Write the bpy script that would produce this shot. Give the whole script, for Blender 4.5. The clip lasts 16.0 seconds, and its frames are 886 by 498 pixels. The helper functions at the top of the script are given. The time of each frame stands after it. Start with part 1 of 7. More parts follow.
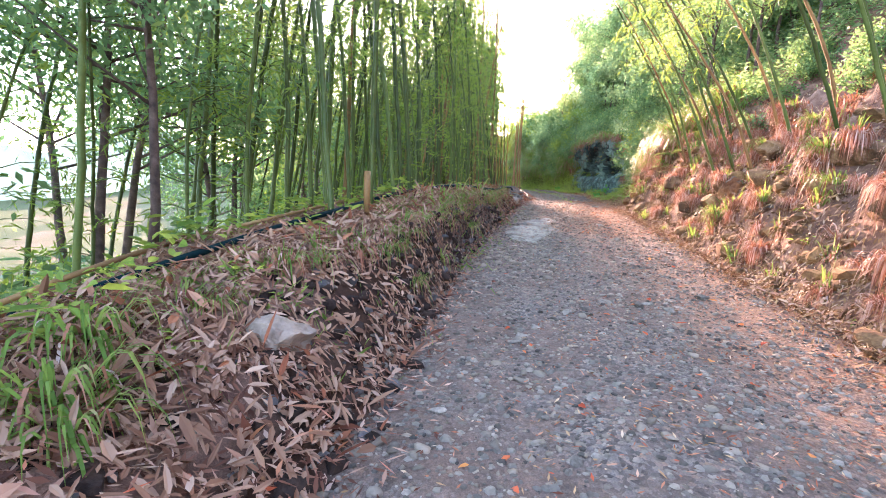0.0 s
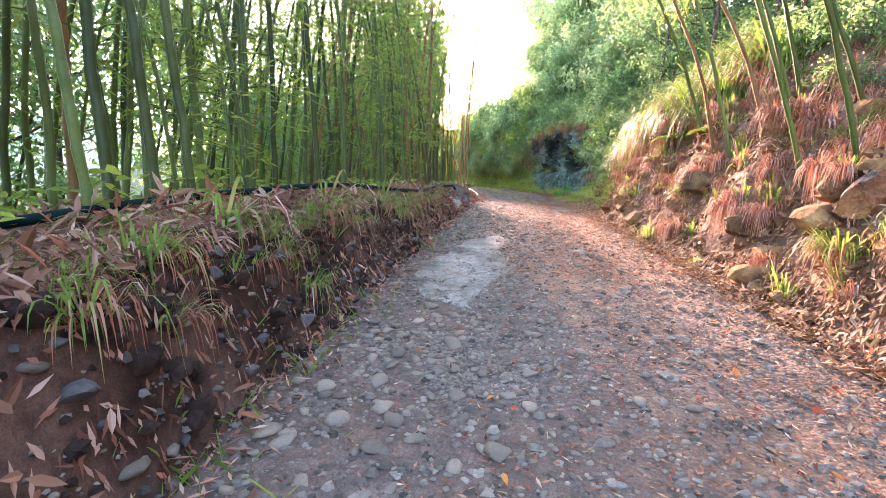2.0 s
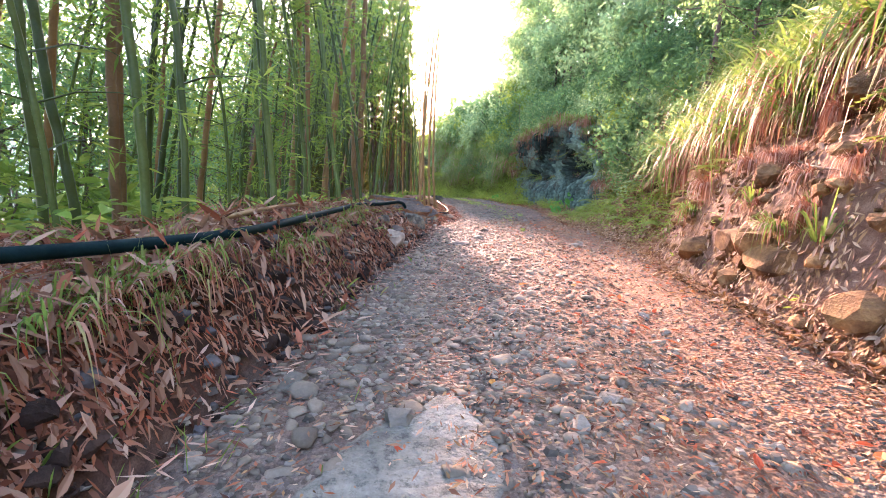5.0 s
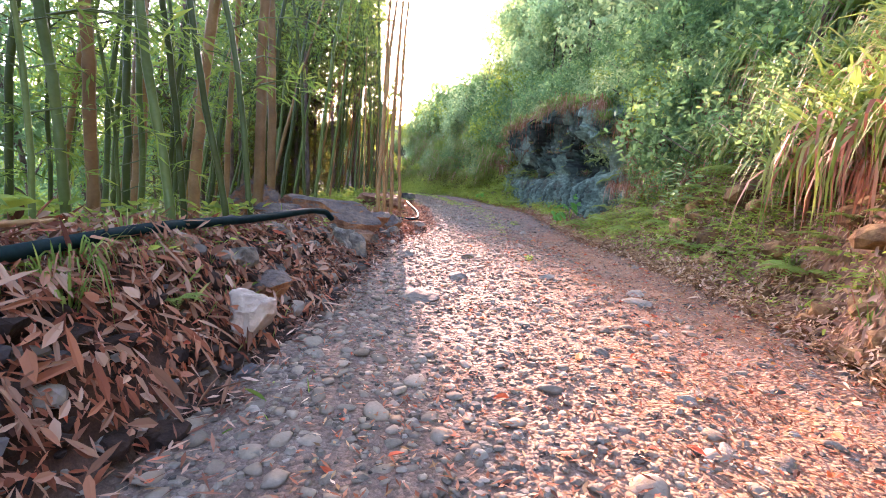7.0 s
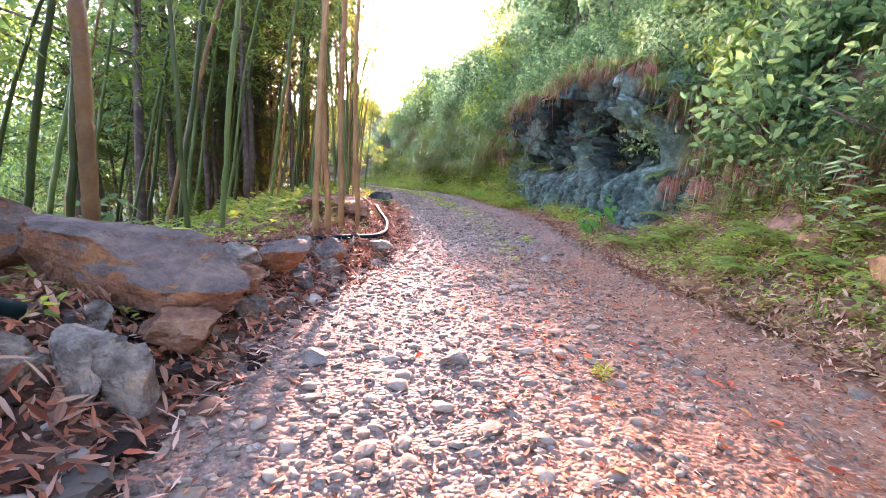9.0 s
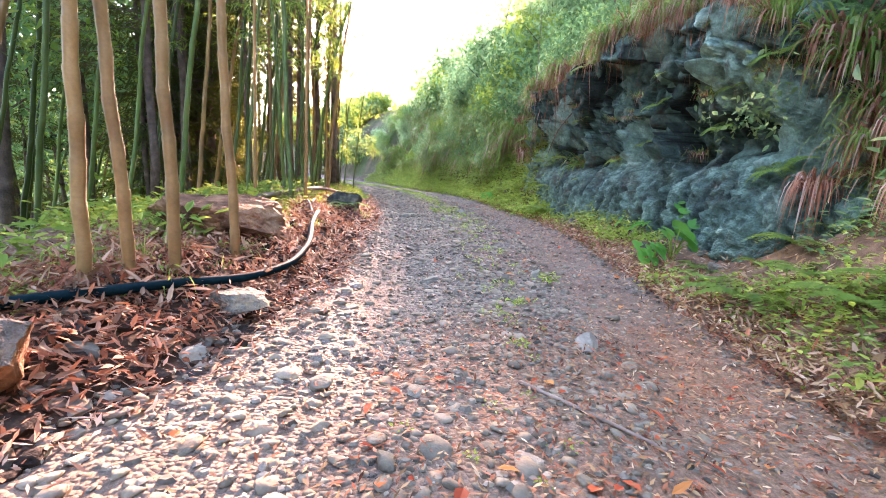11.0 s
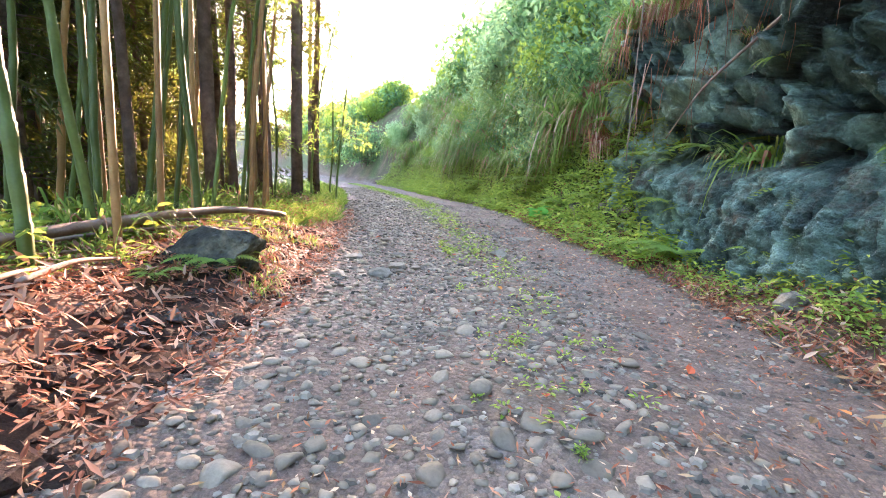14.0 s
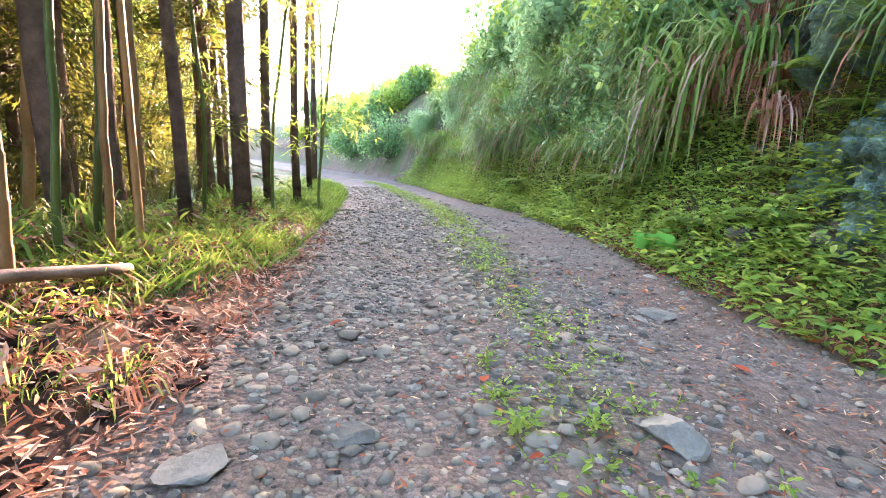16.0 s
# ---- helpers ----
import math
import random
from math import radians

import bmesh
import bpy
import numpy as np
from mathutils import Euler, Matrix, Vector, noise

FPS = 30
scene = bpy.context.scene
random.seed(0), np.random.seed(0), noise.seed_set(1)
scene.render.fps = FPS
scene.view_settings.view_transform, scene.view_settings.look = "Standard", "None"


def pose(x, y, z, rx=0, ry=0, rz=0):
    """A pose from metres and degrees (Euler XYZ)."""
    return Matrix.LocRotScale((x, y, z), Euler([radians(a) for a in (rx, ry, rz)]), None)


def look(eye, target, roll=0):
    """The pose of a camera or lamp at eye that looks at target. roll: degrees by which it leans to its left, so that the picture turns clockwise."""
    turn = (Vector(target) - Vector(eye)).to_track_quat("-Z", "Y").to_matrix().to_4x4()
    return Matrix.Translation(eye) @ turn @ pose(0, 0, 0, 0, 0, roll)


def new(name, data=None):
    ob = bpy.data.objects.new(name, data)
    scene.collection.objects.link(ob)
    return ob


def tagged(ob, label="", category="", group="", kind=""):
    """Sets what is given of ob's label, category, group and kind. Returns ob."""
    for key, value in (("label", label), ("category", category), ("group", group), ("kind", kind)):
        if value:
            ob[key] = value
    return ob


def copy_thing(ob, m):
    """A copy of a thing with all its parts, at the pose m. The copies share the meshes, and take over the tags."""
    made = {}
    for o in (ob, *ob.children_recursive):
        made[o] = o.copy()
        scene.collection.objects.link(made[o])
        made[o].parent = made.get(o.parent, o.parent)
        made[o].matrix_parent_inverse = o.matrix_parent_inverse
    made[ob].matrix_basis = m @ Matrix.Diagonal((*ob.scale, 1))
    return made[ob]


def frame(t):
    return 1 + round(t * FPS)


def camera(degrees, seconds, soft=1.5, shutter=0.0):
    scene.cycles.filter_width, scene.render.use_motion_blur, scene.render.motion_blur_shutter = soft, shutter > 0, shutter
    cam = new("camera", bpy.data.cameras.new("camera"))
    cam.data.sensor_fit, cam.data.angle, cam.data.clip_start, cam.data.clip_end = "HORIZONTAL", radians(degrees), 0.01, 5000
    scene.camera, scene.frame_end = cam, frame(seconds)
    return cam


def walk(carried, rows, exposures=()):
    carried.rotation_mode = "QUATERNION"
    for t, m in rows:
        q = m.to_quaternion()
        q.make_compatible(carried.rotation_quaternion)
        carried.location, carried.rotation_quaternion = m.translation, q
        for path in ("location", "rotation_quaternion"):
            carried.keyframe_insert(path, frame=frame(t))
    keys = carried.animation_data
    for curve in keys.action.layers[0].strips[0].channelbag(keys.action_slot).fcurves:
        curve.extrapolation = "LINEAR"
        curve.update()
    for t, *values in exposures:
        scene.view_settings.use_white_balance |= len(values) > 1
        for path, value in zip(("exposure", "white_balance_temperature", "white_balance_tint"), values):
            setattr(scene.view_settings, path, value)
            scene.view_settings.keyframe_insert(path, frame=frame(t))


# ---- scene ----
cam = camera(89.3, 16.0, 1.0)
PATH = [
    (0, (2.395, -0.48, 0.908), (2.232, 1.487, 0.58), 0.7),
    (0.5, (2.628, 0.927, 0.926), (2.534, 2.898, 0.601), 0.9),
    (1, (2.824, 2.103, 0.934), (2.782, 4.077, 0.613), 0.9),
    (1.5, (3.023, 3.168, 0.902), (3.021, 5.14, 0.572), 1.1),
    (2, (3.185, 4.168, 0.854), (3.208, 6.138, 0.514), 1.0),
    (2.5, (3.292, 5.123, 0.826), (3.339, 7.092, 0.48), 1.0),
    (3, (3.384, 6.004, 0.845), (3.445, 7.974, 0.508), 1.0),
    (3.5, (3.541, 6.855, 0.866), (3.618, 8.826, 0.535), 1.1),
    (4, (3.687, 7.793, 0.867), (3.778, 9.765, 0.547), 1.2),
    (4.5, (3.932, 8.861, 0.826), (4.025, 10.834, 0.515), 0.8),
    (5, (4.032, 9.767, 0.86), (4.135, 11.741, 0.555), 0.9),
    (5.2, (4.081, 10.087, 0.869), (4.188, 12.062, 0.575), 1.0),
    (7.3, (4.572, 14.212, 0.858), (4.77, 16.174, 0.528), 2.6),
    (7.5, (4.589, 14.546, 0.88), (4.789, 16.508, 0.546), 2.5),
    (8, (4.824, 15.474, 0.909), (5.028, 17.432, 0.555), 2.8),
    (8.5, (4.983, 16.462, 0.888), (5.19, 18.419, 0.534), 2.6),
    (9, (5.124, 17.327, 0.886), (5.335, 19.284, 0.53), 2.6),
    (9.2, (5.17, 17.632, 0.927), (5.377, 19.588, 0.566), 2.5),
    (11.3, (6.229, 21.379, 0.722), (6.328, 23.345, 0.366), 3.4),
    (11.5, (6.265, 21.845, 0.718), (6.358, 23.81, 0.358), 3.4),
    (12, (6.351, 22.815, 0.723), (6.427, 24.778, 0.348), 3.4),
    (12.5, (6.396, 23.633, 0.679), (6.455, 25.595, 0.299), 3.4),
    (13, (6.42, 24.259, 0.715), (6.458, 26.223, 0.338), 3.3),
    (13.5, (6.48, 25.097, 0.718), (6.49, 27.063, 0.35), 3.1),
    (14, (6.468, 25.927, 0.741), (6.452, 27.894, 0.379), 3.0),
    (14.5, (6.471, 26.775, 0.762), (6.422, 28.739, 0.388), 3.1),
    (15, (6.414, 27.727, 0.709), (6.338, 29.687, 0.321), 2.9),
    (15.5, (6.368, 28.66, 0.694), (6.265, 30.618, 0.299), 2.8),
    (16, (6.315, 29.615, 0.716), (6.171, 31.571, 0.326), 2.5),
]
walk(cam, [(t, look(eye, target, roll)) for t, eye, target, roll in PATH], [(0, 3.75, 6130, 30), (5, 3.85, 6080, 34), (7.5, 3.97, 6080, 42), (9, 4.22, 6120, 47), (11.5, 4.42, 6170, 29), (16, 4.52, 6030, 25)])

# ---- light ----
SUN_AZ, SUN_EL = radians(-1.2), radians(14.2)
world = bpy.data.worlds.new("sky")
scene.world = world
world.use_nodes = True
wn, wl = world.node_tree.nodes, world.node_tree.links
sky = wn.new("ShaderNodeTexSky")
sky.sky_type, sky.sun_disc = "NISHITA", False
sky.sun_elevation, sky.sun_rotation = SUN_EL, SUN_AZ
sky.dust_density, sky.air_density = 1.6, 1.0
wl.new(sky.outputs[0], wn["Background"].inputs[0])
wn["Background"].inputs[1].default_value = 0.15
sun_data = bpy.data.lights.new("sun", "SUN")
sun_data.energy, sun_data.angle, sun_data.color = 3.1, radians(0.6), (1.0, 0.63, 0.41)
sun = new("sun", sun_data)
sun_way = Vector((math.sin(SUN_AZ) * math.cos(SUN_EL), math.cos(SUN_AZ) * math.cos(SUN_EL), math.sin(SUN_EL)))
sun.matrix_world = look(sun_way * 50, (0, 0, 0))

# ---- materials ----


def nodes_of(name):
    m = bpy.data.materials.new(name)
    m.use_nodes = True
    t = m.node_tree
    return m, t.nodes, t.links, t.nodes["Principled BSDF"]


def noise_fac(n, l, scale, detail=5.0, rough=0.6, coord="Object", kind="ShaderNodeTexNoise"):
    tc = n.new("ShaderNodeTexCoord")
    tx = n.new(kind)
    tx.inputs["Scale"].default_value = scale
    if kind == "ShaderNodeTexNoise":
        tx.inputs["Detail"].default_value, tx.inputs["Roughness"].default_value = detail, rough
    l.new(tc.outputs[coord], tx.inputs["Vector"])
    return tx


def ramp(n, l, fac, stops):
    r = n.new("ShaderNodeValToRGB")
    e = r.color_ramp.elements
    while len(e) < len(stops):
        e.new(0.5)
    for k, (p, c) in enumerate(stops):
        e[k].position, e[k].color = p, (*c, 1)
    l.new(fac, r.inputs[0])
    return r


def blend(n, l, fac, a, b, mode="MIX"):
    x = n.new("ShaderNodeMix")
    x.data_type, x.blend_type = "RGBA", mode
    for sock, v in ((x.inputs[0], fac), (x.inputs[6], a), (x.inputs[7], b)):
        if isinstance(v, (int, float)):
            sock.default_value = v
        elif isinstance(v, tuple):
            sock.default_value = (*v, 1)
        else:
            l.new(v, sock)
    return x.outputs[2]


def surface(name, stops, scale=6.0, fine=60.0, rough=0.8, bump=0.3, dist=0.01, vary=0.25, island=False, coord="Object"):
    """Two scales of noise, a random shade for each piece, and relief."""
    m, n, l, p = nodes_of(name)
    big, small = noise_fac(n, l, scale, coord=coord), noise_fac(n, l, fine, 4, coord=coord)
    c = ramp(n, l, big.outputs["Fac"], stops).outputs[0]
    c = blend(n, l, 0.35, c, ramp(n, l, small.outputs["Fac"], [(0.3, (0.45, 0.45, 0.45)), (0.7, (1, 1, 1))]).outputs[0], "MULTIPLY")
    if island:
        rnd = n.new("ShaderNodeNewGeometry").outputs["Random Per Island"]
    else:
        rnd = n.new("ShaderNodeObjectInfo").outputs["Random"]
    hs = n.new("ShaderNodeHueSaturation")
    mr = n.new("ShaderNodeMapRange")
    mr.inputs[3].default_value, mr.inputs[4].default_value = 1 - vary, 1 + vary
    l.new(rnd, mr.inputs[0]), l.new(mr.outputs[0], hs.inputs["Value"]), l.new(c, hs.inputs["Color"])
    l.new(hs.outputs[0], p.inputs["Base Color"])
    p.inputs["Roughness"].default_value, p.inputs["Specular IOR Level"].default_value = rough, 0.22
    if bump:
        b = n.new("ShaderNodeBump")
        b.inputs["Strength"].default_value, b.inputs["Distance"].default_value = bump, dist
        l.new(small.outputs["Fac"], b.inputs["Height"]), l.new(b.outputs[0], p.inputs["Normal"])
    return m


def leafy(name, stops, passing=0.45, rough=0.5, warm=(0.75, 0.8, 0.12), tint=0.5):
    """Leaves: a colour for each leaf, light passing through."""
    m, n, l, p = nodes_of(name)
    rnd = n.new("ShaderNodeNewGeometry").outputs["Random Per Island"]
    c = ramp(n, l, rnd, stops).outputs[0]
    big = noise_fac(n, l, 1.3, 2)
    c = blend(n, l, 0.5, c, ramp(n, l, big.outputs["Fac"], [(0.3, (0.5, 0.5, 0.5)), (0.7, (1.3, 1.3, 1.3))]).outputs[0], "MULTIPLY")
    l.new(c, p.inputs["Base Color"])
    p.inputs["Roughness"].default_value, p.inputs["Specular IOR Level"].default_value = rough, 0.15
    tr, mx = n.new("ShaderNodeBsdfTranslucent"), n.new("ShaderNodeMixShader")
    l.new(blend(n, l, tint, c, warm), tr.inputs["Color"])
    mx.inputs[0].default_value = passing
    l.new(p.outputs[0], mx.inputs[1]), l.new(tr.outputs[0], mx.inputs[2])
    l.new(mx.outputs[0], n["Material Output"].inputs["Surface"])
    return m


def ground_material():
    m, n, l, p = nodes_of("ground")
    at = n.new("ShaderNodeVertexColor")
    at.layer_name = "cover"
    sep = n.new("ShaderNodeSeparateColor")
    l.new(at.outputs[0], sep.inputs[0])
    gravel = noise_fac(n, l, 38.0, kind="ShaderNodeTexVoronoi")
    grain = noise_fac(n, l, 120.0, 5, 0.75)
    broad = noise_fac(n, l, 1.1, 6, 0.65)
    mid = noise_fac(n, l, 7.0, 6, 0.65)
    sepv = n.new("ShaderNodeSeparateColor")
    l.new(gravel.outputs["Color"], sepv.inputs[0])
    pebble = ramp(n, l, sepv.outputs[0], [(0.0, (0.063, 0.0561, 0.0467)), (0.45, (0.151, 0.133, 0.109)), (0.8, (0.238, 0.205, 0.166)), (1.0, (0.28, 0.192, 0.134))]).outputs[0]
    dirt = ramp(n, l, mid.outputs["Fac"], [(0.3, (0.0995, 0.0739, 0.0548)), (0.6, (0.193, 0.132, 0.0949)), (0.8, (0.267, 0.16, 0.103))]).outputs[0]
    few = ramp(n, l, broad.outputs["Fac"], [(0.44, (0, 0, 0)), (0.68, (1, 1, 1))]).outputs[0]
    road = blend(n, l, few, dirt, pebble)
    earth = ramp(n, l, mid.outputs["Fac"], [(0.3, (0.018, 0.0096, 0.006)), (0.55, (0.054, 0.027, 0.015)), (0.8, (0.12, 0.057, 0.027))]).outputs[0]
    litter = ramp(n, l, mid.outputs["Fac"], [(0.3, (0.12, 0.06, 0.04)), (0.55, (0.28, 0.165, 0.11)), (0.75, (0.42, 0.28, 0.20))]).outputs[0]
    green = ramp(n, l, mid.outputs["Fac"], [(0.3, (0.03, 0.045, 0.014)), (0.6, (0.08, 0.11, 0.03)), (0.8, (0.17, 0.18, 0.05))]).outputs[0]
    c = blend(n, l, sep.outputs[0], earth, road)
    c = blend(n, l, at.outputs[1], c, ramp(n, l, mid.outputs["Fac"], [(0.3, (0.21, 0.12, 0.072)), (0.7, (0.38, 0.215, 0.12))]).outputs[0])
    c = blend(n, l, sep.outputs[1], c, litter)
    c = blend(n, l, sep.outputs[2], c, green)
    c = blend(n, l, 0.7, c, ramp(n, l, grain.outputs["Fac"], [(0.35, (0.45, 0.45, 0.45)), (0.65, (1.2, 1.2, 1.2))]).outputs[0], "MULTIPLY")
    l.new(c, p.inputs["Base Color"])
    p.inputs["Roughness"].default_value = 0.85
    inv = n.new("ShaderNodeMath")
    inv.operation = "SUBTRACT"
    inv.inputs[0].default_value = 1.0
    l.new(gravel.outputs["Distance"], inv.inputs[1])
    add = n.new("ShaderNodeMath")
    mul = n.new("ShaderNodeMath")
    mul.operation = "MULTIPLY"
    l.new(inv.outputs[0], mul.inputs[0]), l.new(sep.outputs[0], mul.inputs[1])
    l.new(mul.outputs[0], add.inputs[0]), l.new(mid.outputs["Fac"], add.inputs[1])
    b = n.new("ShaderNodeBump")
    b.inputs["Strength"].default_value, b.inputs["Distance"].default_value = 0.7, 0.02
    l.new(add.outputs[0], b.inputs["Height"]), l.new(b.outputs[0], p.inputs["Normal"])
    return m


M_GROUND = ground_material()
M_STONE = surface("grey_stone", [(0.3, (0.14, 0.125, 0.0972)), (0.55, (0.231, 0.205, 0.159)), (0.75, (0.314, 0.261, 0.196))], 4, 70, 0.8, 0.5, 0.006, 0.4)
M_STONES = surface("loose_gravel", [(0.3, (0.105, 0.0933, 0.0733)), (0.52, (0.189, 0.166, 0.128)), (0.68, (0.252, 0.205, 0.149)), (0.8, (0.294, 0.198, 0.136))], 3.0, 70, 0.85, 0.4, 0.004, 0.6, True)
M_COBBLE = surface("worn_cobbles", [(0.3, (0.134, 0.113, 0.0824)), (0.5, (0.216, 0.18, 0.13)), (0.66, (0.279, 0.223, 0.157)), (0.8, (0.299, 0.206, 0.137))], 2.5, 60, 0.85, 0.5, 0.006, 0.3, True)
M_GREYROCK = surface("grey_rock", [(0.32, (0.045, 0.0409, 0.032)), (0.45, (0.13, 0.116, 0.088)), (0.55, (0.21, 0.181, 0.136)), (0.68, (0.33, 0.251, 0.16))], 5.5, 26, 0.88, 1.0, 0.04, 0.25)
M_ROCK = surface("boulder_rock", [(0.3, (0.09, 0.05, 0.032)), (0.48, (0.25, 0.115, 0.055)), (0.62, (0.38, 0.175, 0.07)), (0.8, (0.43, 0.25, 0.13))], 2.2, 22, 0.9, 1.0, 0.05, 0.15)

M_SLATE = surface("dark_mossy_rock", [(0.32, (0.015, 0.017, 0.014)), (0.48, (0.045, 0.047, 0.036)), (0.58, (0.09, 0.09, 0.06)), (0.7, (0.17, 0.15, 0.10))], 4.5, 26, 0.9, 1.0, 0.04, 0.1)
M_TANROCK = surface("tan_rock", [(0.3, (0.20, 0.155, 0.11)), (0.55, (0.36, 0.285, 0.21)), (0.75, (0.46, 0.36, 0.26))], 3.5, 30, 0.85, 0.8, 0.02, 0.2)


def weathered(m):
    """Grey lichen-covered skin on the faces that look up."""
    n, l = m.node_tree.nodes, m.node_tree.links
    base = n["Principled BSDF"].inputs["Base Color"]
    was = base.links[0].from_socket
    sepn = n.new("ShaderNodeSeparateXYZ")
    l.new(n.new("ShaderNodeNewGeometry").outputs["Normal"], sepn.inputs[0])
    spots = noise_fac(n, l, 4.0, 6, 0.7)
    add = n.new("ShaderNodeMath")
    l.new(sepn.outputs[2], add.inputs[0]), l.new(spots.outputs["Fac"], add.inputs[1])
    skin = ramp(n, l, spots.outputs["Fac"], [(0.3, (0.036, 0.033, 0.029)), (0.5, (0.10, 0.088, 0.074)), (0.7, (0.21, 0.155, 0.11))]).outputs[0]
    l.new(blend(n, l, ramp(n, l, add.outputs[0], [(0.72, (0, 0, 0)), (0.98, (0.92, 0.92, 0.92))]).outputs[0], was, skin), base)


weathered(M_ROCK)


def cliff_material():
    m, n, l, p = nodes_of("cliff_rock")
    at_ = n.new("ShaderNodeVertexColor")
    at_.layer_name = "tone"
    sep = n.new("ShaderNodeSeparateColor")
    l.new(at_.outputs[0], sep.inputs[0])
    big, mid, fine = noise_fac(n, l, 1.6, 6, 0.65), noise_fac(n, l, 7.0, 6, 0.7), noise_fac(n, l, 40.0, 4)
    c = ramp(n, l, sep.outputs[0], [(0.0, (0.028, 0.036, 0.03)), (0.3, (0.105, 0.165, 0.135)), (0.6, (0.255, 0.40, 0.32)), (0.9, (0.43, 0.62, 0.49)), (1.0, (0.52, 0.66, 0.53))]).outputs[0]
    c = blend(n, l, 0.75, c, ramp(n, l, mid.outputs["Fac"], [(0.3, (0.35, 0.35, 0.36)), (0.55, (0.9, 0.92, 0.9)), (0.75, (1.2, 1.2, 1.15))]).outputs[0], "MULTIPLY")
    moss = ramp(n, l, big.outputs["Fac"], [(0.56, (0, 0, 0)), (0.70, (0.7, 0.7, 0.7))]).outputs[0]
    c = blend(n, l, moss, c, (0.06, 0.075, 0.025))
    rust = ramp(n, l, noise_fac(n, l, 0.9, 7, 0.75).outputs["Fac"], [(0.54, (0, 0, 0)), (0.66, (0.65, 0.65, 0.65))]).outputs[0]
    c = blend(n, l, rust, c, (0.13, 0.075, 0.045))
    vein = noise_fac(n, l, 9.0, kind="ShaderNodeTexVoronoi")
    c = blend(n, l, 0.4, c, ramp(n, l, vein.outputs["Distance"], [(0.15, (1.4, 1.4, 1.4)), (0.8, (0.35, 0.35, 0.35))]).outputs[0], "MULTIPLY")
    c = blend(n, l, 0.4, c, ramp(n, l, fine.outputs["Fac"], [(0.3, (0.5, 0.5, 0.5)), (0.7, (1.1, 1.1, 1.1))]).outputs[0], "MULTIPLY")
    l.new(c, p.inputs["Base Color"])
    p.inputs["Roughness"].default_value, p.inputs["Specular IOR Level"].default_value = 0.9, 0.2
    add = n.new("ShaderNodeMath")
    l.new(mid.outputs["Fac"], add.inputs[0]), l.new(fine.outputs["Fac"], add.inputs[1])
    b = n.new("ShaderNodeBump")
    b.inputs["Strength"].default_value, b.inputs["Distance"].default_value = 1.0, 0.12
    l.new(add.outputs[0], b.inputs["Height"]), l.new(b.outputs[0], p.inputs["Normal"])
    return m


M_CLIFF = cliff_material()
M_CONCRETE = surface("worn_concrete", [(0.3, (0.112, 0.105, 0.084)), (0.46, (0.224, 0.217, 0.174)), (0.6, (0.336, 0.325, 0.263)), (0.75, (0.426, 0.393, 0.319))], 1.7, 26, 0.9, 1.0, 0.03, 0.1)
M_PIPE_GREY = surface("weathered_pipe", [(0.3, (0.0035, 0.0125, 0.016)), (0.7, (0.0075, 0.0235, 0.029))], 6, 80, 0.6, 0.1, 0.002, 0.1)


def cracked(m):
    """Dark branching cracks and a stain of mud over a worn slab."""
    n, l = m.node_tree.nodes, m.node_tree.links
    base = n["Principled BSDF"].inputs["Base Color"]
    was = base.links[0].from_socket
    tc, wob = n.new("ShaderNodeTexCoord"), noise_fac(n, l, 2.3, 5, 0.6)
    off = n.new("ShaderNodeVectorMath")
    off.operation = "MULTIPLY_ADD"
    off.inputs[1].default_value = (0.7, 0.7, 0.7)
    l.new(wob.outputs["Color"], off.inputs[0]), l.new(tc.outputs["Object"], off.inputs[2])
    vor = n.new("ShaderNodeTexVoronoi")
    vor.feature = "DISTANCE_TO_EDGE"
    vor.inputs["Scale"].default_value = 0.55
    l.new(off.outputs[0], vor.inputs["Vector"])
    line = ramp(n, l, vor.outputs["Distance"], [(0.0, (0.75, 0.75, 0.75)), (0.006, (0.4, 0.4, 0.4)), (0.014, (0, 0, 0))]).outputs[0]
    mud = ramp(n, l, noise_fac(n, l, 0.9, 7, 0.7).outputs["Fac"], [(0.5, (0, 0, 0)), (0.66, (0.75, 0.75, 0.75))]).outputs[0]
    c = blend(n, l, mud, was, (0.17, 0.125, 0.092))
    pits = ramp(n, l, noise_fac(n, l, 17.0, 6, 0.75).outputs["Fac"], [(0.36, (0.3, 0.3, 0.3)), (0.47, (1, 1, 1)), (0.7, (1.25, 1.25, 1.22))]).outputs[0]
    c = blend(n, l, 0.75, c, pits, "MULTIPLY")
    l.new(blend(n, l, line, c, (0.035, 0.028, 0.022)), base)


cracked(M_CONCRETE)
M_PIPE = surface("dark_pipe", [(0.3, (0.004, 0.014, 0.015)), (0.7, (0.010, 0.030, 0.031))], 6, 80, 0.62, 0.1, 0.002, 0.1)
for m in (M_PIPE, M_PIPE_GREY):
    m.node_tree.nodes["Principled BSDF"].inputs["Specular IOR Level"].default_value = 0.025
for m in (M_STONE, M_STONES, M_COBBLE, M_GROUND):
    m.node_tree.nodes["Principled BSDF"].inputs["Specular IOR Level"].default_value = 0.15
M_CULM = surface("bamboo_culm", [(0.3, (0.0486, 0.0818, 0.0171)), (0.55, (0.102, 0.14, 0.0341)), (0.75, (0.175, 0.179, 0.0585))], 1.2, 40, 0.42, 0.15, 0.003, 0.45)
M_CULM_OLD = surface("old_bamboo_culm", [(0.3, (0.151, 0.0809, 0.0284)), (0.6, (0.309, 0.177, 0.0636)), (0.8, (0.411, 0.277, 0.128))], 1.4, 40, 0.5, 0.15, 0.003, 0.3)
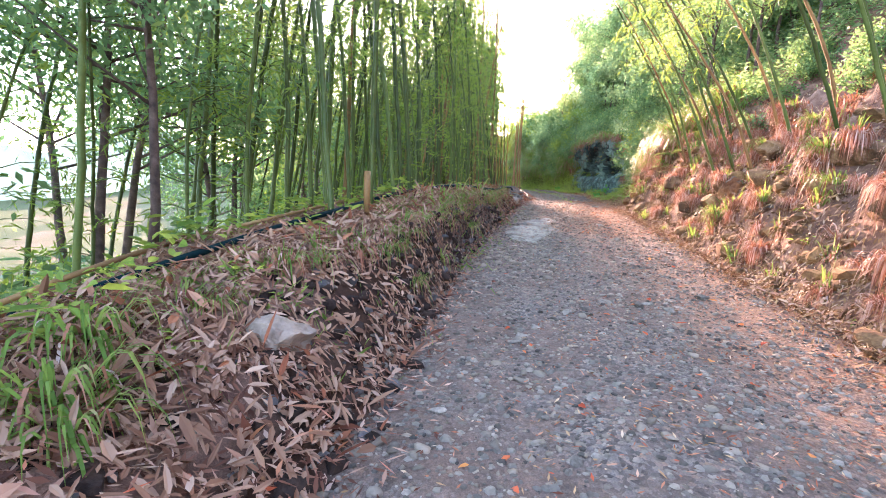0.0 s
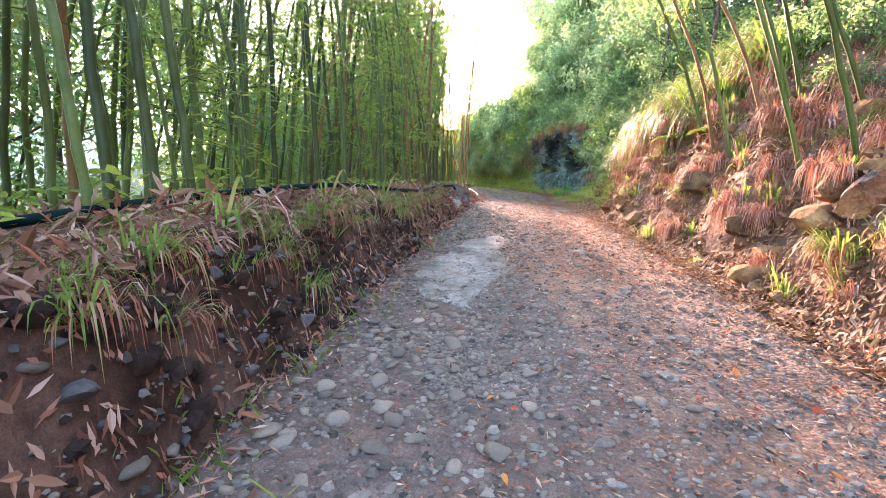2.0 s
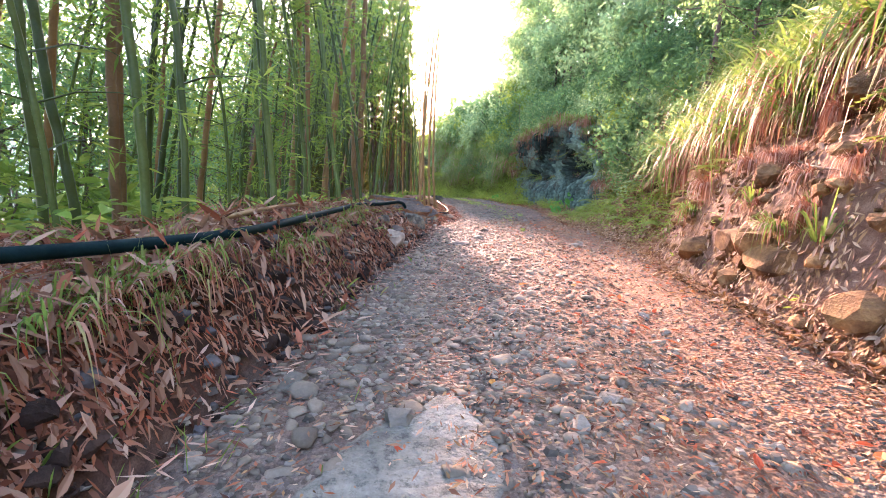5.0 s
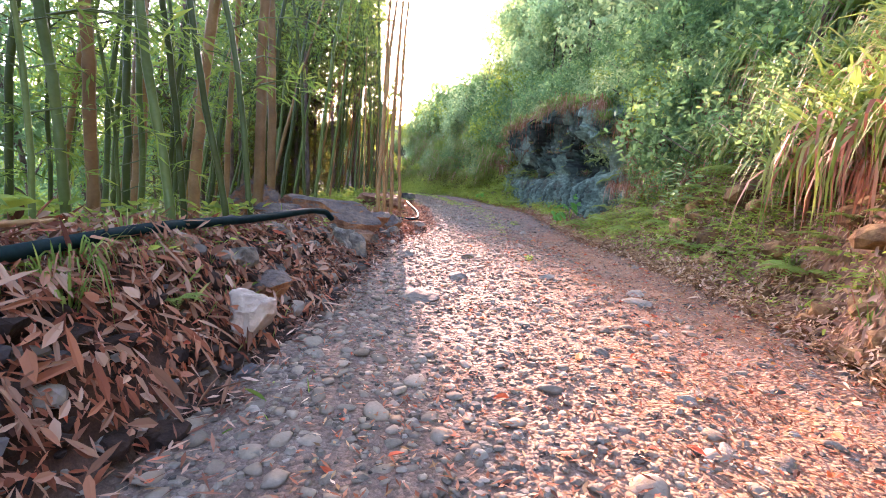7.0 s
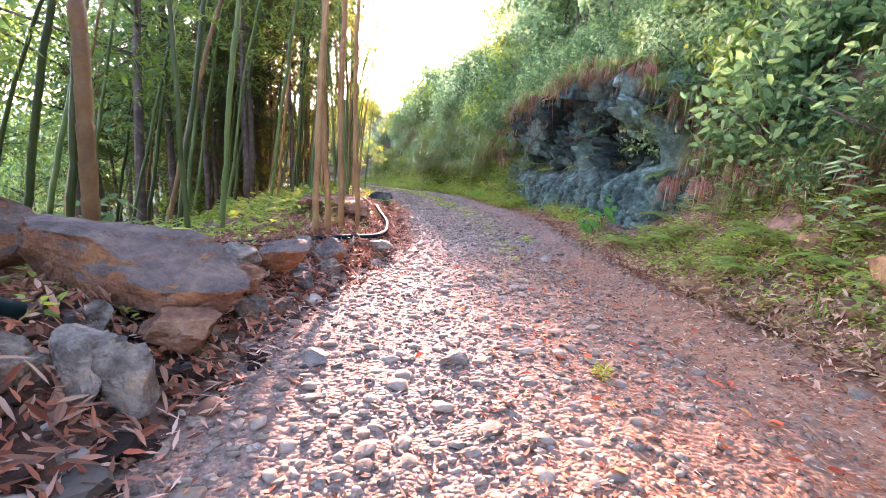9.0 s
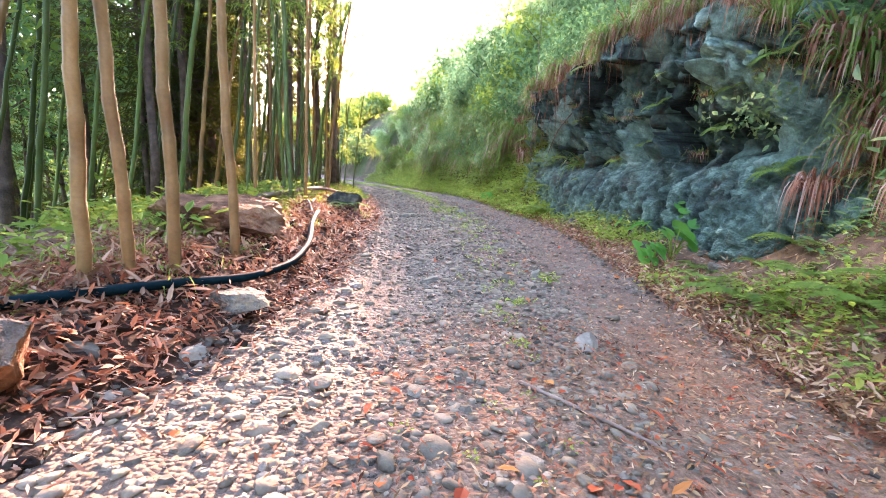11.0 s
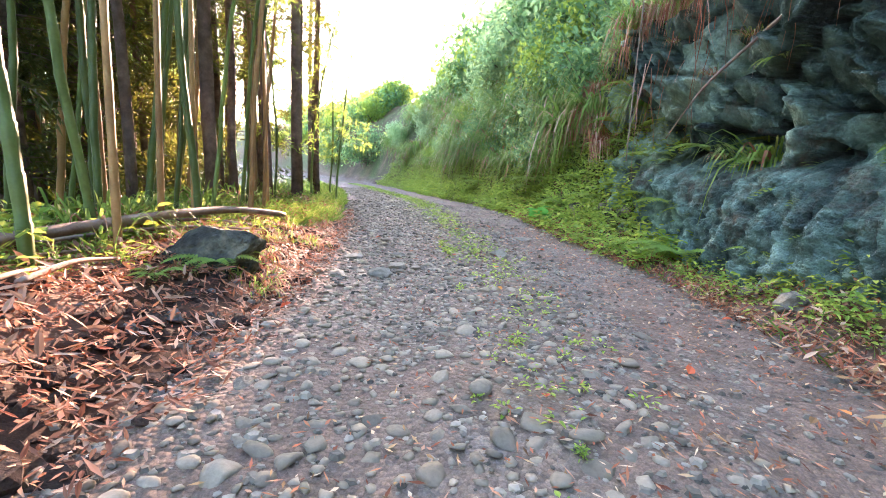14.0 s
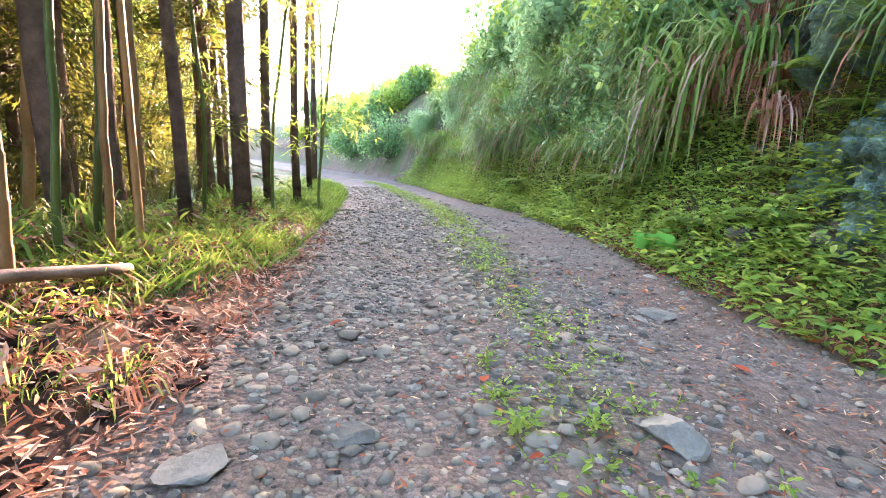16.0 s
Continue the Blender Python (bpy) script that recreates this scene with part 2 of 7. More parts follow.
M_BARK = surface("dark_bark", [(0.3, (0.065, 0.046, 0.038)), (0.6, (0.18, 0.125, 0.095)), (0.8, (0.29, 0.21, 0.16))], 5, 45, 0.95, 0.9, 0.02, 0.25)
M_WOOD = surface("weathered_wood", [(0.3, (0.13, 0.09, 0.07)), (0.6, (0.28, 0.21, 0.16)), (0.8, (0.42, 0.35, 0.29))], 4, 60, 0.85, 0.6, 0.008, 0.2)
M_LEAF_BAMBOO = leafy("bamboo_leaves", [(0.0, (0.05, 0.11, 0.018)), (0.5, (0.13, 0.22, 0.035)), (1.0, (0.28, 0.30, 0.05))], 0.5, 0.5, (0.55, 0.78, 0.13), 0.45)
M_LEAF_DARK = leafy("broad_leaves", [(0.0, (0.024, 0.072, 0.036)), (0.5, (0.082, 0.172, 0.078)), (0.85, (0.15, 0.265, 0.105)), (1.0, (0.33, 0.39, 0.10))], 0.5, 0.45, (0.5, 0.8, 0.25), 0.4)
# leaf colour lightened: the haze over the far slope is put into it
M_LEAF_PALE = leafy("haze_paled_leaves", [(0.0, (0.13, 0.237, 0.13)), (0.6, (0.26, 0.4, 0.195)), (1.0, (0.494, 0.55, 0.234))], 0.55, 0.5, (0.6, 0.8, 0.3), 0.4)
M_LEAF_CEDAR = leafy("cedar_needles", [(0.0, (0.008, 0.022, 0.010)), (0.7, (0.02, 0.04, 0.016)), (1.0, (0.06, 0.045, 0.02))], 0.2)
M_HERB = leafy("verge_herbs", [(0.0, (0.06, 0.156, 0.03)), (0.6, (0.168, 0.312, 0.048)), (1.0, (0.36, 0.408, 0.072))], 0.4)
M_BLADE = leafy("grass_blades", [(0.0, (0.05, 0.12, 0.022)), (0.55, (0.12, 0.22, 0.04)), (0.88, (0.22, 0.29, 0.07)), (1.0, (0.40, 0.32, 0.17))], 0.45, 0.5, (0.55, 0.75, 0.14), 0.4)
M_BLADE_DRY = leafy("dry_grass_blades", [(0.0, (0.16, 0.055, 0.03)), (0.4, (0.36, 0.15, 0.085)), (0.75, (0.47, 0.28, 0.19)), (1.0, (0.62, 0.50, 0.42))], 0.3, 0.7, (0.75, 0.35, 0.2), 0.3)
M_LITTER = leafy("fallen_leaves", [(0.0, (0.0648, 0.026, 0.0166)), (0.35, (0.184, 0.075, 0.0414)), (0.65, (0.324, 0.165, 0.101)), (0.88, (0.454, 0.29, 0.198)), (0.97, (0.562, 0.4, 0.285)), (1.0, (0.54, 0.12, 0.046))], 0.1, 0.75, (0.6, 0.4, 0.25), 0.3)
M_LITTER_TAN = leafy("pale_fallen_leaves", [(0.0, (0.145, 0.064, 0.034)), (0.5, (0.30, 0.165, 0.095)), (1.0, (0.47, 0.31, 0.205))], 0.1, 0.75, (0.6, 0.4, 0.25), 0.3)
M_RED = leafy("red_leaves", [(0.0, (0.30, 0.05, 0.02)), (0.6, (0.50, 0.11, 0.04)), (1.0, (0.55, 0.25, 0.06))], 0.15, 0.7, (0.8, 0.2, 0.05), 0.3)
M_EARTH = surface("clay_earth", [(0.3, (0.075, 0.04, 0.02)), (0.5, (0.22, 0.12, 0.05)), (0.65, (0.36, 0.21, 0.085)), (0.8, (0.46, 0.29, 0.13))], 5, 40, 0.95, 0.8, 0.015, 0.3, True)
M_LEDGE = surface("ochre_earth", [(0.3, (0.07, 0.04, 0.022)), (0.5, (0.20, 0.115, 0.055)), (0.65, (0.33, 0.20, 0.095)), (0.8, (0.42, 0.29, 0.16))], 4, 26, 0.95, 1.0, 0.04, 0.3)
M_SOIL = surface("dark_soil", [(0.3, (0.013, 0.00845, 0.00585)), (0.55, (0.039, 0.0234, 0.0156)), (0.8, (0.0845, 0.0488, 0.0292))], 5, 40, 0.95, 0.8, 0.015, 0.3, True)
M_LITTER_RED = leafy("reddish_leaves", [(0.0, (0.075, 0.022, 0.011)), (0.35, (0.25, 0.080, 0.036)), (0.7, (0.34, 0.135, 0.064)), (0.95, (0.40, 0.215, 0.13)), (1.0, (0.38, 0.07, 0.025))], 0.1, 0.75, (0.7, 0.35, 0.2), 0.3)
M_LITTER_GOLD = leafy("golden_brown_leaves", [(0.0, (0.07, 0.036, 0.016)), (0.35, (0.26, 0.145, 0.062)), (0.7, (0.40, 0.25, 0.12)), (0.95, (0.55, 0.41, 0.27)), (1.0, (0.45, 0.12, 0.05))], 0.12, 0.75, (0.7, 0.45, 0.18), 0.3)
M_RUST = surface("rusty_boulder", [(0.32, (0.06, 0.03, 0.018)), (0.48, (0.19, 0.095, 0.05)), (0.6, (0.30, 0.17, 0.09)), (0.75, (0.38, 0.26, 0.17))], 3.2, 24, 0.92, 1.0, 0.04, 0.1)
M_BROAD = leafy("broad_round_leaves", [(0.0, (0.05, 0.20, 0.035)), (1.0, (0.10, 0.30, 0.05))], 0.4, 0.4, (0.3, 0.85, 0.15), 0.4)
M_FROND = leafy("fern_fronds", [(0.0, (0.05, 0.14, 0.03)), (1.0, (0.18, 0.28, 0.055))], 0.4)

# ---- mesh tools ----


class Builder:
    """Collects vertices and faces for one mesh."""

    def __init__(self):
        self.v, self.f, self.count = [], [], 0

    def add(self, verts, faces):
        verts = np.asarray(verts, float)
        self.v.append(verts)
        base = self.count
        self.f.extend([tuple(base + i for i in face) for face in faces])
        self.count += len(verts)

    def mesh(self, name, material, smooth=False):
        me = bpy.data.meshes.new(name)
        me.from_pydata(np.concatenate(self.v).tolist() if self.v else [], [], self.f)
        me.materials.append(material)
        if smooth:
            me.shade_smooth()
        me.update()
        return me

    def tube(self, path, radii, sides=6, closed=True):
        path = np.asarray(path, float)
        k = len(path)
        tang = np.gradient(path, axis=0)
        tang /= np.linalg.norm(tang, axis=1)[:, None] + 1e-9
        ref = np.where(np.abs(tang[:, 2:3]) > 0.9, np.array([[1.0, 0, 0]]), np.array([[0, 0, 1.0]]))
        a = np.cross(tang, ref)
        a /= np.linalg.norm(a, axis=1)[:, None] + 1e-9
        b = np.cross(tang, a)
        ang = np.arange(sides) * 2 * np.pi / sides
        ring = np.cos(ang)[None, :, None] * a[:, None] + np.sin(ang)[None, :, None] * b[:, None]
        verts = (path[:, None] + ring * np.asarray(radii, float)[:, None, None]).reshape(-1, 3)
        faces = [(i * sides + j, i * sides + (j + 1) % sides, (i + 1) * sides + (j + 1) % sides, (i + 1) * sides + j) for i in range(k - 1) for j in range(sides)]
        if closed:
            faces += [tuple(range(sides))[::-1], tuple((k - 1) * sides + j for j in range(sides))]
        self.add(verts, faces)

    def leaves(self, base, way, side, length, width, bend=0.0, oval=False):
        """Many lance-shaped leaves at once: arrays of base, direction, side vector, length and width."""
        base = np.asarray(base, float)
        way, side = np.broadcast_to(way, base.shape), np.broadcast_to(side, base.shape)
        way = way / (np.linalg.norm(way, axis=1)[:, None] + 1e-9)
        side = side - way * (side * way).sum(1)[:, None]
        side /= np.linalg.norm(side, axis=1)[:, None] + 1e-9
        length, width = np.broadcast_to(length, len(base))[:, None], np.broadcast_to(width, len(base))[:, None]
        drop = np.array([[0, 0, -1.0]]) * np.broadcast_to(bend, len(base))[:, None] * length
        mid = base + way * length * 0.4 + drop * 0.2
        tip = base + way * length + drop
        first = self.count
        if oval:
            up = np.cross(way, side) * width * 0.16
            a, b = base + way * length * 0.28 + drop * 0.1 + up, base + way * length * 0.66 + drop * 0.5 + up
            verts = np.stack([base, a + side * width * 0.46, b + side * width * 0.38, tip, b - side * width * 0.38, a - side * width * 0.46], 1).reshape(-1, 3)
            self.v.append(verts)
            for i in (first + np.arange(len(base)) * 6).tolist():
                self.f += [(i, i + 1, i + 2, i + 3), (i, i + 3, i + 4, i + 5)]
            self.count += len(verts)
            return
        verts = np.stack([base, mid + side * width / 2, tip, mid - side * width / 2], 1).reshape(-1, 3)
        self.v.append(verts)
        idx = first + np.arange(len(base)) * 4
        self.f.extend([(int(i), int(i + 1), int(i + 2), int(i + 3)) for i in idx])
        self.count += len(verts)

    def blades(self, rng, centre, count, length, width, spread=0.6, arch=0.8, lean=(0, 0, 0), segs=6, radius=0.1):
        """A tuft of arching strap leaves."""
        for _ in range(count):
            az = rng.uniform(0, 2 * np.pi)
            out = np.array([np.cos(az), np.sin(az), 0]) * rng.uniform(0.2, 1.0) * spread + np.asarray(lean)
            ln = length * rng.uniform(0.55, 1.15)
            start = np.asarray(centre, float) + np.array([np.cos(az), np.sin(az), 0]) * radius * rng.uniform(0, 1)
            s = np.linspace(0, 1, segs)
            bow = arch * rng.uniform(0.6, 1.3)
            path = start + out[None] * (ln * (1.15 * s - 0.45 * s**2))[:, None] + np.array([[0, 0, 1.0]]) * (ln * (rng.uniform(0.6, 1.15) * s - bow * s**2.3))[:, None]
            sv = np.cross(out + 1e-6, (0, 0, 1.0))
            sv /= np.linalg.norm(sv) + 1e-9
            w = width * rng.uniform(0.7, 1.2) * np.array([0.7, 1.0, 1.0, 0.85, 0.5, 0.05])[:segs] / 2
            verts = np.concatenate([path + sv * w[:, None], path - sv * w[:, None]])
            self.add(verts, [(i, i + 1, segs + i + 1, segs + i) for i in range(segs - 1)])


def lattice(x, y, scale, seed):
    """Smooth value noise in the plane, from -1 to 1."""
    x, y = np.asarray(x, float) * scale, np.asarray(y, float) * scale
    i, j = np.floor(x).astype(int), np.floor(y).astype(int)
    u, v = x - i, y - j
    u, v = u * u * (3 - 2 * u), v * v * (3 - 2 * v)

    def h(a, b):
        q = (a * 374761393 + b * 668265263 + seed * 69069) & 0x7FFFFFFF
        q = ((q ^ (q >> 13)) * 1274126177) & 0x7FFFFFFF
        return (q ^ (q >> 16)) % 65536 / 32768.0 - 1.0

    return (h(i, j) * (1 - u) + h(i + 1, j) * u) * (1 - v) + (h(i, j + 1) * (1 - u) + h(i + 1, j + 1) * u) * v


def part(name, mesh, parent, label=""):
    ob = new(name, mesh)
    ob.parent = parent
    if label:
        ob["label"] = label
    return ob


def thing(name, m, label, category, group="", kind=""):
    ob = new(name)
    ob.empty_display_size = 0.1
    ob.matrix_basis = m
    return tagged(ob, label, category, group, kind)


# ---- plan of the road ----
LEFT_EDGE = np.array([(-12, 0.8), (0, 1.6), (2, 1.75), (4.3, 1.95), (6.4, 2.12), (8.7, 2.5), (10.3, 2.8), (11.8, 3.05), (13.1, 3.25), (16.3, 3.7), (17.7, 3.95), (19.3, 4.15), (21, 4.35), (23.1, 4.9), (25, 5.2), (27, 5.2), (29.1, 5.15), (31.3, 4.95), (33, 4.7), (34.5, 4.4), (38, 3.7), (42, 2.6), (48, 0.5), (56, -4), (70, -14), (100, -40), (400, -300)])
RIGHT_EDGE = np.array([(-12, 4.2), (0, 5.1), (4, 5.7), (6.5, 6.0), (8.8, 6.3), (11.2, 6.55), (13.5, 6.85), (15, 7.15), (16.5, 7.6), (18, 7.95), (20, 8.15), (22.5, 8.4), (25.3, 8.65), (28.3, 8.8), (30.9, 8.8), (33, 8.4), (36, 7.9), (39.5, 7.0), (42, 6.0), (48, 4.2), (56, 0.5), (70, -8), (100, -30), (400, -280)])
ROAD_Z = np.array([(-12, -0.6), (0, -0.52), (5.5, -0.47), (9, -0.34), (11.6, -0.27), (13.5, -0.24), (18.6, -0.3), (20, -0.3), (23, -0.42), (25, -0.4), (28, -0.3), (31, -0.33), (36, -0.25), (48, -0.48), (400, -1)])
BANK_H = np.array([(-12, 0.4), (0, 0.5), (3, 0.72), (5, 0.84), (7, 0.90), (9.5, 0.84), (11, 0.74), (13, 0.68), (16, 0.70), (18, 0.58), (20, 0.45), (22.5, 0.3), (26, 0.36), (30, 0.34), (34, 0.25), (38, 0.15), (400, 0.2)])
BANK_FACE = np.array([(-12, 1.6), (0.5, 1.6), (2.5, 0.9), (4, 0.4), (6, 0.3), (12, 0.35), (16, 0.5), (18, 0.7), (22, 1.0), (30, 0.9), (36, 1.2), (400, 1.5)])
SLOPES = {
    4: [(0, 0), (0.25, 0.25), (0.5, 0.62), (0.85, 1.2), (1.1, 1.5), (2, 2.3), (3, 3.3), (5, 5.6), (9, 9.5), (20, 18), (60, 36), (600, 90)],
    14: [(0, 0), (0.2, 0.35), (0.45, 1.0), (0.75, 1.6), (1.1, 2.0), (2, 2.7), (3, 3.7), (5, 6.0), (9, 10), (20, 19), (60, 36), (600, 90)],
    20: [(0, 0), (0.5, 0.25), (1.0, 0.75), (1.4, 1.4), (1.9, 2.1), (3, 3.4), (5, 5.8), (9, 9.5), (20, 18), (60, 34), (600, 90)],
    26: [(0, 0), (0.6, 0.05), (1.0, 0.16), (1.6, 0.5), (2.0, 1.5), (2.3, 3.1), (2.9, 4.4), (5, 6.6), (9, 9.5), (20, 16), (60, 30), (600, 90)],
    33: [(0, 0), (0.5, 0.25), (0.9, 0.9), (1.3, 1.9), (1.7, 3.0), (2.4, 4.0), (4, 5.3), (6, 6.6), (10, 8.2), (20, 11), (60, 24), (600, 80)],
    38: [(0, 0), (0.4, 0.4), (0.9, 1.4), (1.5, 2.5), (2.4, 3.7), (4, 5.2), (6, 6.2), (10, 7.2), (20, 7), (60, 14), (600, 50)],
    50: [(0, 0), (0.4, 0.4), (0.9, 1.3), (1.5, 2.4), (2.5, 4.0), (4, 5.2), (8, 6.5), (12, 7.0), (20, 7.5), (60, 6), (600, 30)],
}
SLOPE_AT = sorted(SLOPES)
D_STEPS = np.array(sorted({d for rows in SLOPES.values() for d, _ in rows}))
SLOPE_Z = np.array([np.interp(D_STEPS, *zip(*SLOPES[k])) for k in SLOPE_AT])


def at(table, y):
    return np.interp(y, table[:, 0], table[:, 1])


def left_rise(y, d):
    """Height over the road at d metres to the left of the road's edge."""
    h, w = at(BANK_H, y), at(BANK_FACE, y)
    s = np.clip(d / w, 0, 1)
    up = h * (0.88 * s**0.8 + 0.12 * np.clip(d / (w + 0.7), 0, 1))
    flat = np.interp(y, [-12, 0, 10, 20, 30, 40, 400], [1.6, 2.2, 2.6, 3.2, 3.4, 2.6, 3])
    fall = np.clip(d - flat, 0, None)
    down = np.where(fall < 22, 0.42 * fall - 0.1 * np.clip(2 - fall, 0, 2) * np.clip(fall, 0, 2), 0.42 * 22 + 0.1 * (fall - 22))
    return up - np.minimum(down, 15) - 0.10 * np.clip(d - 0.9, 0, 3)


def right_rise(y, d):
    y, d = np.broadcast_arrays(np.asarray(y, float), np.asarray(d, float))
    k = np.interp(y, SLOPE_AT, range(len(SLOPE_AT)))
    lo = np.clip(np.floor(k).astype(int), 0, len(SLOPE_AT) - 2)
    u = k - lo
    out = np.zeros(y.shape)
    for n in range(len(SLOPE_AT)):
        w = np.where(lo == n, 1 - u, 0) + np.where(lo + 1 == n, u, 0)
        if np.any(w):
            out = out + w * np.interp(d, D_STEPS, SLOPE_Z[n])
    return out


def ground_z(x, y):
    """Height of the ground sheet."""
    x, y = np.asarray(x, float), np.asarray(y, float)
    xl, xr, z = at(LEFT_EDGE, y), at(RIGHT_EDGE, y), at(ROAD_Z, y)
    dl, dr = xl - x, x - xr
    u = np.clip((x - xl) / (xr - xl), 0, 1)
    crown = 0.05 * np.sin(np.pi * u) - 0.035 * np.exp(-(((u - 0.28) / 0.09) ** 2)) - 0.05 * np.exp(-(((u - 0.78) / 0.09) ** 2))
    rough = 0.012 * lattice(x, y, 6, 3) + 0.008 * lattice(x, y, 17, 4)
    off = np.maximum(np.clip(dl, 0, None), np.clip(dr, 0, None))
    rough = rough + np.clip(off / 0.4, 0, 1) * (0.07 * lattice(x, y, 1.4, 5) + 0.045 * lattice(x, y, 3.7, 6) + 0.02 * lattice(x, y, 11, 7))
    bank = np.clip(dr / 0.45, 0, 1) * np.clip((22 - y) / 4, 0, 1)
    rough = rough + bank * (0.22 * lattice(x, y, 1.15, 9) + 0.14 * lattice(x, y, 2.7, 10) + 0.04 * lattice(x, y, 7.5, 14))
    rough = rough + np.clip((off - 6) / 20, 0, 1) * 1.2 * lattice(x, y, 0.12, 8)
    return z + crown + rough + np.where(dl > 0, left_rise(y, np.clip(dl, 0, None)), 0) + np.where(dr > 0, right_rise(y, np.clip(dr, 0, None)), 0)


def build_ground():
    near = np.arange(-3, 40, 0.11)
    ys = np.concatenate([-np.geomspace(500, 4, 26), near, np.arange(40, 62, 0.4), np.geomspace(62, 600, 30)])
    dl = np.concatenate([np.arange(0, 1.0, 0.07), np.arange(1.0, 3.6, 0.13), np.geomspace(3.6, 700, 34)])
    u = np.linspace(0, 1, 44)[1:-1]
    dr = np.concatenate([np.arange(0, 2.6, 0.075), np.geomspace(2.6, 700, 36)])
    xl, xr = at(LEFT_EDGE, ys)[:, None], at(RIGHT_EDGE, ys)[:, None]
    xs = np.concatenate([xl - dl[::-1][None], xl + (xr - xl) * u[None], xr + dr[None]], 1)
    yy = np.repeat(ys[:, None], xs.shape[1], 1)
    zz = ground_z(xs, yy)
    verts = np.stack([xs, yy, zz], -1).reshape(-1, 3)
    r, c = xs.shape
    i = (np.arange(r - 1)[:, None] * c + np.arange(c - 1)[None]).ravel()
    faces = np.stack([i, i + 1, i + c + 1, i + c], 1)
    me = bpy.data.meshes.new("ground")
    me.from_pydata(verts.tolist(), [], faces.tolist())
    me.materials.append(M_GROUND)
    me.shade_smooth()
    # what covers the ground: gravel, fallen leaves, green
    d_l, d_r = xl - xs, xs - xr
    on = np.clip(0.9 - np.where(d_l > -0.2, (d_l + 0.06) / 0.10, (d_r + 0.3 * lattice(xs, yy, 1.1, 28)) / 0.3) + 0.6 * lattice(xs, yy, 3, 21), 0, 1)
    lit = np.clip(np.where(d_l > 0, (d_l - at(BANK_FACE, yy) * np.interp(yy, [1.5, 4.5], [0.15, 1])) / 0.3, 0), 0, 1) + np.clip((d_r + 0.3) / 0.5, 0, 1) * np.clip(1 - (yy - 26) / 10, 0.35, 1)
    lit = np.clip(lit + 0.5 * lattice(xs, yy, 2.2, 22), 0, 1) * (1 - on)
    gr = np.clip((d_l - 2.2) / 2, 0, 1) + np.clip((yy - 30) / 6, 0, 1) * np.clip(d_l / 0.4, 0, 1) + 0.9 * np.clip(d_r / 0.35, 0, 1) * np.clip((yy - 23) / 9, 0, 1) + np.clip((d_r - 6) / 4, 0, 1)
    gr = np.clip(gr * (0.7 + 0.6 * lattice(xs, yy, 1.2, 23)), 0, 1) * (1 - on)
    lane = np.clip((yy - 27) / 8, 0, 1) * np.exp(-((((xs - xl) / (xr - xl)) - 0.52) / 0.09) ** 2) * np.clip(0.4 + lattice(xs, yy, 1.5, 24), 0, 1)
    gr = np.clip(gr + lane, 0, 1)
    uu = (xs - xl) / (xr - xl)
    mud = np.clip(1.2 * np.exp(-(((uu - 0.82) / 0.10) ** 2)) * np.interp(yy, [13, 15.5, 23.5, 25.5], [0, 1, 0.8, 0]) * (0.55 + 0.9 * lattice(xs, yy, 1.6, 25)), 0, 0.9)
    mud = np.maximum(mud, np.clip((uu - 0.36) / 0.2, 0, 1) * np.interp(yy, [7, 10, 22, 25], [0, 0.75, 0.75, 0]) * np.clip(0.8 + 0.5 * lattice(xs, yy, 1.3, 26), 0, 1))
    mud = np.maximum(mud, 0.6 * np.clip((uu - 0.55) / 0.2, 0, 1) * np.interp(yy, [-8, -4, 6, 9], [0, 1, 1, 0]) * np.clip(0.7 + 0.7 * lattice(xs, yy, 0.9, 27), 0, 1))
    col = me.color_attributes.new("cover", "FLOAT_COLOR", "POINT")
    col.data.foreach_set("color", np.stack([on, lit, gr, mud], -1).astype(np.float32).ravel())
    return tagged(new("ground", me), "gravel track between earth banks strewn with dry leaves", "ground", kind="structure")


ground = build_ground()

# ---- plants: kinds ----
LEAN_ROAD = np.array([-1.0, -0.15, 0.0])


def scatter_dirs(rng, n, up=0.0):
    v = rng.normal(size=(n, 3))
    v[:, 2] += up
    return v / (np.linalg.norm(v, axis=1)[:, None] + 1e-9)


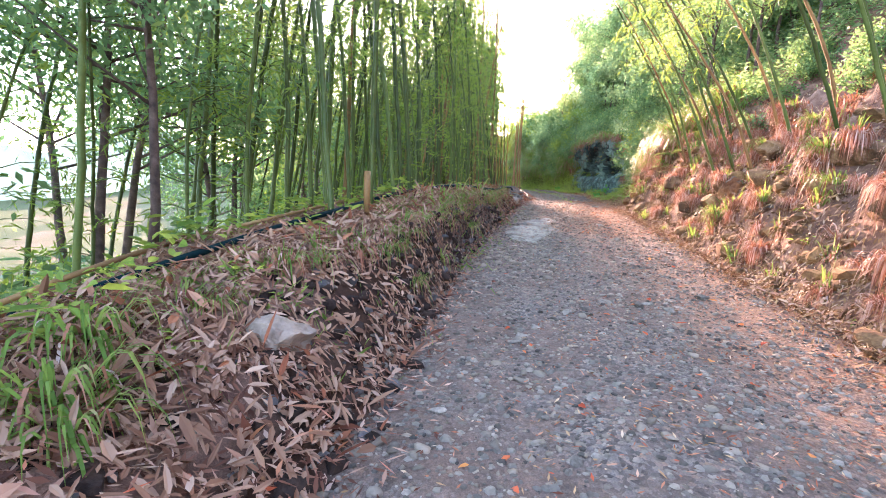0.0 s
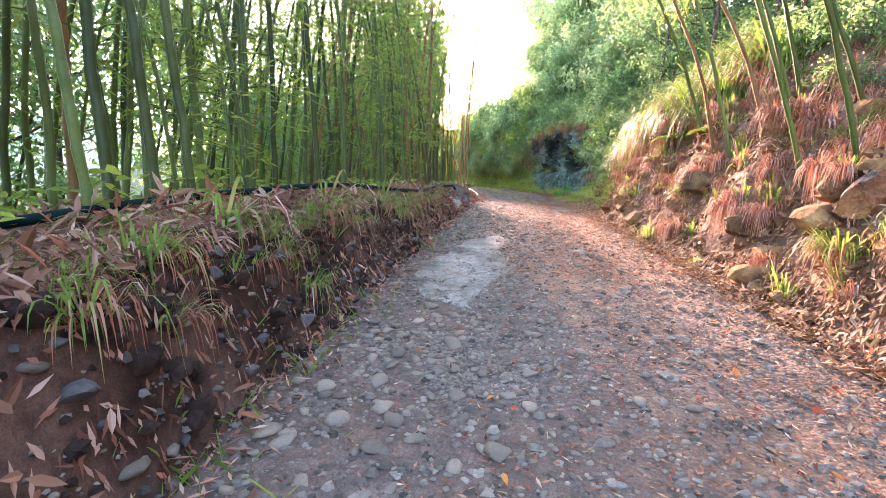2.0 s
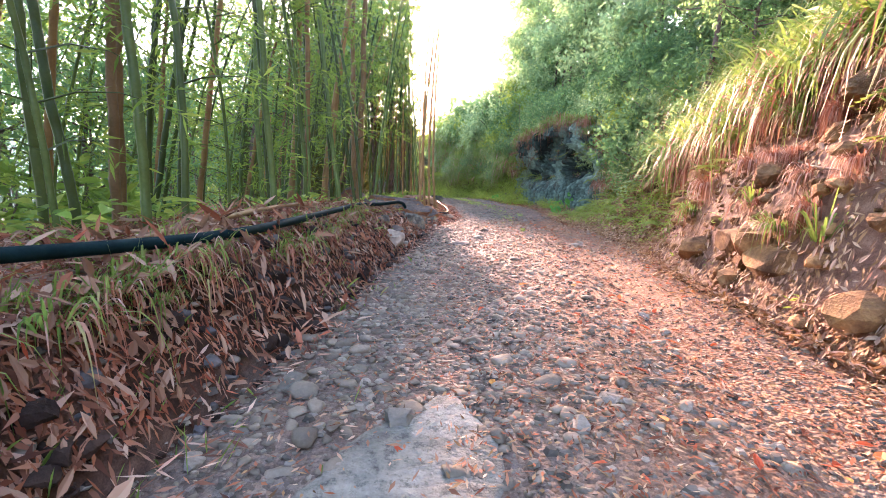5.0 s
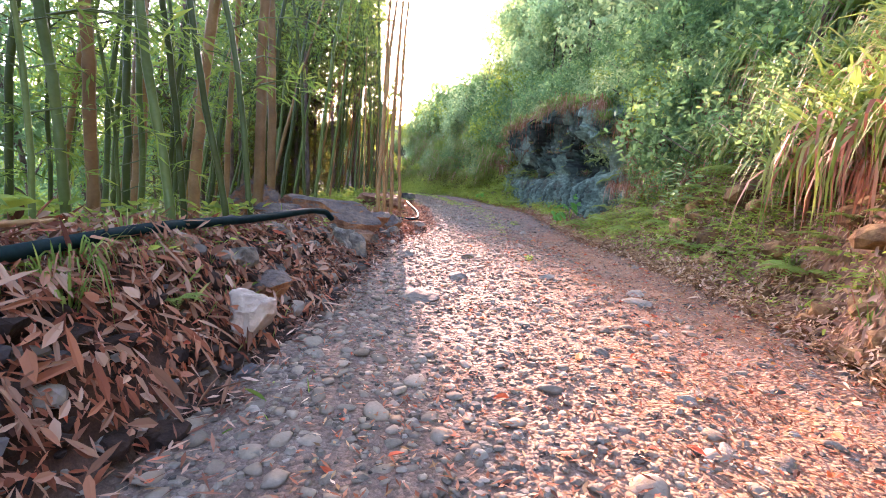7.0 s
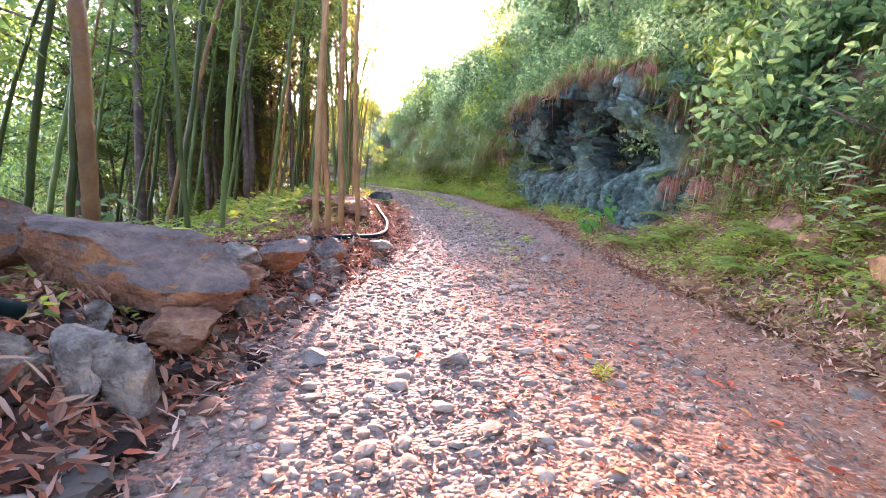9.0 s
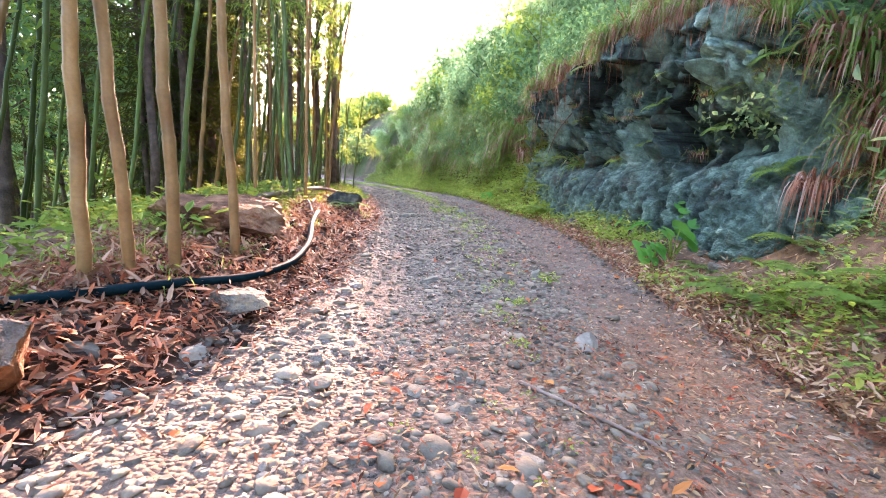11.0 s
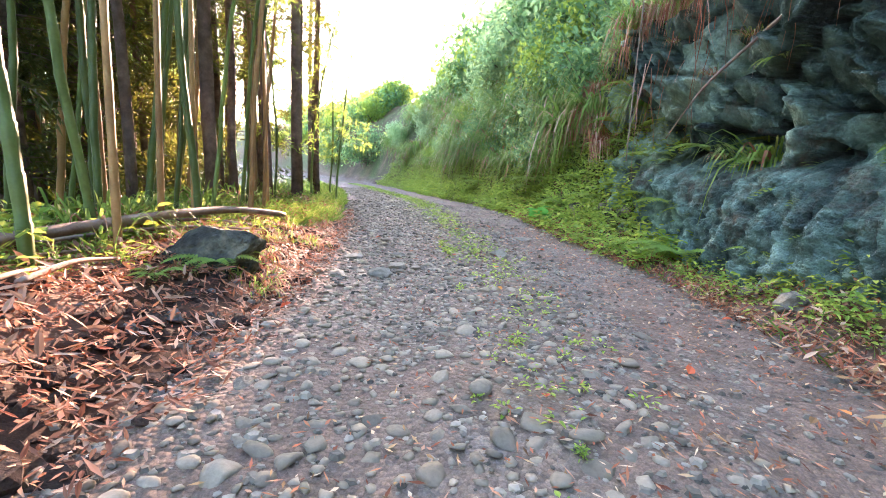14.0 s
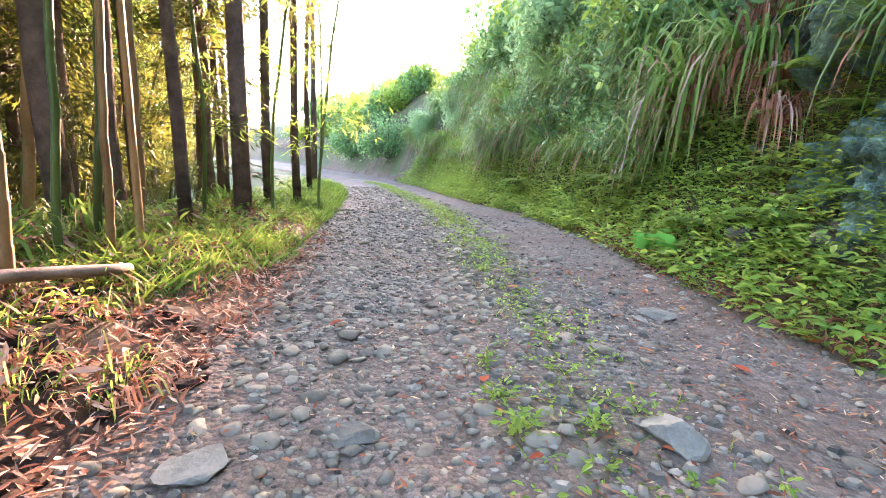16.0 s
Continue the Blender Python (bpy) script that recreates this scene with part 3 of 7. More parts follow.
def make_bamboo(seed, height, radius, leafy_from, leaves_each, old=False, bow=0.5):
    """A culm with nodes, thin branches in its upper part and narrow leaves."""
    rng = np.random.default_rng(seed)
    ob = thing("bamboo", Matrix(), "tall green bamboo rooted on the leafy bank", "bamboo", "bamboo grove beside the track")
    if old:
        ob["label"] = "old yellow-brown bamboo culm rooted on the leafy bank"
    step = 0.30
    n = int(height / step)
    az = rng.normal(0, 0.3)
    s = np.linspace(0, 1, n + 1)
    wob = np.cumsum(rng.normal(0, 0.010, (n + 1, 2)), 0)
    px = np.cos(az) * bow * s**2.2 * height * 0.16 + wob[:, 0]
    py = np.sin(az) * bow * s**2.2 * height * 0.16 + wob[:, 1]
    nodes = np.stack([px, py, s * height], 1)
    path, radii = [], []
    for k in range(n):
        r = radius * (1 - 0.8 * s[k] ** 1.4)
        a, b = nodes[k], nodes[k + 1]
        path += [a, a + (b - a) * 0.05, a + (b - a) * 0.5]
        radii += [r * 1.10, r * 0.97, r]
    culm = Builder()
    path[0] = path[0] - np.array([0, 0, 0.15])
    culm.tube(path, radii, 7)
    part("culm", culm.mesh("culm", M_CULM_OLD if old else M_CULM, True), ob)
    twigs, fol = Builder(), Builder()
    base, way = [], []
    for k in range(int(n * leafy_from), n):
        for _ in range(2):
            a = rng.uniform(0, 2 * np.pi)
            ln = rng.uniform(0.5, 1.35) * (1.15 - 0.6 * s[k])
            out = np.array([np.cos(a), np.sin(a), 0.55])
            t = np.linspace(0, 1, 5)
            br = nodes[k] + out * (t * ln)[:, None] - np.array([0, 0, 1]) * (t**2 * ln * 0.65)[:, None]
            twigs.tube(br, 0.008 * (1.1 - t), 3, False)
            q = rng.uniform(0.25, 1.0, leaves_each)
            pos = np.stack([np.interp(q, t, br[:, j]) for j in range(3)], 1) + rng.normal(0, 0.05, (leaves_each, 3))
            base.append(pos)
            d = out * 0.6 + rng.normal(0, 0.6, (leaves_each, 3))
            d[:, 2] -= 0.45
            way.append(d)
    if base:
        part("branchwork", twigs.mesh("branchwork", M_CULM), ob)["kind"] = "stuff"
        base, way = np.concatenate(base), np.concatenate(way)
        fol.leaves(base, way, rng.normal(size=base.shape), rng.uniform(0.10, 0.2, len(base)), rng.uniform(0.016, 0.03, len(base)), 0.15)
        part("foliage", fol.mesh("foliage", M_LEAF_BAMBOO), ob)
    return ob


def make_tree(seed, height, spread, count, leaf, material, label, trunk=0.09, low=0.35):
    """Trunk, forking limbs and a loose crown."""
    rng = np.random.default_rng(seed)
    ob = thing("tree", Matrix(), label, "tree", "broadleaf trees behind the bamboo")
    wood, fol = Builder(), Builder()
    t = np.linspace(0, 1, 9)
    bendv = rng.normal(0, 0.12, 2) * height
    axis = np.stack([bendv[0] * t**2 + rng.normal(0, 0.03, 9), bendv[1] * t**2 + rng.normal(0, 0.03, 9), t * height - 0.2], 1)
    wood.tube(axis, trunk * (1.05 - 0.85 * t), 7)
    tips = []
    for k in range(16):
        q = rng.uniform(low, 0.97)
        start = np.array([np.interp(q, t, axis[:, j]) for j in range(3)])
        a = rng.uniform(0, 2 * np.pi)
        ln = spread * rng.uniform(0.5, 1.1) * (1.25 - 0.7 * q)
        end = start + np.array([np.cos(a) * ln, np.sin(a) * ln, ln * rng.uniform(0.15, 0.7)])
        midp = (start + end) / 2 + rng.normal(0, 0.08 * ln, 3)
        wood.tube([start, midp, end], [trunk * 0.35, trunk * 0.22, trunk * 0.06], 4)
        tips += [start + (end - start) * f + rng.normal(0, 0.12 * ln, 3) for f in (0.45, 0.65, 0.85, 1.0)]
    tips = np.array(tips)
    pick = tips[rng.integers(0, len(tips), count)]
    pos = pick + rng.normal(0, 1, (count, 3)) * np.array([0.24, 0.24, 0.13]) * spread * 0.75
    fol.leaves(pos, scatter_dirs(rng, count, -0.3), rng.normal(size=(count, 3)), leaf * rng.uniform(0.7, 1.3, count), leaf * 0.45 * rng.uniform(0.7, 1.3, count), 0.1)
    part("trunk", wood.mesh("trunk", M_BARK, True), ob)
    part("crown", fol.mesh("crown", material), ob)
    return ob


def make_cedar(seed, height, radius, low=0.3, boughs=46):
    rng = np.random.default_rng(seed)
    ob = thing("cedar", Matrix(), "straight dark-barked cedar with sparse drooping boughs", "tree", "cedars along the track")
    wood, fol, dead = Builder(), Builder(), Builder()
    t = np.linspace(0, 1, 10)
    axis = np.stack([rng.normal(0, 0.02, 10) + 0.1 * t, rng.normal(0, 0.02, 10), t * height - 0.2], 1)
    wood.tube(axis, radius * (1.12 - 0.75 * t), 9)
    part("trunk", wood.mesh("trunk", M_BARK, True), ob)
    for k in range(boughs):
        q = rng.uniform(low, 0.98)
        start = np.array([np.interp(q, t, axis[:, j]) for j in range(3)])
        a = rng.uniform(0, 2 * np.pi)
        ln = rng.uniform(0.5, 1.7) * (1.25 - 0.8 * q)
        s = np.linspace(0, 1, 5)
        br = start + np.array([np.cos(a), np.sin(a), 0.15]) * (s * ln)[:, None] - np.array([0, 0, 1]) * (s**2 * ln * 0.35)[:, None]
        dead.tube(br, 0.014 * (1.1 - s), 3, False)
        if q < low + 0.06 and rng.uniform() < 0.5:
            continue
        m = 90
        f = rng.uniform(0.25, 1, m)
        pos = np.stack([np.interp(f, s, br[:, j]) for j in range(3)], 1) + rng.normal(0, 0.09, (m, 3))
        d = rng.normal(0, 0.6, (m, 3)) + np.array([np.cos(a), np.sin(a), -0.4])
        fol.leaves(pos, d, rng.normal(size=(m, 3)), rng.uniform(0.10, 0.22, m), 0.03, 0.2)
    part("branchwork", dead.mesh("branchwork", M_BARK), ob)["kind"] = "stuff"
    part("foliage", fol.mesh("foliage", M_LEAF_CEDAR), ob)
    return ob


def make_grass(seed, count, length, width, arch, lean, material, label, spread=0.6, radius=0.12, group="grass tufts on the banks", dry=0.3, name="grass_tuft"):
    """A tuft: living blades, and dead ones drooping below them."""
    rng = np.random.default_rng(seed)
    ob = thing(name, Matrix(), label, "grass", group)
    live, dead = Builder(), Builder()
    live.blades(rng, (0, 0, -0.03), int(count * (1 - dry)), length, width, spread, arch, lean, 6, radius)
    dead.blades(rng, (0, 0, -0.03), max(3, int(count * dry)), length * 0.85, width, spread * 0.9, arch * 1.25, lean, 6, radius)
    part("leaf_mass", live.mesh("leaf_mass", material), ob)
    part("dry_leaf_mass", dead.mesh("dry_leaf_mass", M_BLADE_DRY), ob, "dead straw-coloured blades")
    return ob


def make_shrub(seed, size, count, leaf, material, label, name="shrub"):
    rng = np.random.default_rng(seed)
    ob = thing(name, Matrix(), label, name, "shrubs on the slope")
    wood, fol = Builder(), Builder()
    tips = []
    for _ in range(12):
        a, el = rng.uniform(0, 2 * np.pi), rng.uniform(0.3, 1.3)
        v = np.array([np.cos(a) * np.cos(el), np.sin(a) * np.cos(el), np.sin(el)]) * size * rng.uniform(0.55, 1.0)
        wood.tube([(0, 0, -0.1), v * 0.5 + rng.normal(0, 0.06, 3) * size, v], [0.018 * size, 0.011 * size, 0.004 * size], 4)
        tips += [v * f + rng.normal(0, 0.08, 3) * size for f in (0.5, 0.7, 0.85, 1.0)]
    tips = np.array(tips)
    pos = tips[rng.integers(0, len(tips), count)] + rng.normal(0, 0.13, (count, 3)) * size
    fol.leaves(pos, scatter_dirs(rng, count, -0.1), rng.normal(size=(count, 3)), leaf * rng.uniform(0.7, 1.3, count), leaf * 0.5 * rng.uniform(0.7, 1.2, count), 0.15, True)
    part("branchwork", wood.mesh("branchwork", M_BARK), ob)["kind"] = "stuff"
    part("foliage", fol.mesh("foliage", material), ob)
    return ob


def make_fern(seed, size):
    rng = np.random.default_rng(seed)
    b = Builder()
    for k in range(9):
        a = k * 2 * np.pi / 9 + rng.uniform(-0.3, 0.3)
        out = np.array([np.cos(a), np.sin(a), 0])
        ln = size * rng.uniform(0.7, 1.1)
        s = np.linspace(0.08, 1, 16)
        rib = out * (s * ln * 0.9)[:, None] + np.array([0, 0, 1.0]) * (ln * (0.75 * s - 0.75 * s**2))[:, None]
        sv = np.cross(out, (0, 0, 1.0))
        wid = 0.20 * ln * np.sin(np.pi * np.clip(s * 0.9 + 0.08, 0, 1)) + 0.01
        for sg in (1, -1):
            b.leaves(rib, sv * sg + out * 0.5 + np.array([0, 0, -0.15]), np.tile(out, (16, 1)), wid, 0.035 * size / 0.5, 0.1)
    return tagged(new("fern", b.mesh("fern", M_FROND)), "green fern with arching feathery fronds", "fern", "ferns on the banks")


def make_round_leaf_plant(seed):
    """A few broad, round, bright green leaves on stalks."""
    rng = np.random.default_rng(seed)
    ob = thing("broad_leaf_plant", Matrix(), "low plant with broad round bright green leaves", "plant", "broad-leaved plants on the verge")
    for k in range(7):
        a, r = rng.uniform(0, 2 * np.pi), rng.uniform(0.05, 0.24)
        top = np.array([np.cos(a) * r, np.sin(a) * r, rng.uniform(0.10, 0.30)])
        st = Builder()
        st.tube([(0, 0, -0.02), top * 0.5 + (0, 0, 0.05), top], [0.006, 0.005, 0.004], 5)
        stalk = part("stalk", st.mesh("stalk", M_HERB), ob)
        size = rng.uniform(0.06, 0.10)
        n = Vector(rng.normal(0, 0.3, 3)) + Vector((-0.25, -0.75, 0.8))
        q = n.to_track_quat("Z", "Y").to_matrix()
        ang = np.linspace(0.25, 2 * np.pi - 0.25, 15)
        rim = np.stack([np.cos(ang) * size, np.sin(ang) * size * 1.05, 0.10 * size * np.cos(2 * ang)], 1)
        pts = np.concatenate([[(0, 0, -0.012)], rim * 0.5, rim]) @ np.array(q).T + top
        m = len(ang)
        lf = Builder()
        lf.add(pts, [(0, 1 + i, 2 + i) for i in range(m - 1)] + [(1 + i, 1 + m + i, 2 + m + i, 2 + i) for i in range(m - 1)])
        part("leaf", lf.mesh("leaf", M_BROAD, True), ob)
    return ob


def make_weed(seed, label, material, leaf=0.06, count=60):
    rng = np.random.default_rng(seed)
    b = Builder()
    a, r, h = rng.uniform(0, 6.28, count), np.abs(rng.normal(0, 0.06, count)), rng.uniform(0, 0.12, count)
    b.leaves(np.stack([np.cos(a) * r, np.sin(a) * r, h], 1), np.stack([np.cos(a), np.sin(a), rng.normal(0.3, 0.4, count)], 1), rng.normal(0, 0.3, (count, 3)) + np.stack([-np.sin(a), np.cos(a), 0 * a], 1), leaf * rng.uniform(0.6, 1.3, count), leaf * 0.5, 0.2, True)
    ob = thing("weed", Matrix(), label, "weed", "weeds in the track")
    part("foliage", b.mesh("foliage", material), ob)
    return ob


def stand(x, y, turn, size, tilt, dz):
    """A pose on the ground: turned about its own stem, then leaning the way that tilt says."""
    return Matrix.Translation((x, y, float(ground_z(x, y)) + dz)) @ Euler((tilt[0], tilt[1], 0)).to_matrix().to_4x4() @ Matrix.Rotation(turn, 4, "Z") @ Matrix.Scale(size, 4)


def put(ob, x, y, turn=0.0, size=1.0, tilt=(0, 0), dz=0.0):
    return copy_thing(ob, stand(x, y, turn, size, tilt, dz))


def place(ob, x, y, turn=0.0, size=1.0, tilt=(0, 0), dz=0.0):
    """Move the first of its kind into the scene."""
    ob.matrix_basis = stand(x, y, turn, size, tilt, dz)
    return ob


class Kinds:
    """Gives the first of each kind, then copies of it."""

    def __init__(self, made):
        self.made, self.used = made, set()

    def __call__(self, k, *a, **w):
        k %= len(self.made)
        if k in self.used:
            return put(self.made[k], *a, **w)
        self.used.add(k)
        return place(self.made[k], *a, **w)


# ---- rocks ----


def rock_mesh(name, seed, size, material, level=3, cuts=9, rough=0.04):
    """An angular stone: a ball cut by random planes, then roughened."""
    rng = np.random.default_rng(seed)
    bm = bmesh.new()
    bmesh.ops.create_icosphere(bm, subdivisions=level, radius=1.0)
    v = np.array([q.co[:] for q in bm.verts])
    for _ in range(cuts):
        n = rng.normal(size=3)
        n /= np.linalg.norm(n)
        c = rng.uniform(0.42, 0.78)
        over = v @ n - c
        v -= np.where(over > 0, over, 0)[:, None] * n
    v /= np.abs(v).max(0)
    if rough:
        v += np.array([noise.noise_vector(Vector(p) * 2.3 + Vector((seed, 0, 0))) for p in v]) * rough
        v += np.array([noise.noise_vector(Vector(p) * 7 + Vector((seed, 5, 0))) for p in v]) * rough * 0.4
        if level > 3:
            v += np.array([noise.noise_vector(Vector((p[0] * 9, p[1] * 9, p[2] * 15)) + Vector((seed, 9, 0))) for p in v]) * rough * 0.18
    v *= np.asarray(size) / 2
    for q, p in zip(bm.verts, v):
        q.co = p
    me = bpy.data.meshes.new(name)
    bm.to_mesh(me)
    bm.free()
    me.materials.append(material)
    return me


def boulder(name, seed, x, y, z, size, turn, tilt, label, material=None, cuts=14):
    ob = new(name, rock_mesh(name, seed, size, material or M_ROCK, 5 if max(size) > 0.9 else 4 if max(size) > 0.3 else 3, cuts, 0.10))
    ob.matrix_basis = pose(x, y, z, tilt[0], tilt[1], turn)
    return tagged(ob, label, "rock", "rocks on the bank")


def rope(name, pts, radius, material, label, category, sides=8, lift=0.0, taper=0.0, on_ground=True):
    """A bent rod through points; z given over the ground."""
    pts = np.asarray(pts, float)
    t = np.linspace(0, len(pts) - 1, (len(pts) - 1) * 8 + 1)
    p = np.stack([np.interp(t, range(len(pts)), pts[:, j]) for j in range(3)], 1)
    for _ in range(6):
        p[1:-1] = (p[:-2] + 2 * p[1:-1] + p[2:]) / 4
    if on_ground:
        floor = ground_z(p[:, 0], p[:, 1]) + lift
        top = floor.copy()
        for _ in range(60):
            top[1:-1] = np.maximum((top[:-2] + top[2:]) / 2, floor[1:-1] - 0.02)
        for _ in range(12):
            top[1:-1] = (top[:-2] + 2 * top[1:-1] + top[2:]) / 4
        p[:, 2] += top
    b = Builder()
    b.tube(p, radius * (1 - taper * np.linspace(0, 1, len(p))), sides)
    return tagged(new(name, b.mesh(name, material, True)), label, category)


# ---- the cliff ----


CLIFF_LINE = np.array([(24.6, 10.5), (26, 10.1), (28, 9.9), (30, 9.65), (33, 9.4), (35, 9.35), (36.6, 9.4)])
CLIFF_TOP = np.array([(24.6, 0.8), (25.3, 2.2), (26.2, 3.2), (28.5, 3.5), (31, 3.3), (33, 3.2), (34.5, 2.8), (36, 2.2), (36.6, 0.6)])


def cliff_x(y, z):
    """Plan of the face: rough foot, undercut band, overhanging slabs above."""
    foot = np.interp(z, [-0.5, 0.1, 0.6, 0.85, 1.05, 1.4, 1.65, 2.0, 2.8, 3.6], [0.40, 0.35, 0.27, 0.12, -0.16, -0.16, -0.02, 0.08, 0.16, 0.20])
    return at(CLIFF_LINE, y) - foot


def build_cliff():
    ys, zs = np.linspace(24.6, 36.6, 440), np.linspace(0, 1, 180)
    yy, ss = np.meshgrid(ys, zs, indexing="ij")
    top = at(CLIFF_TOP, yy) + 0.25 * lattice(yy, 0 * yy, 1.3, 91)
    zz = -0.5 + ss * (top + 0.5)
    x = cliff_x(yy, zz + 0.22 * lattice(yy, zz, 0.8, 92)) + 1.1 * np.clip((ss - 0.88) / 0.12, 0, 1) ** 2
    pts = np.stack([x, yy, zz], -1).reshape(-1, 3)

    def facet(p, sy, sz, tilt, depth, seed):
        """A flat slab face for each cell of a warped, skewed pattern."""
        w = noise.noise_vector(Vector((seed, p[1] * 1.3, p[2] * 1.3))) * 0.22
        q = Vector((seed, (p[1] + 0.30 * p[2] + w[1]) * sy, (p[2] - 0.30 * p[1] + w[2]) * sz))
        near, cells = noise.voronoi(q)
        h = noise.cell_vector(cells[0] * 57.3)
        c = q - cells[0]
        return depth * (h[0] - 0.5) + tilt * ((h[1] - 0.5) * c[1] / sy + (h[2] - 0.35) * c[2] / sz), h, near[1] - near[0]

    disp, tone = [], []
    for p in pts:
        v = Vector(p)
        low = min(1.0, max(0.0, (1.0 - p[2]) / 0.2))
        a, h, gap = facet(p, 1.0, 1.25, 1.1, 0.42, 3.1)
        s, g, crack = facet(p, 3.4, 2.6, 1.3, 0.14, 8.3)
        shard = facet(p, 7.5, 5.0, 1.5, 0.10, 5.7)[0]
        streak = noise.noise(Vector((p[0] * 2, p[1] * 5.5, p[2] * 1.1)))
        chip = noise.noise(v * 11) + 0.6 * noise.noise(v * 23)
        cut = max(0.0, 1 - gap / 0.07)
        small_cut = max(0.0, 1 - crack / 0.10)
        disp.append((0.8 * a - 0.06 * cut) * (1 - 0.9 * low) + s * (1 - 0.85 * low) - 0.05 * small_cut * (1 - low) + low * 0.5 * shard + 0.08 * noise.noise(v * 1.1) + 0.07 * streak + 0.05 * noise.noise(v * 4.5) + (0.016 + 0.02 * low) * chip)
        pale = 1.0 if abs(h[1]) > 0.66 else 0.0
        # shade of the gaps and cracks is painted into the tone, over their relief
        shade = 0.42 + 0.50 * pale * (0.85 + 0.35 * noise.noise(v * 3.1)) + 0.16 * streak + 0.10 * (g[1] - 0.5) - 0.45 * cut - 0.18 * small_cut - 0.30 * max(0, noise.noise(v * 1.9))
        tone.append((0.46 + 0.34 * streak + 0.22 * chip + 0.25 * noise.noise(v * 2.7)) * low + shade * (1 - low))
    pts[:, 0] -= np.array(disp)
    r, c = yy.shape
    i = (np.arange(r - 1)[:, None] * c + np.arange(c - 1)[None]).ravel()
    b = Builder()
    b.add(pts, [tuple(f) for f in np.stack([i, i + c, i + c + 1, i + 1], 1).tolist()])
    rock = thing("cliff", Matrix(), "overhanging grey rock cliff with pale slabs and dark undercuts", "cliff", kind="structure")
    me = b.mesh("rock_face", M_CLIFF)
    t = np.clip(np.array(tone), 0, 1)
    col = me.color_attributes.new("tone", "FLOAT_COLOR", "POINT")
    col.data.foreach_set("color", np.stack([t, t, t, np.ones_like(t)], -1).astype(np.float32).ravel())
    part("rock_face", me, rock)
    return rock


cliff = build_cliff()

# ---- the bamboo grove ----
rng = np.random.default_rng(11)
bamboos = Kinds([make_bamboo(100 + k, h, r, lf, 21, False, bw) for k, (h, r, lf, bw) in enumerate([(10.5, 0.043, 0.34, 0.8), (9.5, 0.036, 0.24, 1.1), (11.5, 0.048, 0.42, 0.6), (8.5, 0.029, 0.16, 1.4), (10, 0.040, 0.26, 0.9), (9.0, 0.032, 0.38, 1.2), (7.0, 0.022, 0.10, 1.7)])])
old_bamboos = Kinds([make_bamboo(150 + k, h, r, 0.5, 9, True, bw) for k, (h, r, bw) in enumerate([(9.5, 0.05, 0.5), (8.5, 0.042, 0.7)])])
spots = []


def free_spot(x, y, gap):
    if all((x - a) ** 2 + (y - b) ** 2 > gap * gap for a, b in spots):
        spots.append((x, y))
        return True
    return False


tries = 0
for zone, (y0, y1, d0, d1, want, gap) in enumerate([(5.2, 13.5, 1.25, 3.4, 44, 0.32), (5.0, 22.0, 2.4, 7.5, 78, 0.5), (13.5, 20.0, 1.1, 3.2, 24, 0.4), (21.0, 34.0, 2.2, 7.5, 32, 0.6), (28.5, 34.0, 1.2, 3.2, 13, 0.5), (34.0, 44.0, 3.5, 8.0, 10, 0.6), (-1.0, 5.2, 2.6, 7.0, 16, 0.6), (30.0, 46.0, 4.5, 10.0, 26, 0.6)]):
    done = 0
    for _ in range(4000):
        if done >= want:
            break
        y = rng.uniform(y0, y1)
        x = float(at(LEFT_EDGE, y)) - rng.uniform(d0, d1)
        if 19.0 < y < 27.5 and x > at(LEFT_EDGE, y) - 2.0:
            continue
        if free_spot(x, y, gap):
            done += 1
            thin = zone == 1 and x < at(LEFT_EDGE, y) - 4.2 and done % 2
            kinds = old_bamboos if rng.uniform() < (0.06 if y < 14 else 0.2) else bamboos
            kind = int(rng.integers(0, 7)) if y < 21 else (0, 2, 5)[int(rng.integers(0, 3))]
            lean = rng.normal(np.interp(x - at(LEFT_EDGE, y), [-6, -3.6, -2.0, -1], [0.18, 0.13, 0.02, -0.02]), 0.035)
            chosen = (kind, x, y, rng.normal(0 if x < at(LEFT_EDGE, y) - 2.4 else math.pi, 0.8), rng.uniform(0.85, 1.12), (rng.normal(0, 0.04), lean))
            if not thin:
                kinds(*chosen)
for x, y, tilt, size in [(3.9, 31.7, -0.03, 0.8), (3.6, 31.3, 0.02, 0.75), (3.45, 32.4, -0.02, 0.8), (3.3, 32.9, 0.0, 0.85), (3.7, 32.6, -0.04, 0.7), (3.2, 31.2, 0.0, 0.8), (4.16, 23.85, -0.05, 1.0), (4.3, 24.16, -0.02, 1.1), (4.5, 24.78, -0.05, 1.0), (4.0, 23.6, 0.03, 0.95)]:
    (old_bamboos if y < 30 or x > 3.65 else bamboos)(int(x * 10) if y < 30 else 5, x, y, 0.3, size, (0.02, tilt + (0.08 if y > 30 else 0)))

stout = Kinds([make_bamboo(160 + k, 9.5, 0.068, 0.5, 9, True, 0.45) for k in range(2)])
for k, (x, y, lean) in enumerate([(1.95, 19.5, 0.11), (2.65, 19.75, 0.09), (1.2, 19.6, 0.10), (0.75, 20.2, 0.10), (2.2, 21.9, 0.05)]):
    stout(k, x, y, k * 2.2, 1.0 if k < 2 else 1.1, (0.0, lean))["label"] = "stout old orange-brown bamboo culm rooted behind the pipe"

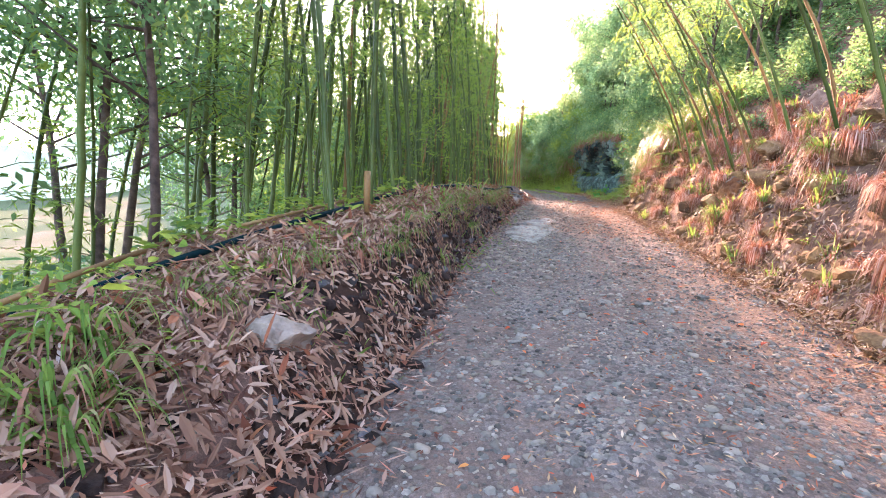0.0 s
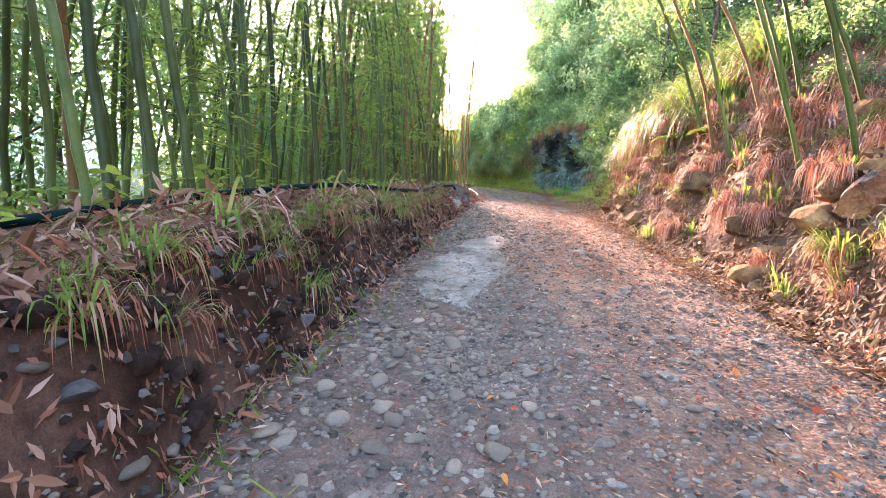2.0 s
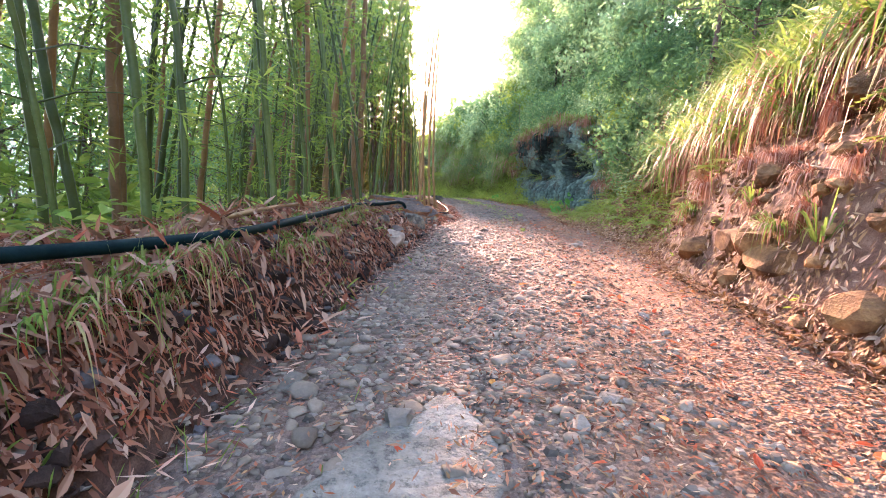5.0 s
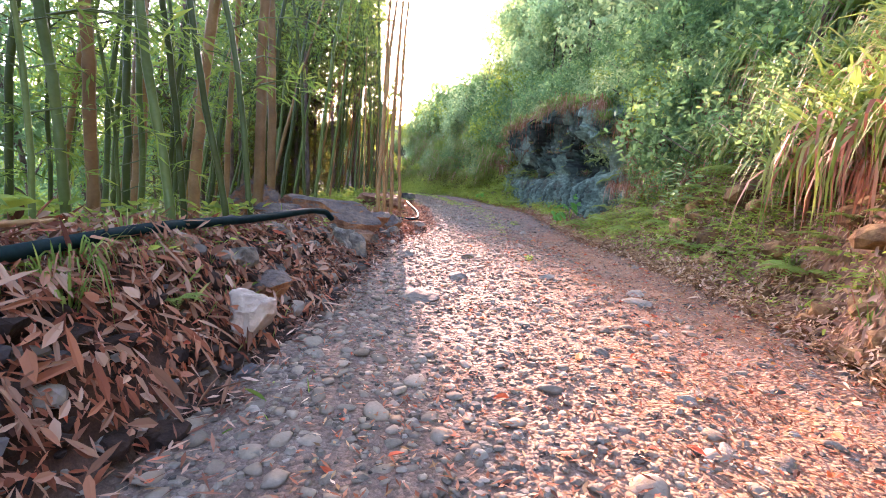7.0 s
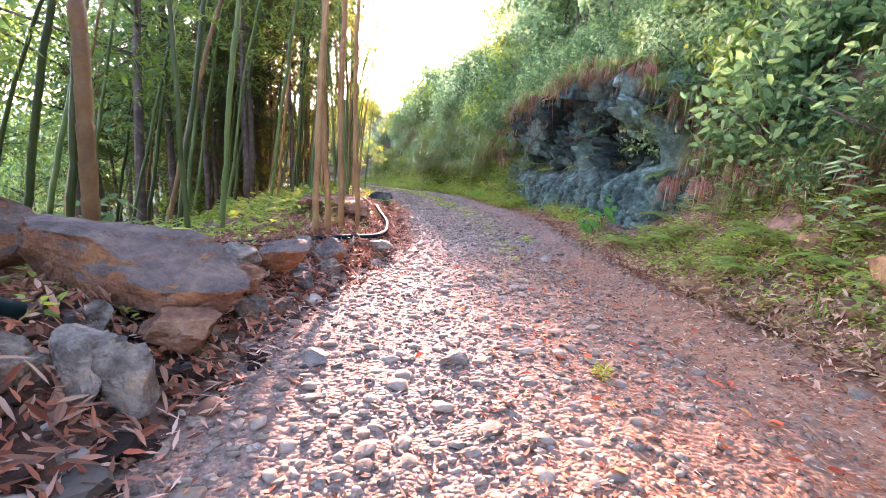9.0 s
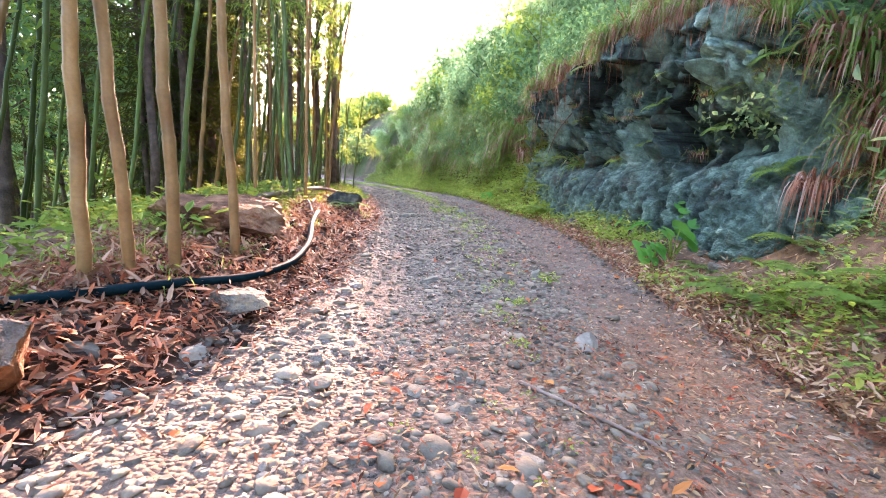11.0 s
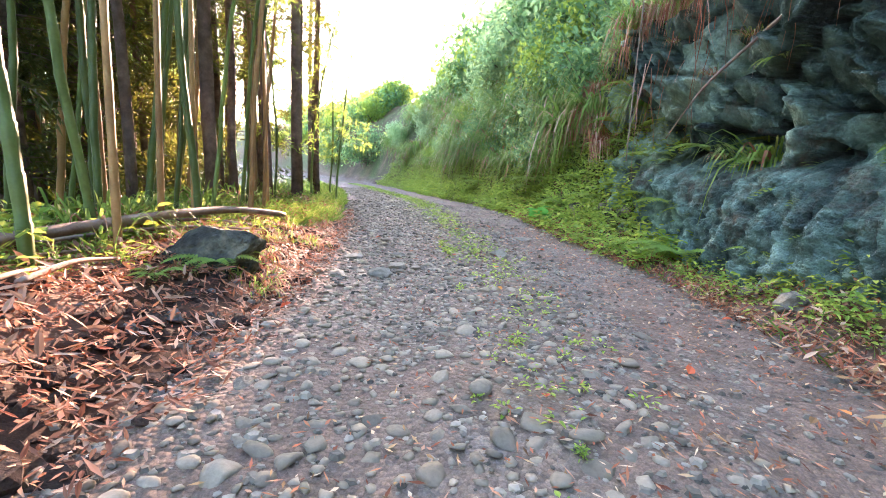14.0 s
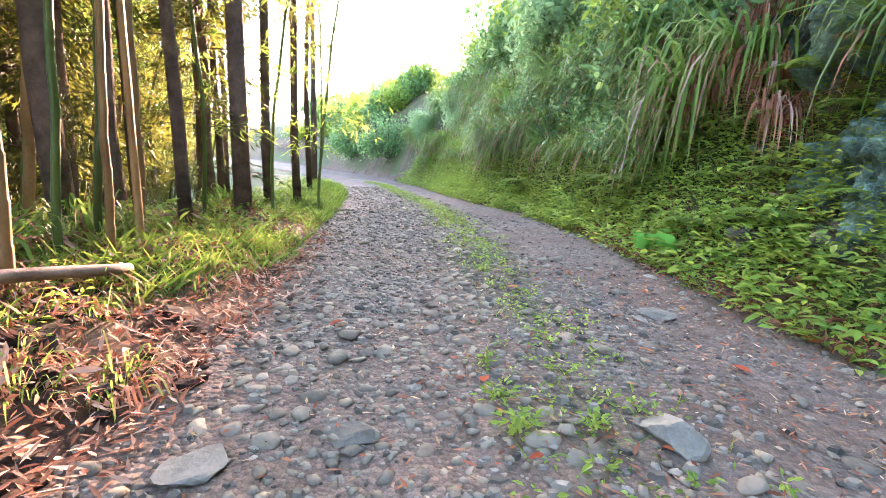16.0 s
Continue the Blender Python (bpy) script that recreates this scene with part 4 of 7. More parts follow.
# bare cut poles standing at the bend
for k, (x, y, h) in enumerate([(4.0, 29.2, 4.6), (3.75, 30.1, 4.4), (3.55, 31.0, 5.0), (3.3, 28.6, 5.2), (3.0, 30.4, 4.8), (3.6, 33.0, 5.2)]):
    b = Builder()
    s = np.linspace(0, 1, 15)
    b.tube(np.stack([0.10 * s * np.sin(k), 0.12 * s, s * h - 0.15], 1), 0.032 * (1 - 0.5 * s) * np.where(np.arange(15) % 2, 1.0, 1.1), 7)
    pole = tagged(new("bamboo_pole", b.mesh("bamboo_pole", M_CULM_OLD, True)), "bare upright bamboo pole with a snapped top", "bamboo", "bare poles at the bend")
    pole.matrix_basis = Matrix.Translation((x, y, float(ground_z(x, y))))

# short broken stump
b = Builder()
b.tube([(0, 0, -0.1), (0, 0, 0.3), (0.01, 0, 0.6)], [0.045, 0.043, 0.042], 9)
stump = tagged(new("bamboo_stump", b.mesh("bamboo_stump", M_CULM_OLD, True)), "short broken brown bamboo stump beside the pipe", "bamboo")
stump.matrix_basis = Matrix.Translation((0.95, 5.15, float(ground_z(0.95, 5.15))))

# ---- cedars ----
cedars = Kinds([make_cedar(200 + k, h, r) for k, (h, r) in enumerate([(13, 0.085), (12, 0.07), (14, 0.095), (11, 0.06)])])
for k, (x, y) in enumerate([(2.79, 36.94), (3.06, 37.47), (3.39, 35.0), (3.1, 34.3), (2.6, 34.0), (1.95, 40.9), (2.5, 33.4), (1.7, 32.6), (1.6, 35.5), (1.2, 38.2), (0.4, 33.5), (0.9, 31.0), (0.0, 30.2), (-0.6, 36.0), (0.4, 45.5), (-1.0, 41.0), (1.4, 29.0), (0.2, 40.2), (-1.5, 31.5)]):
    cedars(k, x, y, k * 1.3, 0.9 + 0.07 * (k % 4))

# ---- broadleaf trees: below the grove and on the slope above ----
trees = Kinds([make_tree(300 + k, h, s, 3000, 0.17, M_LEAF_BAMBOO if k % 2 else M_LEAF_DARK, "slender broadleaf tree with a loose leafy crown") for k, (h, s) in enumerate([(8, 2.6), (9.5, 3.0), (7, 2.4), (8.5, 2.2), (10, 3.2)])])
rng = np.random.default_rng(12)
for _ in range(64):
    y = rng.uniform(-4, 60)
    x = float(at(LEFT_EDGE, y)) - rng.uniform(7.0, 24)
    k, turn, size = int(rng.integers(0, 5)), rng.uniform(0, 6.28), rng.uniform(0.8, 1.3)
    if y > 27 or _ % 5 < 2:
        trees(k, x, y, turn, size)
for x, y, s in [(-2.2, 4.4, 0.7), (-3.4, 6.2, 0.8), (-0.8, 3.6, 0.55), (-4.5, 3.0, 0.8)]:
    trees(int(s * 100), x, y, x, s, (0.0, 0.15))
for _ in range(30):
    y = rng.uniform(2, 36)
    trees(int(rng.choice([0, 2, 4])), float(at(RIGHT_EDGE, y)) + rng.uniform(3.4, 11), y, rng.uniform(0, 6.28), rng.uniform(0.5, 0.85))
for _ in range(26):
    y = rng.uniform(37, 62)
    k, x, turn, size = int(rng.integers(0, 5)), float(at(RIGHT_EDGE, y)) + rng.uniform(1.8, 12), rng.uniform(0, 6.28), rng.uniform(0.32, 0.5)
    if not 2.2 < x < 4.9:
        trees(k, x, y, turn, size)

# ---- shrubs ----
shrubs = Kinds([make_shrub(400 + k, 1.0, 1000, 0.105, (M_LEAF_DARK, M_LEAF_BAMBOO, M_HERB)[k % 3], "leafy green shrub growing on the slope") for k in range(6)])
for _ in range(100):
    y = rng.uniform(14, 37)
    d = rng.uniform(1.2, 4.5)
    if 24.5 < y < 34.5 and d < 2.2:
        continue
    k, turn, size = int(rng.choice([0, 3])), rng.uniform(0, 6.28), rng.uniform(0.6, 1.4)
    if y > 19.5 or d > 3.2:
        shrubs(k, float(at(RIGHT_EDGE, y)) + d, y, turn, size)
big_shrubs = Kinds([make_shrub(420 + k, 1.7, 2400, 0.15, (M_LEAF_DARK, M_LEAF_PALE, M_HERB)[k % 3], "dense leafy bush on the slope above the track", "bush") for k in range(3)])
for _ in range(60):
    y = rng.uniform(36.5, 54)
    k, d, turn, size = int(rng.integers(0, 3)), rng.uniform(0.9, 4.5), rng.uniform(0, 6.28), rng.uniform(0.9, 1.45)
    big_shrubs(k, float(at(RIGHT_EDGE, y)) + d, y, turn, size * (0.42 if d < 2.4 or (y > 45 and at(RIGHT_EDGE, y) + d < 6.0) else 1.0))
for _ in range(20):
    y = rng.uniform(36.8, 40)
    big_shrubs(int(rng.choice([0, 0, 1, 2])), float(at(RIGHT_EDGE, y)) + rng.uniform(1.6, 3.2), y, rng.uniform(0, 6.28), rng.uniform(0.6, 1.0))
for _ in range(45):
    y = rng.uniform(36.4, 42)
    shrubs(int(rng.choice([0, 3, 0, 5])), float(at(RIGHT_EDGE, y)) + rng.uniform(0.8, 2.0), y, rng.uniform(0, 6.28), rng.uniform(0.4, 0.8))
for _ in range(46):
    y = rng.uniform(50, 82)
    k, x, turn, size = int(rng.integers(0, 3)), float(at(RIGHT_EDGE, y)) + rng.uniform(0.6, 6), rng.uniform(0, 6.28), rng.uniform(0.8, 1.5)
    if not 2.2 < x < 4.9:
        big_shrubs(2 if k else 0, x, y, turn, size)
for _ in range(30):
    y = rng.uniform(2, 13)
    k, d, turn, size = int(rng.choice([0, 3])), rng.uniform(1.5, 3.0), rng.uniform(0, 6.28), rng.uniform(0.35, 0.7)
    if y > 9.5 or _ % 4 == 0:
        shrubs(k, float(at(RIGHT_EDGE, y)) + d, y, turn, size)
for _ in range(18):
    y = rng.uniform(1, 15)
    k, d, turn, size = (0, 3, 0, 3, 1, 0)[int(rng.integers(0, 6))], rng.uniform(2.2, 7.0), rng.uniform(0, 6.28), rng.uniform(0.5, 1.3)
    if y > 9.5 or d > 5.5:
        shrubs(k, float(at(RIGHT_EDGE, y)) + d, y, turn, size)
for _ in range(14):
    y = rng.uniform(12.5, 17.5)
    shrubs(int(rng.choice([0, 3, 0])), float(at(RIGHT_EDGE, y)) + rng.uniform(1.4, 3.0), y, rng.uniform(0, 6.28), rng.uniform(0.35, 0.6))
for _ in range(52):
    y = rng.uniform(-2, 46)
    shrubs(int(rng.choice([1, 2, 4, 5])), float(at(LEFT_EDGE, y)) - rng.uniform(6.0, 14), y, rng.uniform(0, 6.28), rng.uniform(0.8, 1.9))

# ---- leaning canes on the right bank ----
canes = Kinds([make_bamboo(500 + k, 5.5 - 0.5 * k, 0.026, 0.5, 9, k == 2, 1.1) for k in range(3)])
for k, (x, y, lean, back) in enumerate([(7.05, 8.36, -0.30, 0.1), (7.45, 9.6, -0.26, 0.05), (7.5, 10.24, -0.30, 0.0), (7.19, 6.22, -0.34, 0.12), (7.35, 7.3, -0.26, 0.05), (7.6, 8.0, -0.3, 0.1), (7.3, 10.6, -0.22, 0.08), (7.75, 9.1, -0.34, 0.0), (7.7, 6.9, -0.3, 0.1), (7.25, 5.4, -0.3, 0.1), (7.9, 10.2, -0.25, 0.1), (7.3, 11.0, -0.24, 0.1), (7.5, 11.6, -0.28, 0.05), (7.1, 9.0, -0.3, 0.1), (7.0, 7.6, -0.32, 0.05), (7.55, 5.9, -0.3, 0.1), (7.2, 4.7, -0.3, 0.05)]):
    ob = canes(k, x, y, math.pi + 0.5 * math.sin(k * 2.1), 1.0, (back, lean - 0.12))
    ob["group"] = "leaning canes"
    ob["label"] = "thin bamboo cane leaning from the bank over the track"

# ---- grasses ----


class Sown:
    """Far copies that nobody could count, joined by material into a few meshes."""

    def __init__(self, kinds, name, label):
        self.made, self.name, self.label, self.rows = kinds.made, name, label, []

    def __call__(self, k, x, y, turn=0.0, size=1.0, tilt=(0, 0), dz=0.0):
        self.rows.append((k % len(self.made), np.array(stand(x, y, turn, size, tilt, dz))))

    def finish(self):
        cache, out = {}, {}
        for k, m in self.rows:
            for child in self.made[k].children:
                if child.name not in cache:
                    me = child.data
                    v = np.zeros(len(me.vertices) * 3)
                    me.vertices.foreach_get("co", v)
                    cache[child.name] = v.reshape(-1, 3), [tuple(p.vertices) for p in me.polygons], me.materials[0]
                v, f, mat = cache[child.name]
                out.setdefault(mat.name, (Builder(), mat))[0].add(v @ m[:3, :3].T + m[:3, 3], f)
        for b, mat in out.values():
            tagged(new(self.name, b.mesh(self.name, mat)), self.label, "grass", kind="stuff")


pampas = Kinds([make_grass(600 + k, 210, 1.0, 0.026, 0.95, LEAN_ROAD * 0.18, M_BLADE, "large arching clump of yellow-green pampas-like grass", 0.85, 0.22, "hanging grass clumps", 0.4, "reed_clump") for k in range(4)] + [make_grass(610 + k, 150, 0.85, 0.024, 1.3, LEAN_ROAD * 0.25, M_BLADE_DRY, "drooping clump of dry straw-coloured grass", 0.6, 0.2, "hanging grass clumps", 0.3, "reed_clump") for k in range(2)])
green_reeds = Kinds([make_grass(606 + k, 210, 1.0, 0.026, 1.05, LEAN_ROAD * 0.3, M_BLADE, "large hanging clump of green reed grass", 0.85, 0.25, "hanging grass clumps", 0.12, "reed_clump") for k in range(3)])
far_reeds = Sown(green_reeds, "slope_reeds", "arching reeds hanging all over the far slope")
for k, (x, y) in enumerate([(9.6, 37.2), (9.3, 38.4), (8.9, 39.6)]):
    green_reeds(k, x, y, 0.2, 1.2, dz=0.1)
small_reeds = Sown(pampas, "dry_bank_grass", "small dry grass clumps drooping on the sunny bank")
rng = np.random.default_rng(13)
for x, y, s, k in [(7.8, 14.4, 1.0, 0), (8.0, 15.2, 1.05, 1), (7.75, 13.8, 0.8, 4), (8.2, 15.9, 1.0, 2), (8.1, 14.5, 1.1, 3), (7.85, 12.9, 0.8, 5), (8.4, 16.6, 1.0, 0), (8.0, 13.4, 1.0, 1), (8.7, 17.4, 1.3, 4), (8.9, 18.3, 1.2, 1), (7.7, 12.2, 0.9, 2), (8.1, 12.4, 1.1, 0), (9.9, 22.9, 0.8, 5), (9.9, 22.3, 0.8, 1), (10.1, 23.6, 0.9, 5), (9.8, 21.6, 0.8, 2)]:
    pampas(k, x + 0.15, y, rng.uniform(-0.5, 0.5), s, dz=0.12)
for _ in range(52):
    y = rng.uniform(17, 46)
    d = rng.uniform(1.3, 4.5)
    if 24.5 < y < 35.5:
        d = rng.uniform(2.2, 4.5) if y < 32 else rng.uniform(1.4, 4.0)
    far_reeds(int(rng.integers(0, 6)), float(at(RIGHT_EDGE, y)) + d, y, rng.uniform(-0.6, 0.6), rng.uniform(0.7, 1.25))
for _ in range(64):
    y = rng.uniform(24.7, 35)
    x = float(at(CLIFF_LINE, y)) + rng.uniform(-0.25, 0.35)
    pampas(int(rng.choice([4, 5, 0, 1, 2])), x, y, rng.uniform(-0.8, 0.8), rng.uniform(0.6, 1.0), dz=float(at(CLIFF_TOP, y)) - 0.22 - float(ground_z(x, y)))
for _ in range(46):
    y = rng.uniform(31, 46)
    far_reeds(int(rng.choice([0, 1, 2, 3, 4])), float(at(RIGHT_EDGE, y)) + rng.uniform(0.9, 2.8), y, rng.uniform(-0.7, 0.7), rng.uniform(0.8, 1.3))
for _ in range(34):
    y = rng.uniform(2.5, 13)
    pampas(int(rng.choice([4, 5, 4, 5, 0])), float(at(RIGHT_EDGE, y)) + rng.uniform(0.7, 2.8), y, rng.uniform(-0.8, 0.8), rng.uniform(0.3, 0.65))
tufts = Kinds([make_grass(620 + k, 46, 0.36, 0.009, 0.7, (0, 0, 0), M_BLADE, "small tuft of green grass", 0.5, 0.05) for k in range(3)] + [make_grass(630 + k, 40, 0.34, 0.008, 1.0, (0.25, 0, 0), M_BLADE_DRY, "small tuft of dry hanging grass", 0.6, 0.05) for k in range(2)])
for _ in range(100):
    y = rng.uniform(-0.5, 34)
    x = float(at(LEFT_EDGE, y) - at(BANK_FACE, y)) - abs(rng.normal(0, 0.5)) + 0.05
    tufts(int(rng.integers(0, 5)), x, y, rng.uniform(0, 6.28), rng.uniform(0.5, 1.2))
bank_tufts = Sown(tufts, "bank_tufts", "green and straw-coloured grass tufts on the sunny bank")
for _ in range(80):
    y = rng.uniform(3, 22)
    bank_tufts(int(rng.integers(0, 5)), float(at(RIGHT_EDGE, y)) + rng.uniform(0.15, 2.2), y, rng.uniform(0, 6.28), rng.uniform(0.8, 1.5))
bigtuft = Kinds([make_grass(640, 18, 1.0, 0.03, 1.2, (0.4, -0.2, 0), M_BLADE, "long green strap-leaved grass hanging over the bank", 0.55, 0.05), make_grass(641, 90, 0.55, 0.012, 1.0, (0.2, -0.2, 0), M_BLADE, "dense drooping green grass clump on the bank", 0.6, 0.1)])
for k, x, y, s in [(0, 1.92, 9.3, 1.05), (0, 2.34, 11.0, 1.05), (0, 1.75, 7.2, 0.8), (1, 2.1, 9.2, 0.9), (1, 2.2, 7.6, 0.9), (1, 0.55, 1.2, 1.6), (1, 0.35, 1.6, 1.5), (1, 0.75, 1.05, 1.2), (1, 1.0, 3.9, 0.7), (1, 1.75, 3.9, 0.7), (0, 1.9, 5.1, 0.5), (1, 3.1, 15.8, 0.9), (1, 2.6, 10.6, 0.7)]:
    bigtuft(k, x, y, 0.3 * k, s)
ferns = Kinds([make_fern(650 + k, 0.5) for k in range(3)])
for _ in range(90):
    y = rng.uniform(10, 40) if rng.uniform() < 0.5 else rng.uniform(29, 40)
    ferns(int(rng.integers(0, 3)), float(at(RIGHT_EDGE, y)) + rng.uniform(0.5, 2.0), y, rng.uniform(0, 6.28), rng.uniform(0.6, 1.3))
for _ in range(22):
    y = rng.uniform(5, 36)
    ferns(int(rng.integers(0, 3)), float(at(LEFT_EDGE, y)) - rng.uniform(0.9, 2.8), y, rng.uniform(0, 6.28), rng.uniform(0.6, 1.3))
for k, (x, y, s) in enumerate([(4.75, 29.2, 0.75), (4.6, 28.7, 0.6), (3.4, 16.0, 0.5), (7.5, 11.4, 1.0), (7.25, 11.0, 0.9), (7.6, 9.8, 0.7), (9.3, 20.4, 0.9), (9.0, 18.6, 0.9), (4.1, 27.9, 0.6)]):
    ferns(k, x, y, k * 1.3, s, dz=0.03)
plants = Kinds([make_round_leaf_plant(660 + k) for k in range(2)])
for k, (x, y, s) in enumerate([(10.0, 26.6, 1.35), (9.0, 25.95, 1.15), (9.35, 26.15, 1.0), (8.2, 34.4, 1.0), (9.35, 27.3, 0.8), (9.75, 26.5, 1.1)]):
    plants(k, x, y, k * 1.1, s)

weeds = Kinds([make_weed(670, "small bright green weed growing in the gravel", M_HERB), make_weed(671, "small leafy weed growing in the gravel", M_HERB, 0.05, 80)])
for k, (x, y, s) in enumerate([(7.46, 25.1, 1.3), (6.81, 31.2, 1.0), (6.52, 31.15, 1.4), (6.4, 31.7, 1.4), (6.45, 31.4, 1.2), (6.32, 19.6, 1.7), (7.0, 24.3, 0.9), (7.05, 24.9, 1.0), (6.9, 28.4, 1.0), (7.0, 27.4, 0.8), (6.4, 33.5, 1.3), (6.2, 34.8, 1.4), (6.6, 29.6, 0.8), (7.2, 29.0, 0.7), (6.1, 36.0, 1.5)]):
    weeds(k, x, y, k * 1.7, s * 0.62)

# ---- rocks on the bank ----
boulder("boulder", 1, 3.4, 20.3, 0.17, (1.75, 0.9, 0.66), -6, (3, 3), "large rust-brown boulder lying on the bank")
boulder("boulder", 2, 3.1, 19.3, 0.27, (0.95, 0.55, 0.36), 20, (0, 5), "rust-brown flat rock on the bank under the pipe")
boulder("rock", 3, 3.60, 19.12, 0.03, (0.38, 0.34, 0.32), 40, (10, 0), "grey angular rock in the bank wall", M_GREYROCK)
boulder("rock", 4, 3.86, 19.2, 0.02, (0.28, 0.32, 0.42), 70, (0, 12), "grey angular rock in the bank wall", M_GREYROCK)
boulder("rock", 18, 4.04, 19.2, -0.04, (0.26, 0.26, 0.32), 20, (8, -10), "grey angular rock in the bank wall", M_GREYROCK)
boulder("rock", 19, 3.98, 19.75, -0.02, (0.42, 0.3, 0.22), 10, (0, 6), "flat rusty rock below the boulder", M_RUST)
boulder("rock", 20, 4.0, 20.6, 0.0, (0.4, 0.34, 0.3), 60, (0, 6), "rusty rock below the boulder", M_RUST)
boulder("rock", 5, 4.1, 21.45, 0.0, (0.55, 0.45, 0.34), 10, (0, -8), "brown angular rock on the bank")
boulder("rock", 6, 4.4, 22.5, -0.1, (0.40, 0.40, 0.36), 50, (0, 0), "rust-brown rock at the edge of the track")
boulder("rock", 7, 3.75, 21.2, 0.02, (0.5, 0.4, 0.3), 50, (0, 0), "dark grey rock on the bank", M_GREYROCK)
boulder("rock", 8, 3.64, 16.35, -0.06, (0.30, 0.28, 0.38), 25, (0, 14), "pale upright rock at the foot of the bank", M_TANROCK)
rng = np.random.default_rng(14)
for k in range(24):
    y = rng.uniform(16.8, 22.8)
    x = float(at(LEFT_EDGE, y)) - rng.uniform(0.05, 0.95)
    w = rng.uniform(0.14, 0.36)
    boulder("rock", 30 + k, x, y, float(ground_z(x, y)) + 0.04, (w, w * rng.uniform(0.7, 1), w * rng.uniform(0.55, 0.85)), rng.uniform(0, 180), (rng.uniform(-15, 15), rng.uniform(-15, 15)), "angular stone tumbled into the bank below the boulder", (M_ROCK, M_GREYROCK, M_GREYROCK)[k % 3])
boulder("boulder", 9, 4.05, 25.65, 0.02, (1.5, 1.0, 0.62), 32, (-3, 4), "large flat-topped brown boulder beside the pipe", M_RUST)
boulder("rock", 10, 4.85, 23.85, -0.30, (0.46, 0.34, 0.22), 10, (0, 5), "flat grey-brown rock at the edge of the track", M_GREYROCK)
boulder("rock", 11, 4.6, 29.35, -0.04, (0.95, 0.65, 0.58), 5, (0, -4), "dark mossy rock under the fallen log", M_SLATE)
boulder("rock", 12, 1.22, 2.05, -0.08, (0.46, 0.32, 0.28), 15, (-12, 6), "pale flat rock lying in dry leaves", M_TANROCK)
boulder("rock", 13, 8.75, 33.8, -0.08, (0.34, 0.3, 0.22), 15, (0, 0), "pale round rock among verge plants", M_GREYROCK)
boulder("rock", 14, 9.25, 26.6, -0.2, (0.34, 0.26, 0.24), 15, (0, 0), "grey rock at the foot of the cliff", M_GREYROCK)
boulder("rock", 15, 2.45, 20.45, 0.40, (0.85, 0.65, 0.62), 35, (0, 0), "dark grey rock behind the boulder")
boulder("rock", 16, 6.85, 8.0, 0.72, (0.5, 0.42, 0.42), 35, (0, 0), "rock bedded in the sunny earth bank")
boulder("rock", 17, 6.6, 6.4, 0.35, (0.44, 0.4, 0.36), 65, (0, 0), "rock bedded in the sunny earth bank")

# ---- pipes, logs, sticks ----
rope("water_pipe", [(-1.6, 0.2, 0), (-0.5, 2.0, 0), (0.12, 3.4, 0), (0.5, 5.2, 0.02), (0.85, 6.9, 0.02), (1.35, 8.8, 0.03), (1.95, 10.2, 0.04), (2.5, 11.6, 0.02), (2.85, 12.7, 0), (3.0, 14.2, 0), (3.08, 15.7, 0.0), (3.3, 17.2, 0.08), (3.6, 18.6, 0.24), (3.68, 18.95, 0.28), (3.72, 19.1, 0.22)], 0.033, M_PIPE, "dark green-black plastic water pipe along the bank", "pipe", 10, 0.085)
rope("water_pipe", [(3.2, 21.2, 0.05), (3.6, 22.3, -0.02), (4.05, 23.2, -0.02), (4.45, 23.8, 0.0), (4.78, 24.2, 0), (4.97, 24.8, 0), (4.97, 25.5, 0.02), (4.78, 26.4, 0.04), (4.69, 27.1, 0.07)], 0.034, M_PIPE_GREY, "dark plastic water pipe curving past the boulder", "pipe", 10, 0.075)
rope("fallen_log", [(3.55, 28.1, 0.12), (3.75, 29.6, 0.14), (3.9, 31.0, 0.16), (4.15, 32.2, 0.1)], 0.05, M_WOOD, "grey weathered fallen log lying along the bank", "log", 9, 0.05, 0.3)
rope("fallen_culm", [(-2.6, 1.2, 0.05), (-1.2, 2.4, 0.06), (-0.2, 4.4, 0.08), (0.3, 6.2, 0.1)], 0.03, M_CULM_OLD, "fallen brown bamboo culm beside the pipe", "bamboo", 8, 0.04, 0.3)
rope("fallen_culm", [(2.3, 12.4, 0.05), (2.5, 14.0, 0.08), (2.6, 15.6, 0.1), (2.5, 17.5, 0.1)], 0.026, M_CULM_OLD, "fallen brown bamboo culm on the bank", "bamboo", 8, 0.03, 0.3)
for k, (a, c) in enumerate([((4.4, 28.0), (4.3, 28.8)), ((3.2, 28.6), (4.3, 30.6)), ((3.3, 30.2), (4.4, 31.2)), ((4.6, 27.2), (4.2, 28.4)), ((3.6, 27.4), (3.9, 29.0))]):
    rope("fallen_branch", [(*a, 0.06), ((a[0] + c[0]) / 2, (a[1] + c[1]) / 2, 0.1), (*c, 0.04)], 0.02, M_WOOD, "pale fallen branch in the leaf litter", "branch", 6, 0.03, 0.4)
rope("bare_branch", [(9.4, 30.2, 2.3), (9.2, 31.2, 1.75), (9.25, 32.0, 1.25)], 0.018, M_WOOD, "bare pale branch caught on the cliff", "branch", 6, 0, 0.5, False)
rope("hanging_vine", [(8.85, 32.3, 4.6), (8.88, 32.35, 3.2), (8.9, 32.4, 2.0), (8.92, 32.4, 0.95)], 0.009, M_WOOD, "thin pale vine hanging before the cliff", "vine", 5, 0, 0, False)
rope("stick", [(4.6, 1.05, 0.01), (4.75, 0.85, 0.02), (4.95, 0.62, 0.01)], 0.012, M_WOOD, "short pale stick lying on the track", "stick", 6, 0.01, 0.3)
